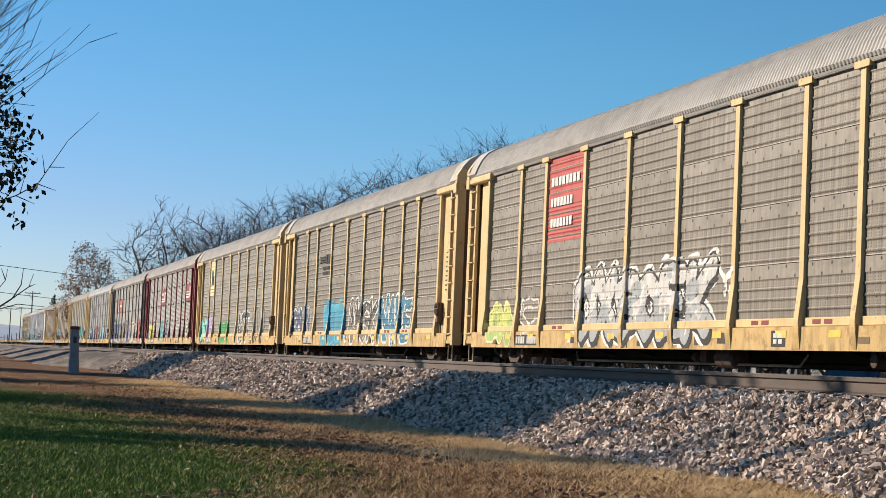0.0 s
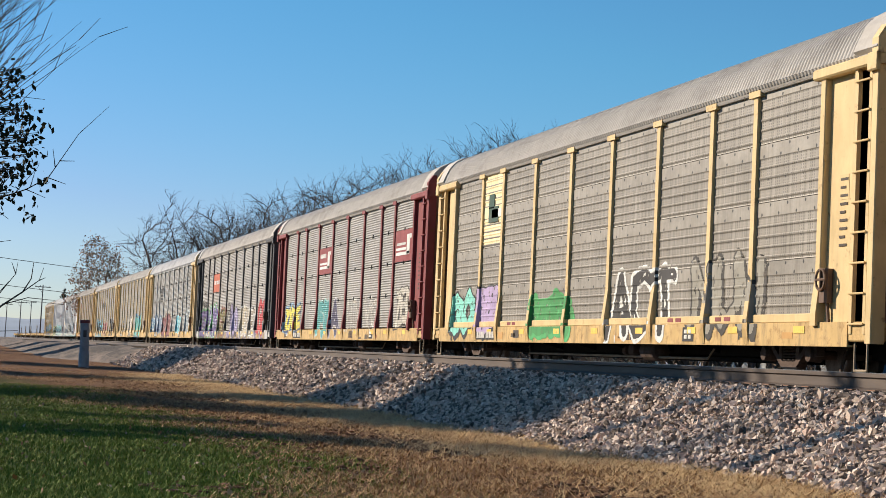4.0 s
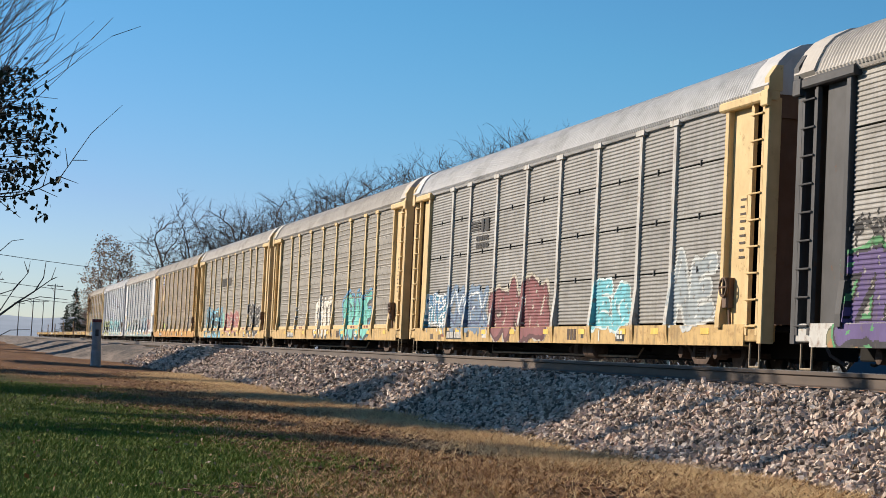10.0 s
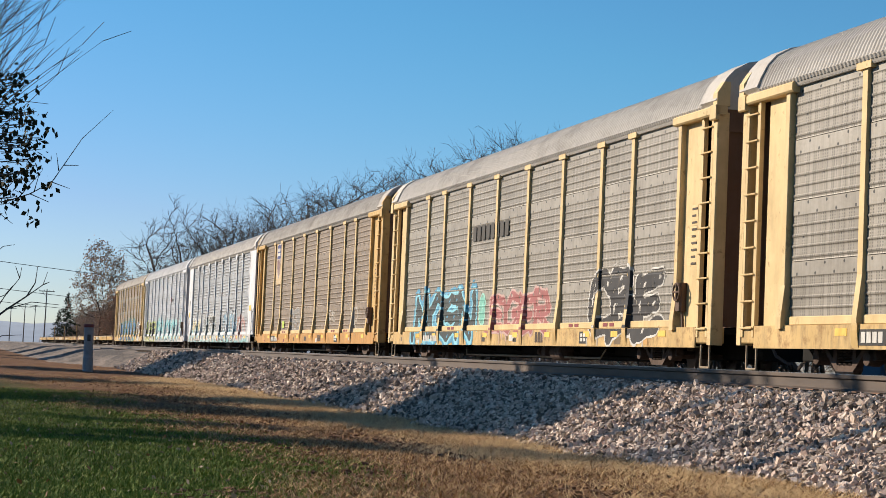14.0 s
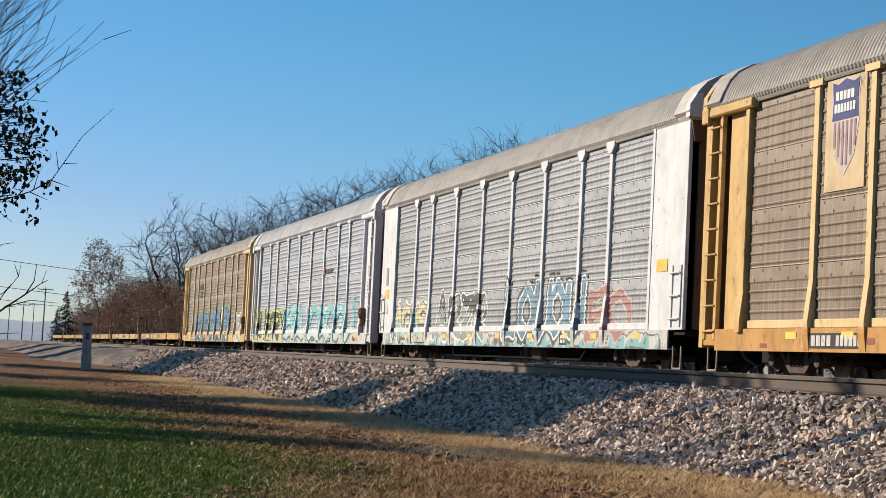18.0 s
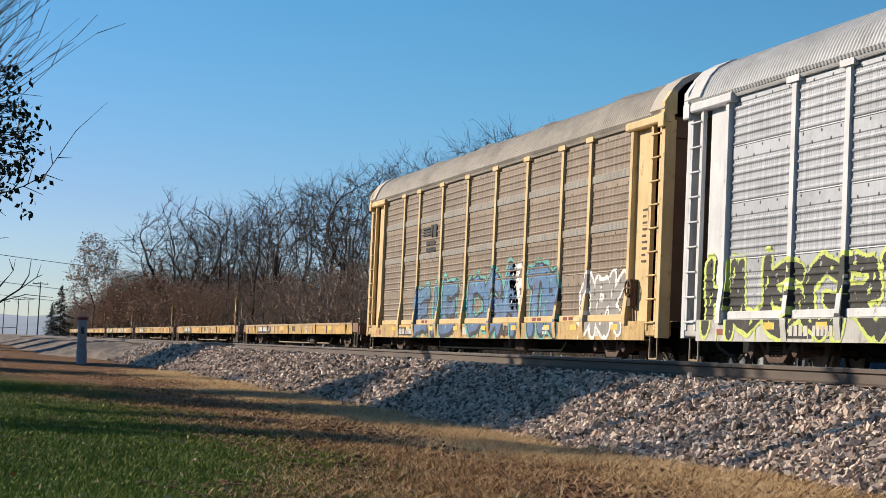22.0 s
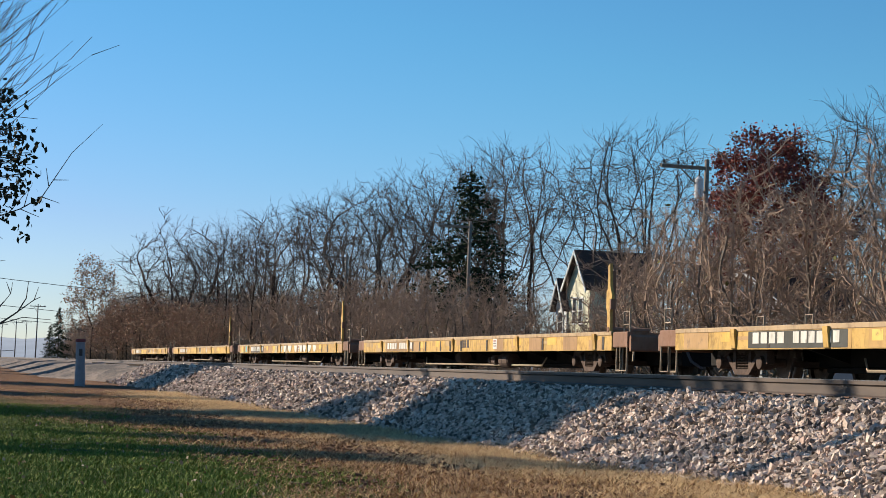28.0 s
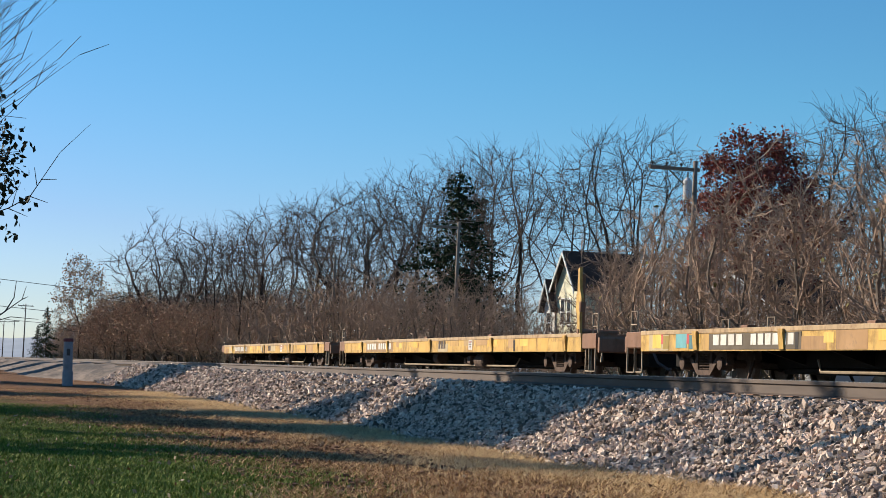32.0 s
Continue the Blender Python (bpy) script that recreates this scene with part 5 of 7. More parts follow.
    paint(f, "corr", 11.9, 9.3, 0.98, 2.0, "BBB", (40, 118, 165), (55, 130, 175), fill2=(48, 140, 170), thick=0.9, edge=0.04, seed=27, label="blue spray-painted block")
    paint(f, "corr", 11.6, 9.5, 1.50, 1.98, "LIFES", (226, 230, 232), (226, 230, 232), thick=0.07, edge=0.01, seed=61, lift=0.004, label="white spray-painted words")
    paint(f, "corr", 11.8, 9.4, 1.02, 1.48, "FULL OF", (226, 230, 232), (226, 230, 232), thick=0.07, edge=0.01, seed=62, lift=0.004, label="white spray-painted words")
    paint(f, "corr", 9.2, 4.9, 0.95, 2.0, "KXKEX", (205, 212, 216), (104, 134, 164), fill2=(70, 90, 130), thick=0.11, edge=0.28, seed=28, label="pale blue spray-painted lettering")
    paint(f, "corr", 4.6, -0.8, 0.62, 2.15, "OMB", (128, 56, 62), (84, 30, 38), fill2=(138, 72, 76), halo=(186, 178, 160), thick=0.55, edge=0.09, seed=29, label="maroon spray-painted lettering")
    paint(f, "corr", -4.3, -6.5, 0.8, 2.0, "EG", (95, 190, 205), (200, 220, 220), thick=0.4, seed=30, label="cyan spray-painted lettering")
    paint(f, "corr", -8.9, -11.2, 0.9, 2.4, "AE", (150, 162, 168), (195, 200, 198), thick=0.4, edge=0.12, seed=31, label="white spray-painted lettering")
    paint(g, "grid", 7.4, 5.2, 1.0, 2.05, "EXN", (120, 112, 100), (215, 212, 205), thick=0.12, edge=0.05, seed=32)
    paint(g, "grid", 2.6, -0.9, 0.65, 2.25, "CNT", (226, 220, 204), (60, 54, 46), thick=0.42, edge=0.06, seed=33, label="white spray-painted lettering")
    paint(g, "grid", -3.3, -8.5, 0.62, 2.25, "SRABE", (75, 185, 170), (30, 56, 64), halo=(70, 150, 200), fill2=(105, 205, 190), thick=0.38, seed=34, label="teal and blue spray-painted lettering")
    mark_up(h, -1.53, 3.8, 0.2, 3.4, 3.8, word(0, 0, 1, 1, 8, (60, 55, 48)))
    paint(h, "grid", 10.4, 3.4, 0.6, 2.1, "MGSN", (45, 60, 62), (120, 200, 220), halo=(55, 150, 190), thick=0.4, edge=0.13, seed=35, label="black and cyan spray-painted lettering")
    paint(h, "grid", 1.9, -3.5, 0.8, 1.95, "EGER", (165, 85, 82), (200, 160, 150), thick=0.3, seed=36, label="dull red spray-painted lettering")
    paint(h, "grid", 3.2, 2.1, 1.1, 1.95, "I", (110, 190, 170), (150, 210, 190), thick=0.5, seed=37)
    paint(h, "grid", -6.3, -10.9, 0.62, 2.3, "CBE", (34, 32, 34), (205, 200, 190), thick=0.5, edge=0.07, seed=38, label="black spray-painted lettering")
    sh = board(i, 8.7, 7.3, 3.15, 5.02, (0.50, 0.37, 0.21, 1), "tan board with a blue and striped shield")
    rim = [(-0.52, 0.95), (-0.30, 0.90), (0.0, 0.98), (0.30, 0.90), (0.52, 0.95), (0.47, 0.62), (0.50, 0.30), (0.34, -0.30), (0.0, -0.62), (-0.34, -0.30), (-0.50, 0.30), (-0.47, 0.62)]
    part("shield", Shape().extrude([(8.0 + u, 4.0 + v) for u, v in rim], 0, -1.538, -1.530).mesh("shield", spray(196, 186, 178)), sh, "pale shield")
    part("shield_field", Shape().extrude([(8.0 + u * 0.92, 4.0 + v * 0.97) for u, v in rim if v > 0.2], 0, -1.544, -1.536).mesh("shield_field", spray(38, 52, 120)), sh, "blue upper field of the shield")
    mark_up(sh, -1.544, 8.42, 7.58, 4.36, 4.80, word(0.1, 0.58, 0.8, 0.32, 5, W_) + word(0.05, 0.12, 0.9, 0.32, 7, W_))
    for q in range(6):
        u = -0.36 + 0.144 * q
        part("stripe", Shape().box(-1.544, -1.536, 8.0 + u - 0.035, 8.0 + u + 0.035, 4.0 - 0.52 + 1.0 * abs(u), 4.26).mesh("stripe", spray(150, 108, 112)), sh)
    paint(i, "grid", 4.4, 2.1, 0.98, 2.1, "SEB", (132, 128, 122), (178, 174, 166), thick=0.2, edge=0.05, seed=39, label="pale grey spray-painted lettering")
    paint(i, "grid", -4.4, -5.6, 1.4, 1.8, "DE", (175, 165, 150), (180, 172, 160), thick=0.06, edge=0.015, seed=40)
    paint(i, "grid", -8.4, -9.8, 0.9, 1.9, "VR", (175, 165, 150), (180, 172, 160), thick=0.08, edge=0.02, seed=41)
    mark_up(i, -1.53, 6.35, 5.85, 1.2, 1.5, [(0, 0, 1, 1, (190, 215, 60))])
    mark_up(j, -1.58, -12.1, -12.7, 2.1, 2.35, [(0, 0, 1, 1, (235, 190, 40))])
    mark_up(j, -1.58, 12.9, 12.4, 2.05, 2.35, [(0, 0, 1, 1, (235, 190, 40)), (0.1, -1.6, 0.8, 1.0, (205, 200, 195)), (0.1, 1.4, 0.6, 2.0, (150, 145, 140))])
    paint(j, "perf", 11.6, 7.4, 0.7, 1.85, "AGMS", (214, 200, 150), (96, 92, 80), fill2=(136, 184, 190), halo=(226, 222, 208), thick=0.26, edge=0.06, seed=42, label="yellow and white spray-painted lettering")
    paint(j, "perf", 6.2, 0.6, 0.7, 2.1, "ARZR", (72, 74, 72), (225, 225, 220), fill2=(140, 150, 145), thick=0.4, seed=43, label="black and white spray-painted lettering")
    paint(j, "perf", -1.1, -7.4, 0.7, 2.15, "LOUOU", (105, 150, 175), (232, 232, 228), fill2=(84, 128, 148), halo=(70, 84, 92), thick=0.30, edge=0.09, seed=44, label="blue and white spray-painted lettering")
    paint(j, "perf", -7.8, -10.5, 0.7, 1.9, "EO", (168, 120, 112), (196, 176, 168), thick=0.25, seed=45, label="red spray-painted lettering")
    paint(j, "perf", 12.4, -12.4, 0.50, 0.92, "OBSEBDOGEOCSOBGDSOECBOSGEDOC", (196, 196, 188), (96, 104, 104), fill2=(120, 176, 178), thick=0.24, edge=0.05, seed=57, lift=-0.004, label="white and teal paint along the side sill")
    mark_up(k, -1.53, -3.9, -6.0, 3.2, 3.45, [(0.0, 0.0, 0.12, 1.2, (170, 40, 60)), (0.16, 0.0, 0.1, 1.2, (170, 40, 60))] + word(0.36, 0.2, 0.64, 0.6, 10, (70, 70, 72)))
    paint(k, "perf", 12.6, 4.4, 0.60, 2.05, "HUSGRX", (36, 38, 34), (206, 220, 90), thick=0.34, edge=0.12, seed=46, label="black and yellow spray-painted lettering")
    paint(k, "perf", 4.2, -10.3, 0.60, 2.2, "SGUCSOGU", (112, 190, 194), (58, 104, 114), fill2=(168, 208, 208), halo=(200, 216, 216), thick=0.40, edge=0.045, seed=47, label="teal spray-painted lettering")
    mark_up(l, -1.53, 6.6, 4.8, 3.1, 3.9, [(0.0, 0.62, 0.55, 0.07, K_), (0.0, 0.74, 0.55, 0.07, K_), (0.0, 0.86, 0.5, 0.07, K_), (0.58, 0.55, 0.12, 0.45, K_), (0.76, 0.55, 0.2, 0.45, K_)] + word(0.3, 0.25, 0.6, 0.16, 7, K_) + word(0.3, 0.0, 0.62, 0.16, 8, K_))
    paint(l, "grid", 7.0, 2.2, 0.62, 2.2, "EIE", (62, 120, 165), (25, 35, 50), halo=(75, 175, 165), fill2=(70, 105, 150), thick=0.48, edge=0.09, seed=48, label="blue and teal spray-painted lettering")
    paint(l, "grid", 1.1, -3.7, 0.62, 2.4, "CGA", (66, 122, 172), (25, 35, 50), halo=(75, 175, 165), fill2=(72, 108, 155), thick=0.48, edge=0.09, seed=49, label="blue and teal spray-painted lettering")
    paint(l, "grid", -4.4, -7.0, 0.62, 2.4, "TR", (66, 122, 172), (25, 35, 50), halo=(75, 175, 165), fill2=(72, 108, 155), thick=0.5, edge=0.09, seed=50, label="blue and teal spray-painted lettering")
    paint(l, "grid", -2.9, -4.1, 1.3, 2.5, "SE", (225, 228, 230), (200, 205, 215), thick=0.25, edge=0.05, seed=52)
    paint(l, "grid", -8.6, -11.4, 0.62, 2.0, "ORK", (150, 145, 140), (232, 232, 228), thick=0.34, edge=0.12, seed=51, label="white spray-painted lettering")
    # pale bands of bare sheet on the last closed car
    for z in (2.90, 4.00):
        for a_, b_ in zip(RIBS, RIBS[1:]):
            part("sheet_band", shared(("band", round(b_ - a_, 2)), lambda: Shape().box(-1.532, -1.50, -(b_ - a_) / 2 + 0.12, (b_ - a_) / 2 - 0.12, 0, 0.16).mesh("sheet_band", PANEL["pale"])), l, "pale band of replaced sheet", pose(0, (a_ + b_) / 2, z))


decorate()
FLATS = [
    dict(label="empty flat car with a worn yellow sill and bare ends", bare=1, mat=FLATY, block=(50, 46, 40), seed=21),
    dict(label="empty yellow flat car with a dark lettered patch on its sill", mat=FLATY, block=(58, 58, 48), seed=22),
    dict(label="empty yellow flat car with faded lettering", mat=FLATY, block=(150, 110, 45), seed=23),
    dict(label="rusty empty flat car with blue and yellow paint patches", mat=FLATY, block=(92, 78, 55), seed=24, tags=((10.6, 9.4, (90, 170, 175)), (11.8, 10.8, (230, 190, 40)), (0.8, -7.5, (214, 212, 196)))),
    dict(label="empty flat car with a pale streaked yellow sill", mat=FLATY, block=(160, 120, 60), seed=25),
    dict(label="last empty flat car with a pale yellow sill", bare=1, mat=FLATY, block=(150, 115, 60), seed=26),
]
TRAIN += [make_flat(s) for s in FLATS]

# ---- beyond the line: trees, brush, poles, house ----


def bark(name, col, vary=0.35):
    n = Nodes(name)
    v = n.coords((1, 1, 0.25))
    g = n.noise(v, 9, 5, 0.7)
    oi = n.add("ShaderNodeObjectInfo")
    c = n.mix(n.ramp(g, 0.3, 0.7), tuple(x * (1 - vary) for x in col[:3]) + (1,), tuple(x * (1 + vary) for x in col[:3]) + (1,))
    c = n.mix(n.ramp(oi.outputs["Random"], 0, 1, 0.0, 0.3), c, (0.16, 0.10, 0.07, 1))
    n.b.inputs["Specular IOR Level"].default_value = 0.15
    n.bump(g, 0.3, 0.02)
    return n.done(c, 0.95)


def leaf_mat(name, *cols):
    n = Nodes(name)
    geo = n.add("ShaderNodeNewGeometry")
    cr = n.add("ShaderNodeValToRGB")
    e = cr.color_ramp.elements
    e[0].color, e[1].color = cols[0], cols[-1]
    for k, c in enumerate(cols[1:-1]):
        e.new((k + 1) / (len(cols) - 1)).color = c
    n.link(geo.outputs["Random Per Island"], cr.inputs[0])
    n.b.inputs["Specular IOR Level"].default_value = 0.12
    return n.done(cr.outputs[0], 0.8)


BARK = bark("grey_brown_bark", (0.033, 0.027, 0.023, 1))
TWIG = bark("bare_twigs", (0.095, 0.076, 0.063, 1))
BRUSH = bark("brown_brush_stems", (0.15, 0.122, 0.098, 1))
BRUSHTIP = bark("red_brown_brush_twigs", (0.36, 0.26, 0.19, 1))
DARKTWIG = bark("dark_twigs", (0.10, 0.085, 0.075, 1))
RED_LEAF = leaf_mat("dark_red_leaves", (0.15, 0.040, 0.035, 1), (0.24, 0.066, 0.053, 1), (0.25, 0.12, 0.080, 1))
BROWN_LEAF = leaf_mat("russet_leaves", (0.16, 0.075, 0.035, 1), (0.26, 0.13, 0.06, 1), (0.12, 0.06, 0.035, 1))
TAN_LEAF = leaf_mat("tan_and_russet_leaves", (0.34, 0.22, 0.15, 1), (0.42, 0.30, 0.19, 1), (0.28, 0.13, 0.095, 1))
OLIVE_LEAF = leaf_mat("olive_leaves", (0.12, 0.11, 0.035, 1), (0.20, 0.17, 0.06, 1))
DARK_LEAF = leaf_mat("dark_green_leaves", (0.018, 0.022, 0.012, 1), (0.04, 0.04, 0.02, 1))
NEEDLE = leaf_mat("fir_needles", (0.012, 0.024, 0.012, 1), (0.03, 0.045, 0.02, 1))


def tubes(segs, sides):
    """Tapered sticks from rows of (start, end, radius, radius)."""
    a = np.array([s[0] for s in segs])
    b = np.array([s[1] for s in segs])
    r0, r1 = np.array([s[2] for s in segs]), np.array([s[3] for s in segs])
    d = b - a
    d /= np.maximum(1e-9, np.linalg.norm(d, axis=1))[:, None]
    ref = np.where(np.abs(d[:, 2:3]) > 0.9, [[1.0, 0, 0]], [[0, 0, 1.0]])
    u = np.cross(d, ref)
    u /= np.linalg.norm(u, axis=1)[:, None]
    w = np.cross(d, u)
    ang = 2 * np.pi * np.arange(sides) / sides
    ring = u[:, None] * np.cos(ang)[None, :, None] + w[:, None] * np.sin(ang)[None, :, None]
    v = np.concatenate([a[:, None] + ring * r0[:, None, None], b[:, None] + ring * r1[:, None, None]], 1)
    n = len(segs)
    i = np.arange(sides)
    j = (i + 1) % sides
    f = np.stack([i, j, j + sides, i + sides], 1)
    return v.reshape(-1, 3), (np.arange(n)[:, None, None] * 2 * sides + f[None]).reshape(-1, 4)


def flakes(points, size, rng, droop=0.0):
    """Small leaf-shaped four-cornered flakes at the points."""
    n = len(points)
    u = rng.normal(size=(n, 3))
    u[:, 2] -= droop
    u /= np.linalg.norm(u, axis=1)[:, None]
    w = np.cross(u, rng.normal(size=(n, 3)))
    w /= np.maximum(1e-6, np.linalg.norm(w, axis=1))[:, None]
    s = size * rng.uniform(0.6, 1.3, n)[:, None]
    p = np.asarray(points)
    v = np.stack([p, p + u * s * 0.5 + w * s * 0.32, p + u * s, p + u * s * 0.5 - w * s * 0.32], 1).reshape(-1, 3)
    return v, np.arange(4 * n).reshape(-1, 4)


def colonise(seed, starts, cloud, step, reach, kill, wiggle=0.12, rounds=110, up=0.0):
    """Grow limbs from the start points towards a cloud of points, the way real crowns fill their room. Returns places and parents."""
    rng = np.random.default_rng(seed)
    P, par = [np.array(p, float) for p, _ in starts], [q for _, q in starts]
    A = np.asarray(cloud, float)
    pts = np.array(P)
    d = np.linalg.norm(A[:, None] - pts[None], axis=2)
    near, dist = d.argmin(1), d.min(1)
    for _ in range(rounds):
        act = dist < reach
        if not act.any():
            break
        nodes, inv = np.unique(near[act], return_inverse=True)
        pts = np.array(P)
        pull = A[act] - pts[near[act]]
        pull /= np.maximum(1e-6, np.linalg.norm(pull, axis=1))[:, None]
        way = np.zeros((len(nodes), 3))
        np.add.at(way, inv, pull)
        way /= np.maximum(1e-6, np.linalg.norm(way, axis=1))[:, None]
        way += rng.normal(0, wiggle, way.shape) + [0, 0, up]
        way /= np.maximum(1e-6, np.linalg.norm(way, axis=1))[:, None]
        fresh = pts[nodes] + way * step
        free = np.array([((pts - q) ** 2).sum(1).min() > (0.45 * step) ** 2 for q in fresh])
        if not free.any():
            break
        fresh, nodes = fresh[free], nodes[free]
        base = len(P)
        P += list(fresh)
        par += [int(k) for k in nodes]
        d = np.linalg.norm(A[:, None] - fresh[None], axis=2)
        k, m = d.argmin(1), d.min(1)
        better = m < dist
        near[better], dist[better] = base + k[better], m[better]
        keep = dist > kill
        A, near, dist = A[keep], near[keep], dist[keep]
        if len(A) == 0:
            break
    return np.array(P), np.array(par)


def woodwork(P, par, tip, power, seed, twig, sprigs, limb_at, stray=0.45, rise=0.2):
    """Sticks with pipe-like thickness, split into limbs and twigs, with forked sprigs on the outer wood."""
    rng = np.random.default_rng(seed + 100)
    n = len(P)
    load = np.zeros(n)
    kids = np.zeros(n, int)
    for k in range(n - 1, -1, -1):
        if kids[k] == 0:
            load[k] = 1.0
        if par[k] >= 0:
            load[par[k]] += load[k]
            kids[par[k]] += 1
    r = tip * load ** power
    limbs, twigs, tips = [], [], []

    def unit(d):
        return d / max(1e-6, np.linalg.norm(d))
    for k in range(n):
        q = par[k]
        if q < 0:
            continue
        (limbs if load[k] > limb_at else twigs).append((tuple(P[q]), tuple(P[k]), min(r[q], r[k] * 1.4), r[k]))
        if load[k] < 7:
            d0 = unit(P[k] - P[q])
            for _ in range(sprigs + 2 * (kids[k] == 0)):
                d = unit(d0 + rng.normal(0, stray, 3) + [0, 0, rise])
                ln = twig * rng.uniform(0.5, 1.25) * (1.3 if kids[k] == 0 else 1.0)
                a = P[k]
                for u in range(3):
                    b = a + d * ln / 3
                    twigs.append((tuple(a), tuple(b), tip * (0.75 - 0.15 * u), tip * (0.6 - 0.15 * u)))
                    e = unit(d + rng.normal(0, 0.55, 3) + [0, 0, rise * 0.6])
                    twigs.append((tuple(b), tuple(b + e * ln * rng.uniform(0.2, 0.45)), tip * 0.5, tip * 0.3))
                    a, d = b, unit(d + rng.normal(0, 0.2, 3))
                tips.append(tuple(a))
    return limbs, twigs, tips


def crown_cloud(seed, n, inside, box):
    """Random points of a box that lie inside the crown's form."""
    rng = np.random.default_rng(seed)
    out = []
    while len(out) < n:
        p = rng.uniform([-box[0], -box[0], box[1]], [box[0], box[0], box[2]], (n * 2, 3))
        out += [q for q in p if inside(*q)]
    return np.array(out[:n])


def lumpy(seed, x, y, z):
    return 1 + 0.42 * noise.noise((x * 0.30 + seed * 3.7, y * 0.30, z * 0.30))


FORMS = {
    "oak": (lambda s: lambda x, y, z: math.hypot(math.hypot(x, y) / 5.2, (z - 9.4) / 6.4) < 1.0 * lumpy(s, x, y, z), (6.4, 2.6, 16.5), 3.4),
    "vase": (lambda s: lambda x, y, z: math.hypot(x, y) < (0.8 + 3.4 * ((z - 5) / 8) ** 0.7 if z < 13 else 4.2 * max(0, 1 - ((z - 13) / 3.4) ** 2) ** 0.5) * lumpy(s, x, y, z), (6.5, 5.0, 16.4), 5.5),
    "egg": (lambda s: lambda x, y, z: math.hypot(math.hypot(x, y) / 3.7, (z - 9.4) / 6.6) < 1.0 * lumpy(s, x, y, z), (5.6, 3.2, 16.4), 4.5),
    "slim": (lambda s: lambda x, y, z: math.hypot(math.hypot(x, y) / 2.4, (z - 9.6) / 6.6) < 1.0 * lumpy(s, x, y, z), (4.0, 4.0, 16.4), 5.0)}


def tree_meshes(seed, form, count=620, tip=0.021, power=0.44, wiggle=0.2, leaf=None, leaf_count=0, leaf_size=0.16, twig=1.1, sprigs=2, height=16.0):
    make, box, bole = FORMS[form]
    cloud = crown_cloud(seed, count, make(seed), box)
    g = random.Random(seed)
    starts, p = [], Vector((0, 0, -0.3))
    while p.z < bole:
        starts.append((tuple(p), len(starts) - 1))
        p = p + Vector((g.gauss(0, 0.05), g.gauss(0, 0.05), 0.55))
    P, par = colonise(seed, starts, cloud, 0.55, 4.0, 0.95, wiggle)
    limbs, twigs, tips = woodwork(P, par, tip, power, seed, twig, sprigs, 14)
    k = height / max(q[2] for q in tips)
    limbs, twigs = [[(tuple(c * k for c in a), tuple(c * k for c in b), r0, r1) for a, b, r0, r1 in w] for w in (limbs, twigs)]
    tips = np.array(tips) * k
    v, f = tubes(limbs, 6)
    trunk = array_mesh("trunk", v, f, [BARK], smooth=True)
    v, f = tubes(twigs, 3)
    idx = np.zeros(len(f), int)
    mats = [TWIG]
    if leaf:
        rng = np.random.default_rng(seed)
        t = tips[rng.integers(0, len(tips), leaf_count)] + rng.normal(0, 0.22, (leaf_count, 3))
        lv, lf = flakes(t, leaf_size, rng, 0.6)
        idx = np.concatenate([idx, np.ones(len(lf), int)])
        f = np.concatenate([f, lf + len(v)])
        v = np.concatenate([v, lv])
        mats.append(leaf)
    return trunk, array_mesh("crown", v, f, mats, idx)


def plant(meshes, name, label, category, x, y, turn, scale=1.0, group="", z=-1.0, wide=1.0):
    t = thing(name, label, category, Matrix.Translation((x, y, z)) @ Matrix.Rotation(turn, 4, "Z") @ Matrix.Diagonal((scale * wide, scale * wide, scale, 1)), group)
    part("trunk", meshes[0], t)
    part("crown", meshes[1], t)
    return t


def polar(az, r):
    return r * math.sin(radians(az)), r * math.cos(radians(az))


def red_tree():
    """A round crown that has kept its dark red leaves, thick outside and open within."""
    g = np.random.default_rng(23)
    form = lambda x, y, z: math.hypot(math.hypot(x, y) / 2.8, (z - 7.2) / (4.9 if z > 7.2 else 5.6)) < 0.75 + 0.25 * lumpy(23, x, y, z)
    cloud = crown_cloud(23, 380, form, (3.6, 1.8, 12.6))
    P, par = colonise(23, [((0, 0, 0.5 * k - 0.3), k - 1) for k in range(6)], cloud, 0.4, 5.0, 0.8, 0.15)
    limbs, twigs, tips = woodwork(P, par, 0.012, 0.45, 23, 0.7, 1, 12)
    t = np.array(tips)
    t = t[g.integers(0, len(t), 42000)] + g.normal(0, 0.2, (42000, 3))
    v, f = tubes(limbs, 6)
    trunk = array_mesh("trunk", v, f, [BARK], smooth=True)
    v, f = tubes(twigs, 3)
    lv, lf = flakes(t, 0.15, g, 0.5)
    idx = np.concatenate([np.zeros(len(f), int), np.ones(len(lf), int)])
    return trunk, array_mesh("crown", np.concatenate([v, lv]), np.concatenate([f, lf + len(v)]), [TWIG, RED_LEAF], idx)


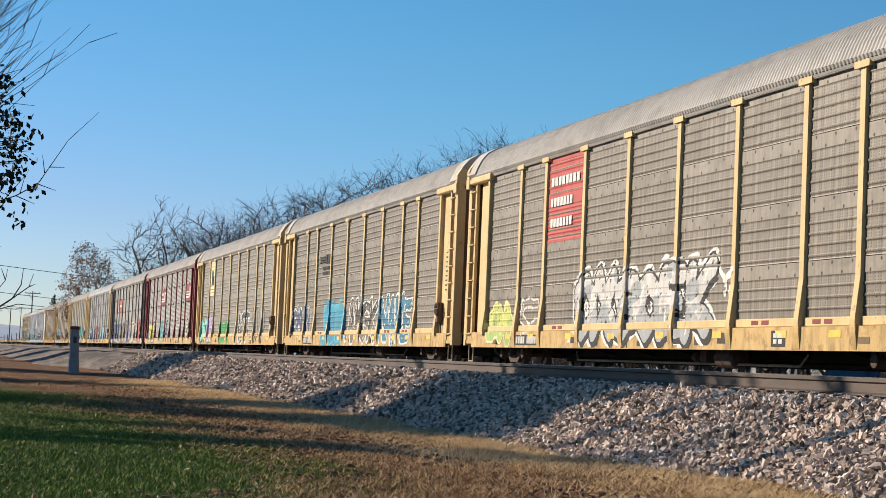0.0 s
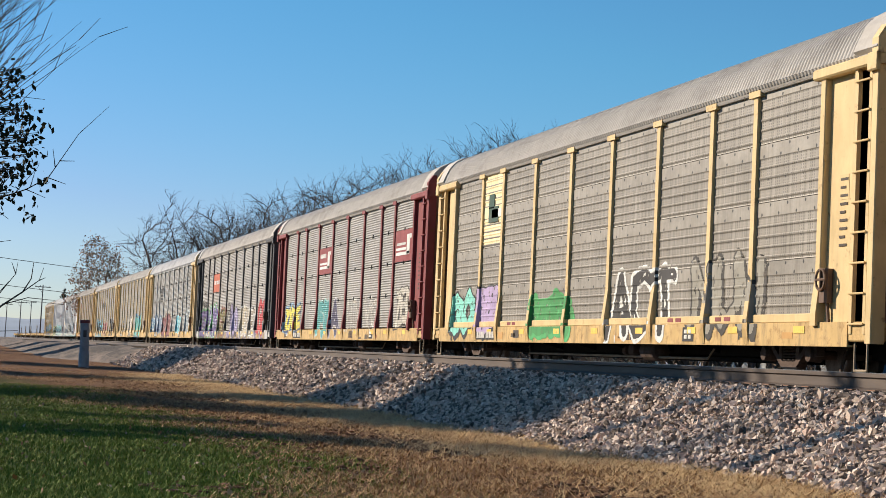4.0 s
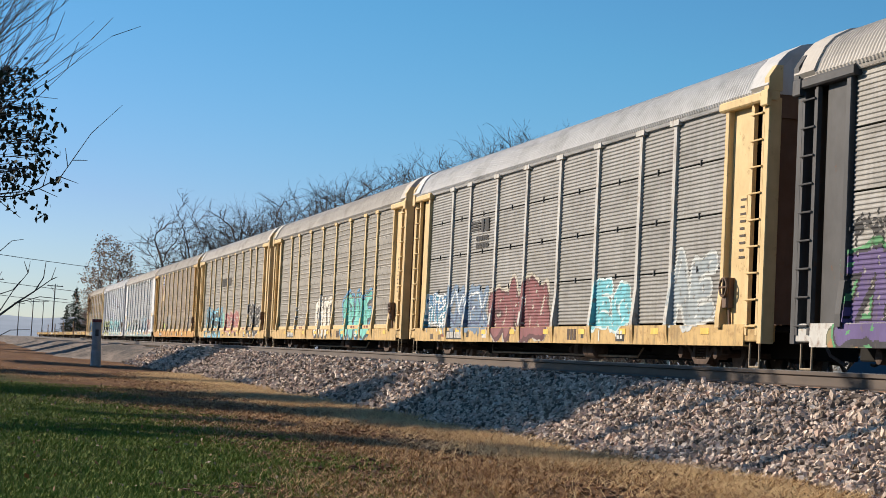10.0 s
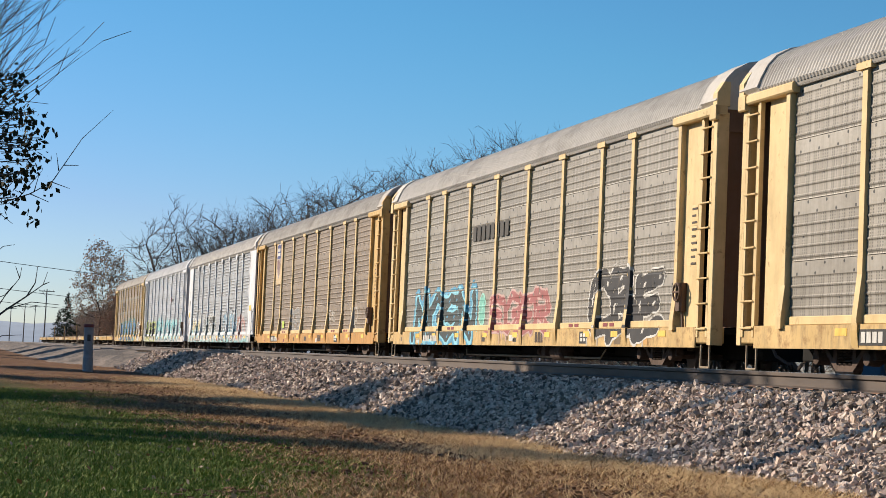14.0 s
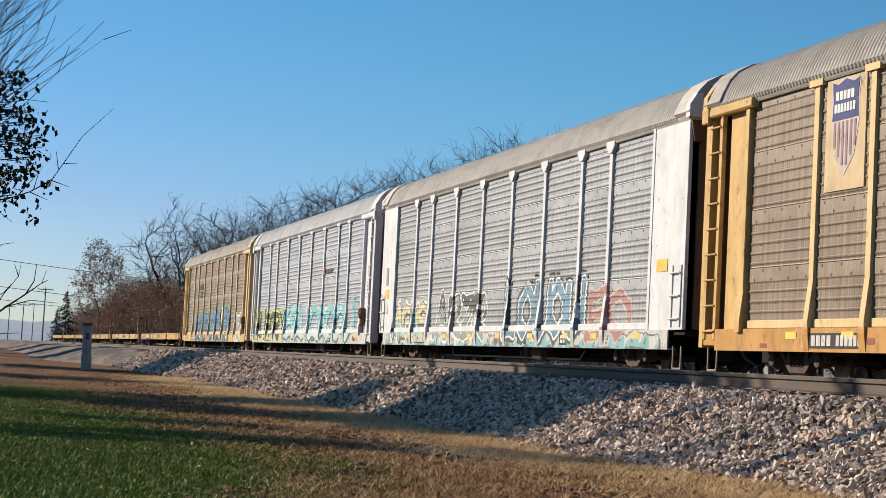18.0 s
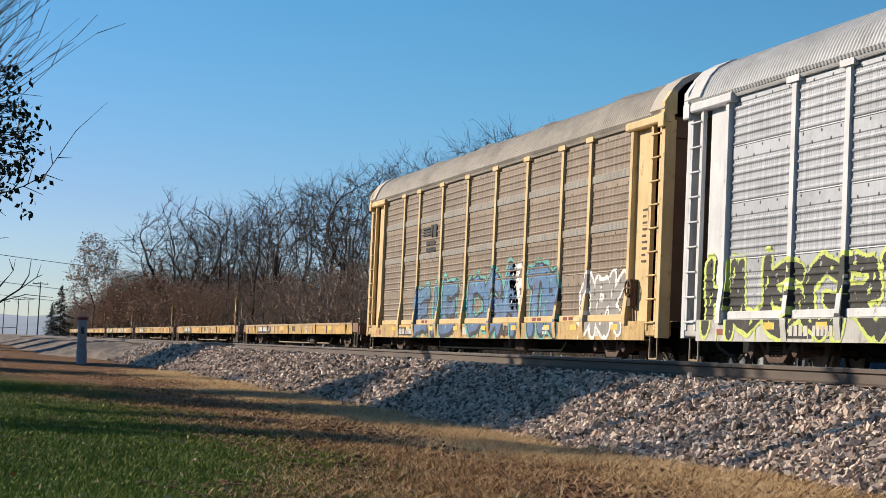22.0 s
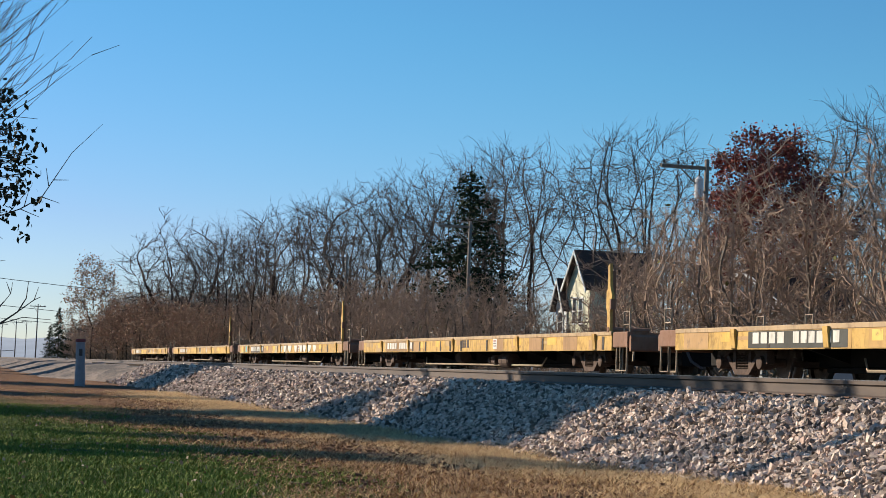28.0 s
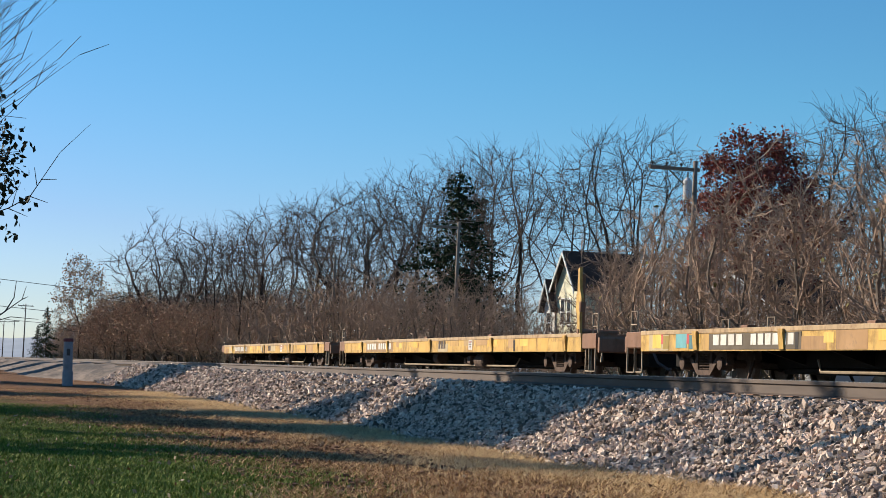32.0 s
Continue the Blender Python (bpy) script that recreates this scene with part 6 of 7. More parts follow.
def make_trees():
    kinds = {"o": tree_meshes(3, "oak", 620, 0.025, 0.60, 0.12), "p": tree_meshes(14, "oak", 560, 0.025, 0.60, 0.12), "e": tree_meshes(5, "vase", 400, 0.016, 0.57, 0.07), "v": tree_meshes(17, "vase", 360, 0.016, 0.58, 0.08),
             "a": tree_meshes(8, "egg", 440, 0.016, 0.55, 0.08), "t": tree_meshes(11, "slim", 340, 0.017, 0.52, 0.07)}
    words = {"o": "broad bare oak with heavy crooked limbs", "p": "bare oak with crooked limbs", "v": "bare forked tree with a wide fan of limbs", "e": "tall bare tree with a fan of fine twigs", "a": "bare tree with thin grey-brown branches", "t": "slim bare tree with upright twigs"}
    # kind, bearing, distance, height
    rows = [("o", 6.6, 190, 16.2), ("a", 5.9, 205, 10.5), ("a", 4.9, 235, 9.0), ("v", 7.7, 188, 15.2), ("a", 8.3, 184, 15.6), ("e", 9.1, 176, 15.4), ("p", 10.0, 168, 15.4), ("v", 10.9, 158, 15.6), ("e", 11.6, 150, 15.6), ("o", 12.4, 148, 16.2),
            ("v", 13.3, 140, 15.6), ("e", 14.0, 138, 16.2), ("v", 14.7, 134, 16.6), ("a", 15.6, 132, 16.8), ("e", 16.3, 126, 16.8), ("v", 17.1, 128, 17.0), ("e", 18.6, 128, 14.6), ("v", 19.8, 110, 15.8), ("e", 20.6, 112, 16.2),
            ("v", 26.4, 88, 14.0), ("t", 27.3, 84, 13.4), ("e", 28.3, 88, 14.4), ("a", 30.0, 88, 13.6), ("o", 32.5, 92, 14), ("e", 35.5, 95, 14.5), ("a", 7.2, 230, 15),
            ("p", 6.2, 215, 12.0), ("e", 7.15, 200, 14.2), ("a", 9.6, 185, 14.4), ("t", 7.9, 170, 13.0), ("p", 5.4, 225, 9.5), ("t", 8.7, 150, 12.0), ("a", 12.9, 125, 11.0), ("t", 11.3, 130, 11.0), ("t", 15.3, 120, 11.5)]
    rng = random.Random(4)
    for k, az, r, h in rows:
        x, y = polar(az, r)
        plant(kinds[k], "bare_tree", words[k] + " behind the brush", "tree", x, y, rng.uniform(0, 6.28), h / 16, "bare trees behind the line", -1.0, rng.uniform(1.0, 1.3) * (1.2 if k in "op" else 1.0))
    sparse = tree_meshes(21, "egg", 300, 0.013, 0.48, 0.12, TAN_LEAF, 3600, 0.24, height=12.5)
    plant(sparse, "sparse_tree", "small tree with a few russet leaves remaining", "tree", *polar(3.95, 225), 0.4, 1.06)
    plant(sparse, "sparse_tree", "distant tree with russet leaves beside the line", "tree", *polar(4.75, 215), 1.9, 0.72)
    for az, r, turn, k in ((5.5, 190, 2.6, 0.62), (4.4, 215, 0.7, 0.55), (5.0, 205, 3.9, 0.66), (5.9, 180, 5.2, 0.60), (6.4, 172, 1.2, 0.52), (6.9, 165, 4.4, 0.50), (7.6, 160, 2.0, 0.48)):
        plant(sparse, "sparse_tree", "small russet-leaved tree at the end of the brush", "tree", *polar(az, r), turn, k, wide=1.25)
    red = red_tree()
    plant(red, "red_tree", "round tree still full of dark red leaves", "tree", *polar(24.35, 84), 0.8, 0.98, wide=1.18)
    # firs
    rng2 = np.random.default_rng(6)

    def fir(h, base):
        pts, segs = [], [((0, 0, -0.3), (0, 0, h), 0.22, 0.02)]
        z = 0.1 * h
        while z < h * 0.985:
            reach = base * (1 - z / h) ** 0.85 * rng2.uniform(0.55, 1.15)
            for _ in range(5):
                a = rng2.uniform(0, 6.283)
                q = np.array([math.cos(a) * reach, math.sin(a) * reach, z - reach * 0.22 + rng2.uniform(-0.1, 0.25)])
                p = np.array([0, 0, z])
                segs.append((tuple(p), tuple(q), 0.035, 0.01))
                m = int(8 + reach * 20)
                t = rng2.uniform(0.15, 1.05, m)[:, None]
                pts.append(p + (q - p) * t + rng2.normal(0, 0.12, (m, 3)) - [0, 0, 0.1])
            z += 0.46
        v, f = tubes(segs, 5)
        lv, lf = flakes(np.concatenate(pts), 0.24, rng2, 0.5)
        return array_mesh("trunk", v, f, [BARK]), array_mesh("crown", lv, lf, [NEEDLE])
    big = fir(15.5, 5.4)
    plant(big, "fir_tree", "tall dark green fir among bare trees", "fir tree", *polar(15.2, 112), 0.0, 0.86, wide=1.3)
    plant(big, "fir_tree", "dark green fir standing close to another", "fir tree", *polar(15.9, 150), 1.0, 1.0)
    plant(big, "fir_tree", "small distant dark fir beside the line", "fir tree", *polar(3.0, 300), 2.0, 0.6)
    plant(big, "fir_tree", "small distant dark fir beside the line", "fir tree", *polar(2.75, 310), 3.0, 0.42)


make_trees()


def shrub_mesh(seed, leaf=None, share=0.0, fine=True):
    """A domed thicket: stems that fan out from the ground and fork into many fine twigs; those far off are simpler."""
    g = random.Random(seed)
    form = lambda x, y, z: math.hypot(math.hypot(x, y) / 2.75, (z - 1.2) / 4.9) < lumpy(seed, x * 2, y * 2, z * 2) and z > 0.5 + 0.35 * math.hypot(x, y)
    cloud = crown_cloud(seed, 430 if fine else 210, form, (3.3, 0.6, 6.4))
    starts = []
    for k in range(8):
        a, u = g.uniform(0, 6.283), g.uniform(0.1, 0.6)
        x, y = math.cos(a), math.sin(a)
        starts += [((x * 0.25, y * 0.25, -0.15), -1), ((x * (0.25 + 0.3 * u), y * (0.25 + 0.3 * u), 0.25), 2 * k)]
    P, par = colonise(seed, starts, cloud, 0.26, 2.2, 0.45 if fine else 0.6, 0.09, up=0.22)
    tip = 0.0105 if fine else 0.022
    stems, twigs, tips = woodwork(P, par, tip, 0.50, seed, 0.36, 2 if fine else 1, 5, 0.28, 0.4)
    k = 6.0 / max(q[2] for q in tips)
    tips = np.array(tips) * k
    stems, twigs = [[(tuple(c * k for c in a), tuple(c * k for c in b), r0, r1) for a, b, r0, r1 in w] for w in (stems, twigs)]
    v, f = tubes(stems, 4)
    base = array_mesh("stem_clump", v, f, [BRUSH])
    v, f = tubes(twigs, 3)
    idx, mats = np.zeros(len(f), int), [BRUSHTIP]
    if leaf:
        g = np.random.default_rng(seed)
        t = tips[g.random(len(tips)) < share]
        lv, lf = flakes(t, 0.13, g, 0.4)
        idx = np.concatenate([idx, np.ones(len(lf), int)])
        f, v = np.concatenate([f, lf + len(v)]), np.concatenate([v, lv])
        mats.append(leaf)
    return base, array_mesh("twig_crown", v, f, mats, idx)


def make_brush():
    kinds = [shrub_mesh(1), shrub_mesh(2), shrub_mesh(3, BROWN_LEAF, 0.06), shrub_mesh(4, OLIVE_LEAF, 0.07), shrub_mesh(5, RED_LEAF, 0.10)]
    plainer = [shrub_mesh(31, None, 0, False), shrub_mesh(32, None, 0, False), shrub_mesh(33, BROWN_LEAF, 0.12, False), shrub_mesh(34, OLIVE_LEAF, 0.1, False), shrub_mesh(35, RED_LEAF, 0.25, False)]
    words = ("leafless brown shrub in a dense thicket", "leafless brown shrub in a dense thicket", "brown shrub with a few russet leaves", "brown shrub with a few olive leaves", "shrub with dull red leaves")
    rng = random.Random(12)
    y = 34.0
    while y < 420:
        for row in range(2 if y < 62 else 3):
            if row == 2 and 62 <= y < 110 and not 0.24 < 31 / y < 0.305:
                continue
            x = 24.0 + (2.8 if y >= 110 else 3.5) * row + rng.uniform(-0.9, 0.9) + max(0, (48 - y) * 0.06)
            k = rng.choice((0, 1, 0, 1, 2, 3)) if y < 150 else rng.choice((0, 1, 2, 4))
            h = (0.92 + 0.08 * row) * rng.uniform(0.82, 1.12) * (1.36 if y < 60 else (1.16 if y < 78 else (1.15 if y < 170 else 1.4))) * (1.0 if row == 2 else (0.42 if 0.318 < x / y < 0.350 else (0.66 if 0.300 < x / y < 0.354 else (0.85 if 0.262 < x / y < 0.354 else 1.0))))
            s = thing("brush_shrub", words[k], "shrub", Matrix.Translation((x, y + rng.uniform(-0.6, 0.6), -1.02)) @ Matrix.Rotation(rng.uniform(0, 6.28), 4, "Z") @ Matrix.Diagonal((h * 1.12, h * 1.12, h, 1)), "brush beside the line")
            tagged(part("stem_clump", (kinds if y < 115 else plainer)[k][0], s), kind="stuff")
            part("twig_crown", (kinds if y < 115 else plainer)[k][1], s)
        y += 3.2 if y < 120 else 4.0


make_brush()


def make_olive_shrubs():
    leafy = shrub_mesh(9, OLIVE_LEAF, 0.5)
    for x, y, h in ((29.0, 76.0, 1.1), (31.5, 80.0, 1.25)):
        s = thing("olive_shrub", "tall shrub with thin yellow-green leaves behind the brush", "shrub", Matrix.Translation((x, y, -1.02)) @ Matrix.Rotation(x, 4, "Z") @ Matrix.Diagonal((h, h, h, 1)))
        tagged(part("stem_clump", leafy[0], s), kind="stuff")
        part("twig_crown", leafy[1], s)


make_olive_shrubs()

POLEM = bark("grey_pole_timber", (0.21, 0.18, 0.15, 1), 0.25)
WIRE = plain("dark_wire", (0.05, 0.05, 0.05, 1), 0.6, 0.2, 0.1)
GLASSY = plain("dark_insulator", (0.06, 0.055, 0.05, 1), 0.3)
TANKM = plain("grey_transformer_paint", (0.55, 0.56, 0.56, 1), 0.5, 0.0, 0.08)


def make_pole(x, y, h, arm=1.9, can=False, one_sided=True):
    p = thing("utility_pole", "weathered timber utility pole with a crossarm" + (" and a grey transformer" if can else ""), "utility pole", pose(x, y, -1.0, 0, 0.6, 0), "utility poles along the line")
    part("pole", Shape().bar((0, 0, 0), (0, 0, h), 0.13, 10, 0.09).mesh("pole", POLEM, smooth=True), p)
    a, b = (-arm, 0.18) if one_sided else (-arm * 0.6, arm * 0.6)
    bar_ = part("crossarm", Shape().box(a, b, -0.06, 0.06, h - 0.42, h - 0.28, 0.015).mesh("crossarm", POLEM), p)
    part("arm_brace", Shape().bar((a * 0.6, -0.05, h - 0.38), (-0.05, -0.08, h - 1.35), 0.03).mesh("arm_brace", POLEM), p)
    for k in range(4):
        u = a + 0.12 + (b - a - 0.3) * k / 3
        part("insulator", shared("insulator", lambda: Shape().lathe([(0, 0.02), (0.05, 0.025), (0.07, 0.06), (0.12, 0.065), (0.17, 0.03)], 2, (0, 0, 0), 8).mesh("insulator", GLASSY)), bar_, "", pose(u, 0, h - 0.28))
    if can:
        t = part("transformer", Shape().lathe([(0, 0.14), (0.03, 0.17), (0.75, 0.17), (0.80, 0.12), (0.88, 0.05)], 2, (-0.32, -0.05, h - 1.55), 14).mesh("transformer", TANKM), p, "light grey transformer can")
        part("bushing", Shape().bar((-0.32, -0.05, h - 0.72), (-0.32, -0.05, h - 0.45), 0.03).mesh("bushing", GLASSY), t)
    return p


POLE_X, POLE_TOP = 28.0, 9.55
POLE_Y = [28.0 * (2.444 + 1.245 * k) for k in range(-1, 9)]
for k, y in enumerate(POLE_Y):
    make_pole(POLE_X, y, POLE_TOP, can=(k == 1))


def make_wire(p, q, sag, r=0.007):
    p, q = Vector(p), Vector(q)
    s = Shape()
    pts = [p.lerp(q, i / 12) - Vector((0, 0, sag * 4 * (i / 12) * (1 - i / 12))) for i in range(13)]
    s.sweep(pts, r, 4)
    tagged(new("overhead_wire", s.mesh("overhead_wire", WIRE)), "thin dark wire sagging between poles", "wire", group="overhead wires")


for a, b in zip(POLE_Y, POLE_Y[1:]):
    for u in (-1.75, -1.1, -0.45):
        make_wire((POLE_X + u, a, POLE_TOP - 1.12), (POLE_X + u, b, POLE_TOP - 1.12), 0.55)
# a taller line that crosses in the distance
for az, r, h in ((2.35, 330, 10.2), (1.75, 420, 9.0), (1.35, 480, 9.5), (0.6, 300, 10), (2.05, 520, 11)):
    make_pole(*polar(az, r), h, 2.2, one_sided=False)
make_wire((-30, 150, 10.2), (*polar(9.0, 260), 8.6), 1.2, 0.03)
make_wire((-30, 170, 8.3), (*polar(9.0, 270), 5.6), 1.2, 0.03)
make_wire((-30, 210, 7.4), (*polar(9.0, 300), 4.4), 1.0, 0.03)

SIDING = Nodes("pale_green_siding")
_c = SIDING.coords((1, 1, 1), False)
_s = SIDING.add("ShaderNodeSeparateXYZ")
SIDING.link(_c, _s.inputs[0])
_l = SIDING.math("FRACT", SIDING.math("DIVIDE", _s.outputs[2], 0.13))
SIDING.bump(_l, 0.08, 0.01)
SIDING_M = SIDING.done(SIDING.mix(SIDING.ramp(SIDING.noise(_c, 2, 4), 0.3, 0.7), (0.56, 0.53, 0.36, 1), (0.68, 0.65, 0.47, 1)), 0.7)
SHINGLE = plain("dark_roof_shingles", (0.075, 0.052, 0.045, 1), 0.9, 0, 0.3, 2, 20)
TRIM = plain("white_trim_paint", (0.75, 0.75, 0.72, 1), 0.6, 0, 0.06)
WHITEWALL = plain("white_house_siding", (0.72, 0.71, 0.68, 1), 0.7, 0, 0.06)
PANE = Nodes("window_glass").done((0.03, 0.035, 0.04, 1), 0.08)


def make_house(name, label, x, y, turn, w, d, eave, peak, wall_mat, win):
    """A gabled house: w across its gable front, which faces local -y."""
    h = thing(name, label, "house", pose(x, y, -0.9, 0, 0, turn))
    part("wall", Shape().extrude([(-w / 2, 0), (w / 2, 0), (w / 2, eave), (0, peak), (-w / 2, eave)], 1, 0, d).mesh("wall", wall_mat), h)
    s = (peak - eave) / (w / 2)
    for sgn in (-1, 1):
        o = 0.22
        pts = [(0, peak + 0.04), (sgn * (w / 2 + o), eave - s * o + 0.04), (sgn * (w / 2 + o), eave - s * o + 0.22), (0, peak + 0.25)]
        part("roof", Shape().extrude(pts, 1, -0.35, d + 0.35).mesh("roof", SHINGLE), h, "dark shingled roof slope")
        pts = [(0, peak - 0.02), (sgn * (w / 2 + o), eave - s * o - 0.10), (sgn * (w / 2 + o), eave - s * o + 0.12), (0, peak + 0.18)]
        part("rake_board", Shape().extrude(pts, 1, -0.42, -0.36).mesh("rake_board", TRIM), h, "white trim board under the roof edge")
    for u, v, ww, hh in win:
        wi = part("window", Shape().box(u - ww / 2 - 0.1, u + ww / 2 + 0.1, -0.05, 0.02, v - 0.1, v + hh + 0.12).mesh("window", TRIM), h)
        part("pane", Shape().box(u - ww / 2, u + ww / 2, -0.07, -0.045, v, v + hh / 2 - 0.03).mesh("pane", PANE), wi)
        part("pane", Shape().box(u - ww / 2, u + ww / 2, -0.07, -0.045, v + hh / 2 + 0.03, v + hh).mesh("pane", PANE), wi)
    return h


make_house("house", "pale green house with a steep gable and dark roof", *polar(18.55, 117), -84, 3.3, 4.5, 6.3, 8.4, SIDING_M, [(-0.45, 4.1, 0.42, 1.5), (0.45, 4.1, 0.42, 1.5), (-0.55, 1.0, 0.6, 1.4), (0.55, 1.0, 0.6, 1.4)])
make_house("house", "narrow white gabled wing beside the green house", *polar(18.05, 119), -84, 1.6, 3.0, 5.2, 6.7, WHITEWALL, [(0, 3.6, 0.6, 1.2)])
make_house("house", "white house half hidden by the brush", *polar(23.6, 80), -60, 5.0, 7.0, 3.6, 5.4, WHITEWALL, [(-1.3, 1.0, 0.8, 1.3), (1.3, 1.0, 0.8, 1.3), (0, 3.3, 0.7, 1.0)])
make_house("house", "white cottage behind leafless brush", *polar(27.4, 74), -60, 5.5, 8.0, 2.6, 4.4, WHITEWALL, [(-1.4, 0.9, 0.9, 1.2), (1.4, 0.9, 0.9, 1.2)])


def make_car(x, y, turn):
    paint_ = Nodes("white_car_paint").done((0.78, 0.78, 0.78, 1), 0.25)
    c = thing("parked_car", "white parked hatchback on the grass behind the line", "car", pose(x, y, -0.98, 0, 0, turn))
    body = [(-2.1, 0.30), (-2.15, 0.62), (-2.0, 0.86), (-1.05, 0.98), (2.0, 0.96), (2.15, 0.75), (2.12, 0.32)]
    part("body", Shape().extrude(body, 0, -0.86, 0.86).mesh("body", paint_), c)
    part("cabin", Shape().extrude([(-1.1, 0.95), (-0.45, 1.46), (1.2, 1.48), (1.95, 0.95)], 0, -0.74, 0.74).mesh("cabin", PANE), c, "dark glass cabin")
    part("car_roof", Shape().extrude([(-0.5, 1.44), (-0.42, 1.50), (1.2, 1.51), (1.28, 1.46)], 0, -0.72, 0.72).mesh("car_roof", paint_), c)
    for sx in (-0.8, 0.8):
        part("headlight", Shape().box(sx - 0.16 if sx < 0 else sx - 0.1, sx + 0.1 if sx < 0 else sx + 0.16, -2.14, -1.9, 0.62, 0.76, 0.03).mesh("headlight", PANE), c)
        for sy in (-1.32, 1.32):
            wl = part("wheel", Shape().lathe([(-0.1, 0.22), (-0.1, 0.31), (0.1, 0.31), (0.1, 0.22)], 0, (0, 0, 0), 20).mesh("wheel", DARK), c, "", pose(sx, sy, 0.31))
            part("hub_cap", Shape().lathe([(-0.11, 0.05), (-0.105, 0.20), (0.105, 0.20), (0.11, 0.05)], 0, (0, 0, 0), 14).mesh("hub_cap", TANKM), wl)


make_car(21.6, 41.5, -62)
# The blue-grey of distance haze is put into the hills' own colour.
HILLM = plain("hazy_far_hills", (0.33, 0.38, 0.44, 1), 1.0, 0, 0.1, 0.01, 0.05)


def make_hills():
    v, f = [], []
    n = 80
    for i in range(n + 1):
        az = radians(-40 + 80 * i / n)
        top = 15 + 10 * noise.noise((i * 0.13, 0.5, 3)) + 3 * noise.noise((i * 0.7, 1.5, 3))
        for r, z in ((1500, -4.0), (1650, max(4.0, top)), (2100, -4.0)):
            v.append((r * math.sin(az), r * math.cos(az), z))
    for i in range(n):
        for k in range(2):
            f.append((3 * i + k, 3 * i + 3 + k, 3 * i + 4 + k, 3 * i + 1 + k))
    tagged(new("backdrop", array_mesh("backdrop", v, f, [HILLM], smooth=True)), "low hazy wooded hills on the horizon", "hills", kind="structure")


make_hills()

# ---- this side of the line ----
POSTM = plain("grey_marker_paint", (0.24, 0.26, 0.28, 1), 0.6, 0, 0.15, 4)
CAPM = plain("dull_red_cap", (0.16, 0.05, 0.05, 1), 0.6, 0, 0.15)


def make_post(x, y, h):
    p = thing("marker_post", "grey round marker post with a dull red cap", "post", pose(x, y, -1.0, 0, -1.2, 0))
    part("shaft", Shape().lathe([(0, 0.19), (0.55, 0.19), (0.62, 0.17), (h - 0.12, 0.165)], 2, (0, 0, 0), 20).mesh("shaft", POSTM, smooth=False), p)
    part("cap", Shape().lathe([(h - 0.12, 0.18), (h - 0.02, 0.18), (h, 0.15)], 2, (0, 0, 0), 20).mesh("cap", CAPM), p, "dull red cap")
    part("label_plate", Shape().box(-0.06, 0.06, -0.185, -0.16, h - 0.62, h - 0.38).mesh("label_plate", DARK), p)


make_post(*polar(3.68, 70), 1.78)


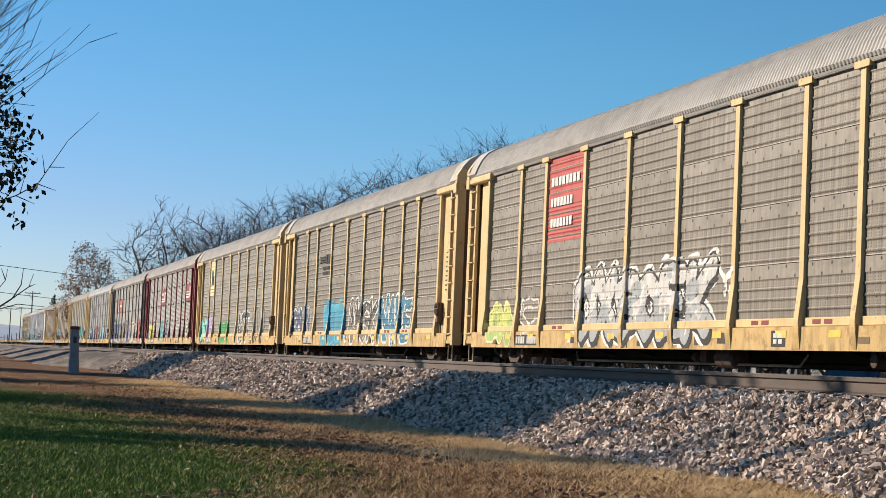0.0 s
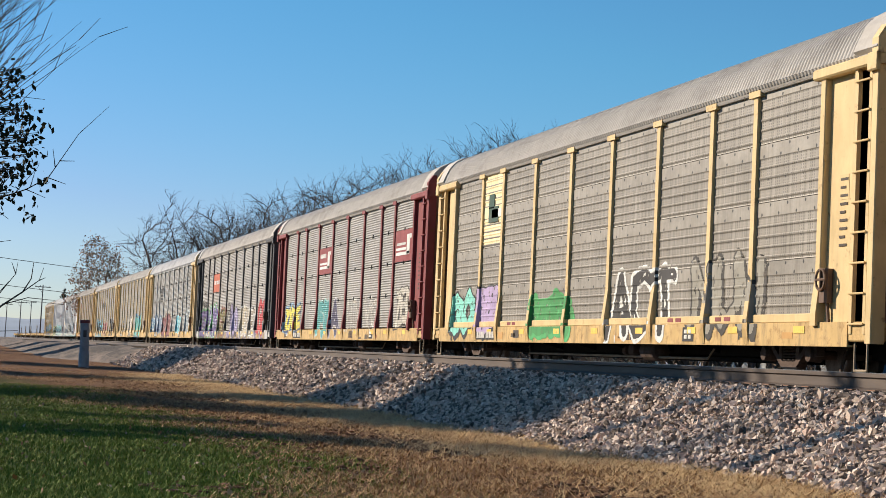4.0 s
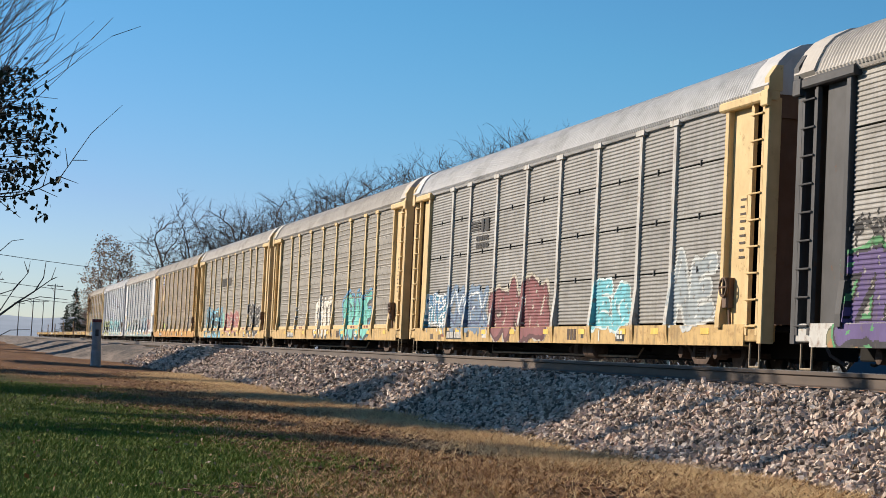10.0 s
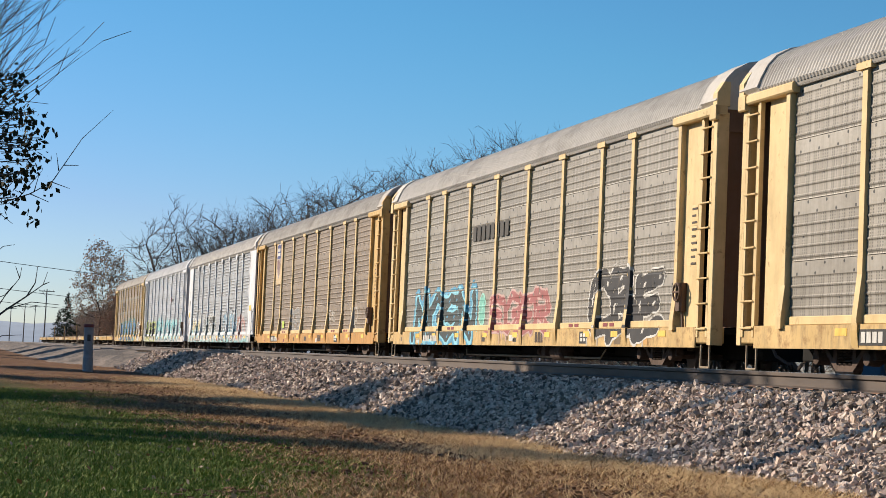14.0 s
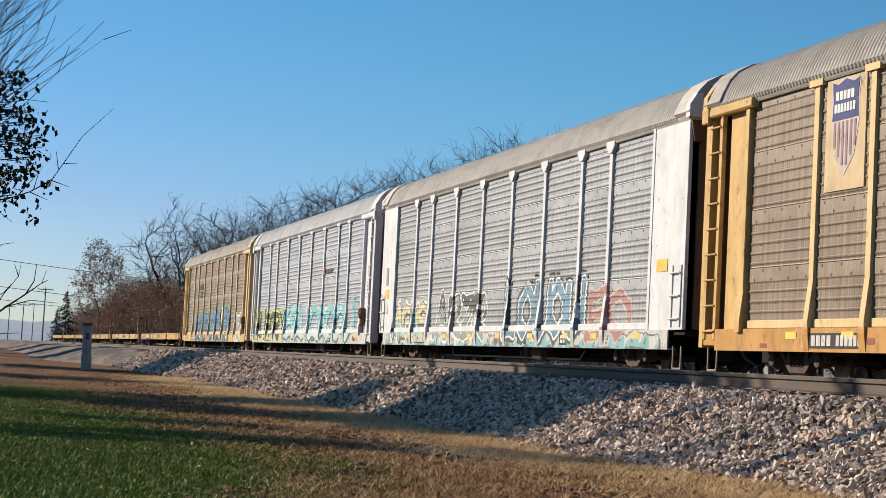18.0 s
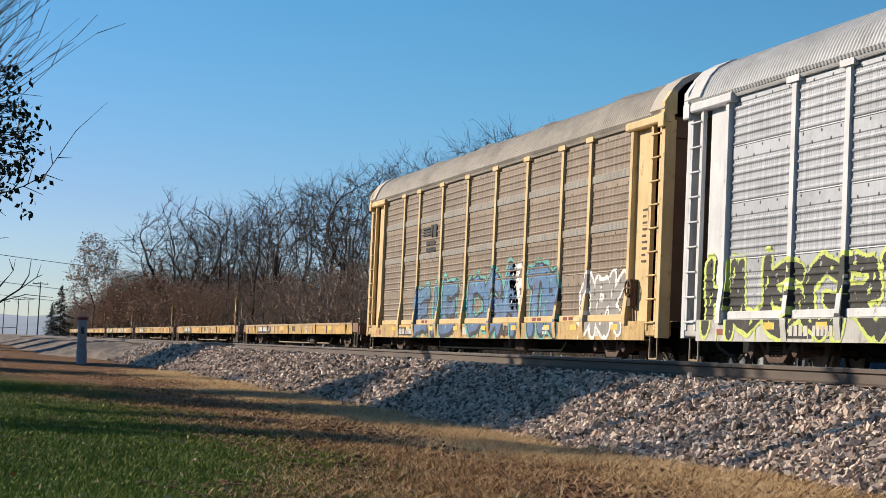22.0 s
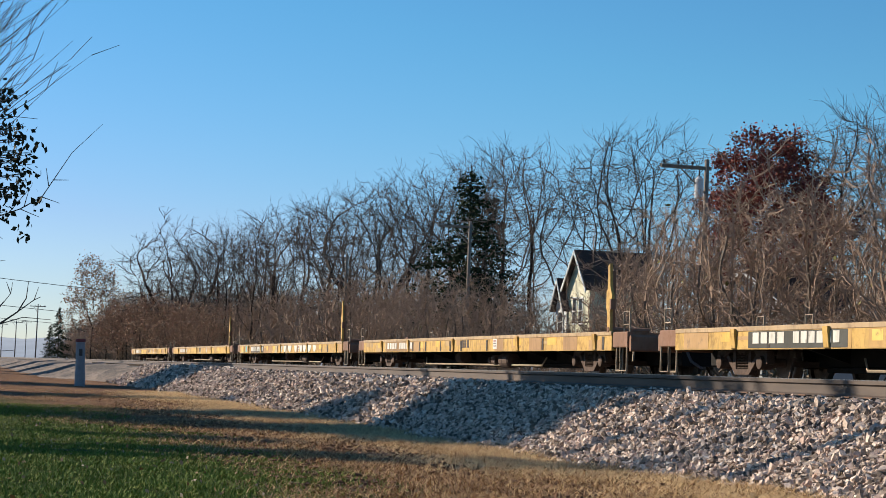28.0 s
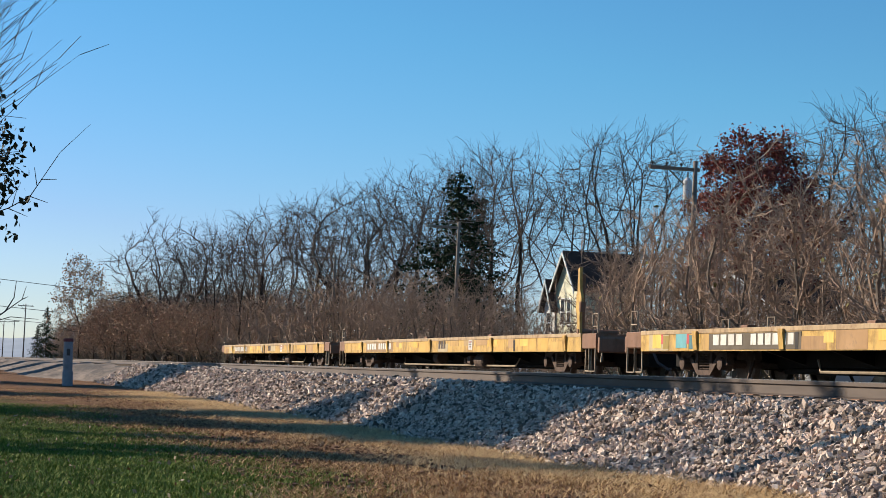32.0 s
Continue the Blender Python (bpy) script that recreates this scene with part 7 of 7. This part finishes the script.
def make_near_tree():
    """The tree at the lawn's edge: trunk outside the view, its outer twigs and dark leaves reach in."""
    rng = random.Random(31)
    t = thing("lawn_tree", "tree with dark sparse leaves and bare upswept twigs", "tree", pose(0, 25, 0))
    limbs, twigs, leaves = [], [], []

    def run_(pts, r0, r1, store):
        n = len(pts) - 1
        for i in range(n):
            store.append((pts[i], pts[i + 1], r0 + (r1 - r0) * i / n, r0 + (r1 - r0) * (i + 1) / n))

    run_([(-2.6, 0.3, -1.1), (-2.5, 0.2, 0.6), (-2.3, 0.2, 2.2), (-2.2, 0.1, 4.2), (-2.0, 0, 6.5), (-1.8, 0, 8.5)], 0.22, 0.06, limbs)
    run_([(-2.4, 0.2, 1.0), (-1.4, 0, 1.45), (-0.3, 0, 1.75), (0.45, 0, 1.83), (0.75, 0, 1.95), (1.02, 0, 2.12), (1.2, 0, 2.42), (1.38, 0, 2.72), (1.58, 0, 2.93), (1.76, 0, 3.12)], 0.012, 0.0022, limbs)
    for p, q in (((1.1, 0, 2.27), (1.06, 0, 2.5)), ((1.15, 0, 2.35), (1.35, 0, 2.36)), ((1.02, 0, 2.12), (1.25, 0, 2.05)), ((0.75, 0, 1.95), (1.0, 0.05, 1.86)), ((0.6, 0, 1.88), (0.88, 0, 2.25)), ((0.8, 0, 1.98), (0.85, 0, 2.2)), ((0.3, 0, 1.8), (0.72, 0, 2.35)), ((0.2, 0, 1.8), (0.55, 0, 1.55))):
        twigs.append((p, q, 0.007, 0.003))
    # fan of upswept twigs
    for i in range(90):
        a = rng.uniform(0.55, 1.25)
        base = Vector((rng.uniform(-1.2, 0.2), rng.uniform(-0.5, 0.5), rng.uniform(2.5, 3.9)))
        p, d, ln = base, Vector((math.cos(a), rng.uniform(-0.15, 0.15), math.sin(a))), rng.uniform(1.0, 1.9)
        r = 0.008
        for k in range(4):
            d = (d + Vector((rng.gauss(0, 0.05), 0, 0.05))).normalized()
            q = p + d * ln / 4
            twigs.append((tuple(p), tuple(q), r, r * 0.7))
            if rng.random() < 0.5:
                o = (d + Vector((rng.gauss(0.1, 0.3), 0, rng.gauss(0, 0.3)))).normalized()
                twigs.append((tuple(q), tuple(q + o * 0.4), 0.005, 0.003))
            p, r = q, r * 0.7
    # leaf clumps on short spurs
    for _ in range(420):
        z = rng.uniform(1.55, 3.6)
        x = rng.uniform(-1.8, 0.70 + 0.22 * math.sin(z * 3.0))
        c = Vector((x, rng.uniform(-0.6, 0.6), z))
        twigs.append((tuple(c + Vector((-0.35, 0, -0.06))), tuple(c), 0.006, 0.003))
        for _ in range(rng.randint(3, 8)):
            leaves.append(tuple(c + Vector((rng.gauss(0, 0.09), rng.gauss(0, 0.09), rng.gauss(-0.03, 0.09)))))
    for c in ((1.0, 0, 2.1), (1.05, 0, 2.05), (0.85, 0, 1.8), (0.78, 0, 1.72), (0.86, 0, 1.62), (0.75, 0, 1.6), (0.95, 0, 2.05), (0.7, 0, 2.45), (0.62, 0, 2.5)):
        for _ in range(4):
            leaves.append((c[0] + rng.gauss(0, 0.04), 0, c[2] + rng.gauss(0, 0.05)))
    for _ in range(160):
        leaves.append((rng.uniform(-4.5, -0.4), rng.uniform(-1.8, 1.8), rng.uniform(2.6, 7.5)))
    v, f = tubes(limbs, 7)
    part("trunk", array_mesh("trunk", v, f, [BARK], smooth=True), t)
    v, f = tubes(twigs, 4)
    tagged(part("branchwork", array_mesh("branchwork", v, f, [DARKTWIG]), t), kind="stuff")
    lv, lf = flakes(leaves, 0.095, np.random.default_rng(8), 1.2)
    tagged(part("leaves", array_mesh("leaves", lv, lf, [DARK_LEAF]), t, "dark drooping leaves"), kind="stuff")
    s = thing("sapling", "small bare sapling with forked twigs at the lawn's edge", "sapling", pose(0, 25, 0))
    seg = []
    run_([(-0.3, 0, -1.1), (-0.1, 0, -0.3), (0.25, 0, 0.2), (0.55, 0, 0.45), (0.78, 0, 0.62), (0.88, 0, 0.80), (0.90, 0, 1.02)], 0.022, 0.004, seg)
    for pts in ([(0.78, 0, 0.62), (0.98, 0, 0.78), (1.03, 0, 0.95)], [(0.55, 0, 0.45), (0.85, 0, 0.55), (1.2, 0, 0.53)], [(0.3, 0, 0.25), (0.5, 0, 0.6), (0.68, 0, 0.85), (0.7, 0, 1.0)], [(0.68, 0, 0.85), (0.62, 0, 1.0)], [(0.1, 0, 0.0), (0.2, 0, 0.5), (0.35, 0, 0.85)], [(0.0, 0, -0.2), (0.5, 0, 0.1), (0.75, 0, 0.12)], [(0.98, 0, 0.78), (1.06, 0, 0.82)], [(0.1, 0, 0), (0.1, 0, 0.9), (0.45, 0, 1.25), (0.6, 0, 1.28)], [(0.2, 0, 0.5), (0.5, 0, 0.62), (0.6, 0, 0.75)]):
        run_(pts, 0.008, 0.003, seg)
    v, f = tubes(seg, 5)
    part("stem", array_mesh("stem", v, f, [DARKTWIG]), s)


make_near_tree()


def round_tree(seed, leaves):
    """A trunk with a loose round crown, one metre high, to be scaled."""
    g = np.random.default_rng(seed)
    p = g.normal(size=(leaves, 3))
    p /= np.linalg.norm(p, axis=1)[:, None]
    lump = 1 + 0.28 * np.sin(p[:, 0] * 5 + seed) * np.sin(p[:, 1] * 4) + 0.18 * np.sin(p[:, 2] * 9 + seed)
    p *= (g.random(leaves) ** 0.45 * lump)[:, None] * 0.24
    p[:, 2] += 0.75
    sticks = [((0, 0, -0.02), (0, 0, 0.8), 0.016, 0.006)]
    for k in range(14):
        q = p[k * 7]
        sticks.append(((0, 0, float(g.uniform(0.5, 0.75))), tuple(q), 0.006, 0.002))
    v, f = tubes(sticks, 6)
    lv, lf = flakes(p, 0.032, g, 0.5)
    return array_mesh("trunk", v, f, [BARK]), array_mesh("crown", lv, lf, [BROWN_LEAF])


def make_shade_trees():
    """Leafy trees on the lawn's far edge; their long shadows lie over grass and stones."""
    kinds = [round_tree(41, 11000), round_tree(42, 8000)]
    d = Vector((-0.72, 0.69))

    def shade(px, py, dist, radius, k=0):
        h = dist * 0.466 / 0.75
        plant(kinds[k], "shade_tree", "round tree with brown leaves at the lawn's edge", "tree", px + d.x * dist, py + d.y * dist, px + py, h, "trees along the lawn", -1.0, radius / (0.24 * h))
    for px, py, dist, radius, k in ((1.5, 34.0, 12, 1.9, 0), (9.3, 26.0, 19, 3.1, 0), (5.3, 36.5, 12, 2.1, 0), (4.4, 28.5, 8, 0.9, 1), (2.9, 24.6, 6, 0.8, 1), (1.2, 20.5, 5, 0.6, 1), (3.2, 20.6, 6.5, 0.6, 1),
                                    (1.8, 53.0, 10, 2.6, 0), (5.0, 50.0, 10, 1.2, 1), (7.6, 70.0, 18, 4.0, 0), (6.5, 112.0, 18, 2.0, 1), (5.0, 135.0, 18, 2.2, 1), (6.5, 165.0, 20, 3.0, 1), (3.0, 200.0, 20, 3.0, 0)):
        shade(px, py, dist, radius, k)
    for py in (18.5, 37.2):
        make_pole(9.4 + d.x * 20, py + d.y * 20, 10.3, 1.0, one_sided=False)


make_shade_trees()

GRASS = leaf_mat("green_grass_blades", (0.060, 0.115, 0.013, 1), (0.12, 0.19, 0.026, 1), (0.27, 0.29, 0.070, 1), (0.080, 0.135, 0.017, 1))
STRAW = leaf_mat("dry_straw", (0.19, 0.092, 0.045, 1), (0.40, 0.225, 0.105, 1), (0.66, 0.46, 0.22, 1), (0.11, 0.053, 0.030, 1))
PALE_STRAW = leaf_mat("pale_straw", (0.52, 0.33, 0.145, 1), (0.78, 0.57, 0.29, 1), (0.36, 0.20, 0.09, 1), (0.66, 0.45, 0.21, 1))
DIRT = leaf_mat("dirt_clods", (0.10, 0.054, 0.034, 1), (0.21, 0.115, 0.068, 1))
LEAVES = leaf_mat("fallen_leaves", (0.20, 0.09, 0.04, 1), (0.45, 0.36, 0.24, 1), (0.30, 0.14, 0.05, 1))


def lawn_points(n, seed, y0, y1):
    rng = np.random.default_rng(seed)
    y = y0 + (y1 - y0) * rng.random(n) ** 1.4
    az = np.radians(rng.uniform(0.3, 30.0, n))
    x = y * np.tan(az)
    keep = x < 7.0
    return x[keep], y[keep], rng


def blades(n, seed, y0, y1, dry):
    x, y, rng = lawn_points(n, seed, y0, y1)
    wob = np.array([noise.noise((a * 0.22, b * 0.22, 1)) * 2.2 + noise.noise((a * 1.7, b * 1.7, 2)) * 0.8 for a, b in zip(x, y)])
    edge = x + 0.017 * y + 0.6 * wob + 0.14 * np.maximum(0, y - 40)
    share = np.clip((edge - 2.0) / 1.8, 0, 1) if dry else np.clip((4.1 - edge) / 1.8, 0, 1)
    if dry:
        share = share * np.clip([0.55 + 1.5 * noise.noise((a * 0.9, b * 0.35, 6)) + 0.25 * max(0.0, a - 4.5) for a, b in zip(x, y)], 0.06, 1)
    keep = rng.random(len(x)) < share
    x, y = x[keep], y[keep]
    m = len(x)
    z = np.array([ground_height(a, b) for a, b in zip(x, y)])
    a = rng.uniform(0, 6.283, m)
    if dry:
        ln = rng.uniform(0.02, 0.11, m)
        lift = rng.uniform(0.0, 0.05, m)
        w = 0.0045
        z0 = z + rng.uniform(0.003, 0.03, m)
    else:
        ln = rng.uniform(0.01, 0.04, m)
        lift = rng.uniform(0.012, 0.042, m)
        w = 0.007
        z0 = z - 0.005
    dx, dy = np.cos(a), np.sin(a)
    p = np.stack([x, y, z0], 1)
    s = np.stack([-dy * w, dx * w, np.zeros(m)], 1)
    tip = p + np.stack([dx * ln, dy * ln, lift], 1)
    v = np.stack([p - s, p + s, tip], 1).reshape(-1, 3)
    return v, np.arange(3 * m).reshape(-1, 3)


def make_grass():
    v, f = blades(420000, 1, 11.0, 42.0, False)
    tagged(new("grass", array_mesh("grass", v, f, [GRASS])), "short green lawn grass", "grass", kind="stuff")
    v, f = blades(480000, 2, 11.0, 60.0, True)
    tagged(new("dry_grass", array_mesh("dry_grass", v, f, [STRAW])), "dry flattened straw-coloured grass", "grass", kind="stuff")
    # tufts of pale straw along the foot of the stones
    rng = np.random.default_rng(5)
    n = 60000
    y = rng.uniform(11, 60, n)
    x = 6.65 + 0.35 * np.sin(y * 0.9) - np.abs(rng.normal(0, 0.85, n)) + rng.normal(0.1, 0.25, n)
    z = np.array([max(ground_height(a, b), bed_height(a)) for a, b in zip(x, y)])
    a = rng.normal(0.7, 1.0, n)
    ln, lift = rng.uniform(0.10, 0.40, n), rng.uniform(-0.01, 0.10, n)
    p = np.stack([x, y, z], 1)
    s = np.stack([-np.sin(a) * 0.005, np.cos(a) * 0.005, np.zeros(n)], 1)
    v = np.stack([p - s, p + s, p + np.stack([np.cos(a) * ln, np.sin(a) * ln, lift], 1)], 1).reshape(-1, 3)
    tagged(new("straw_tufts", array_mesh("straw_tufts", v, np.arange(3 * n).reshape(-1, 3), [PALE_STRAW])), "pale straw tufts lying along the foot of the stones", "grass", kind="stuff")
    x, y, g = lawn_points(2600, 7, 11.0, 60.0)
    pts = [(a, b, ground_height(a, b) + 0.012) for a, b in zip(x, y)]
    v, f = flakes(pts, 0.05, g)
    x, y, g = lawn_points(14000, 17, 11.0, 60.0)
    keep = (x - 0.035 * y + np.array([noise.noise((a * 0.4, b * 0.3, 8)) * 2.0 for a, b in zip(x, y)]) > 2.0)
    x, y = x[keep], y[keep]
    m = len(x)
    p = LUMP[None] * (1 + g.uniform(-0.5, 0.3, (m, 8, 3))) * (g.uniform(0.015, 0.055, (m, 1, 1)))
    q = np.stack([x, y, [ground_height(a, b) + 0.006 for a, b in zip(x, y)]], 1)
    tagged(new("dirt_clods", array_mesh("dirt_clods", (p + q[:, None]).reshape(-1, 3), (np.arange(m)[:, None, None] * 8 + LUMP_FACES[None]).reshape(-1, 3), [DIRT])), "small brown clods of dirt in the dry grass", "dirt", kind="stuff")
    tagged(new("fallen_leaves", array_mesh("fallen_leaves", v, f, [LEAVES])), "scattered brown fallen leaves on the lawn", "leaves", kind="stuff")


make_grass()


def run(t):
    """How far the train has come by t seconds."""
    return 12.988 * t + 0.0448 * t * t - 0.00063 * t ** 3


def motions():
    """The train rolls by at about fifty kilometres an hour."""
    times = [0, 0.1, 0.2, 0.4, 0.7] + list(range(1, 32)) + [31.3, 31.6, 31.8, 31.9, 32]
    for n, car in enumerate(TRAIN):
        y = 35.45 + 28.55 * n + (0.35 if n == 8 else 0.0)
        walk(car, [(t, pose(TRAIN_C, y - run(t), TRAIN_Z)) for t in times])


make_stones()
motions()
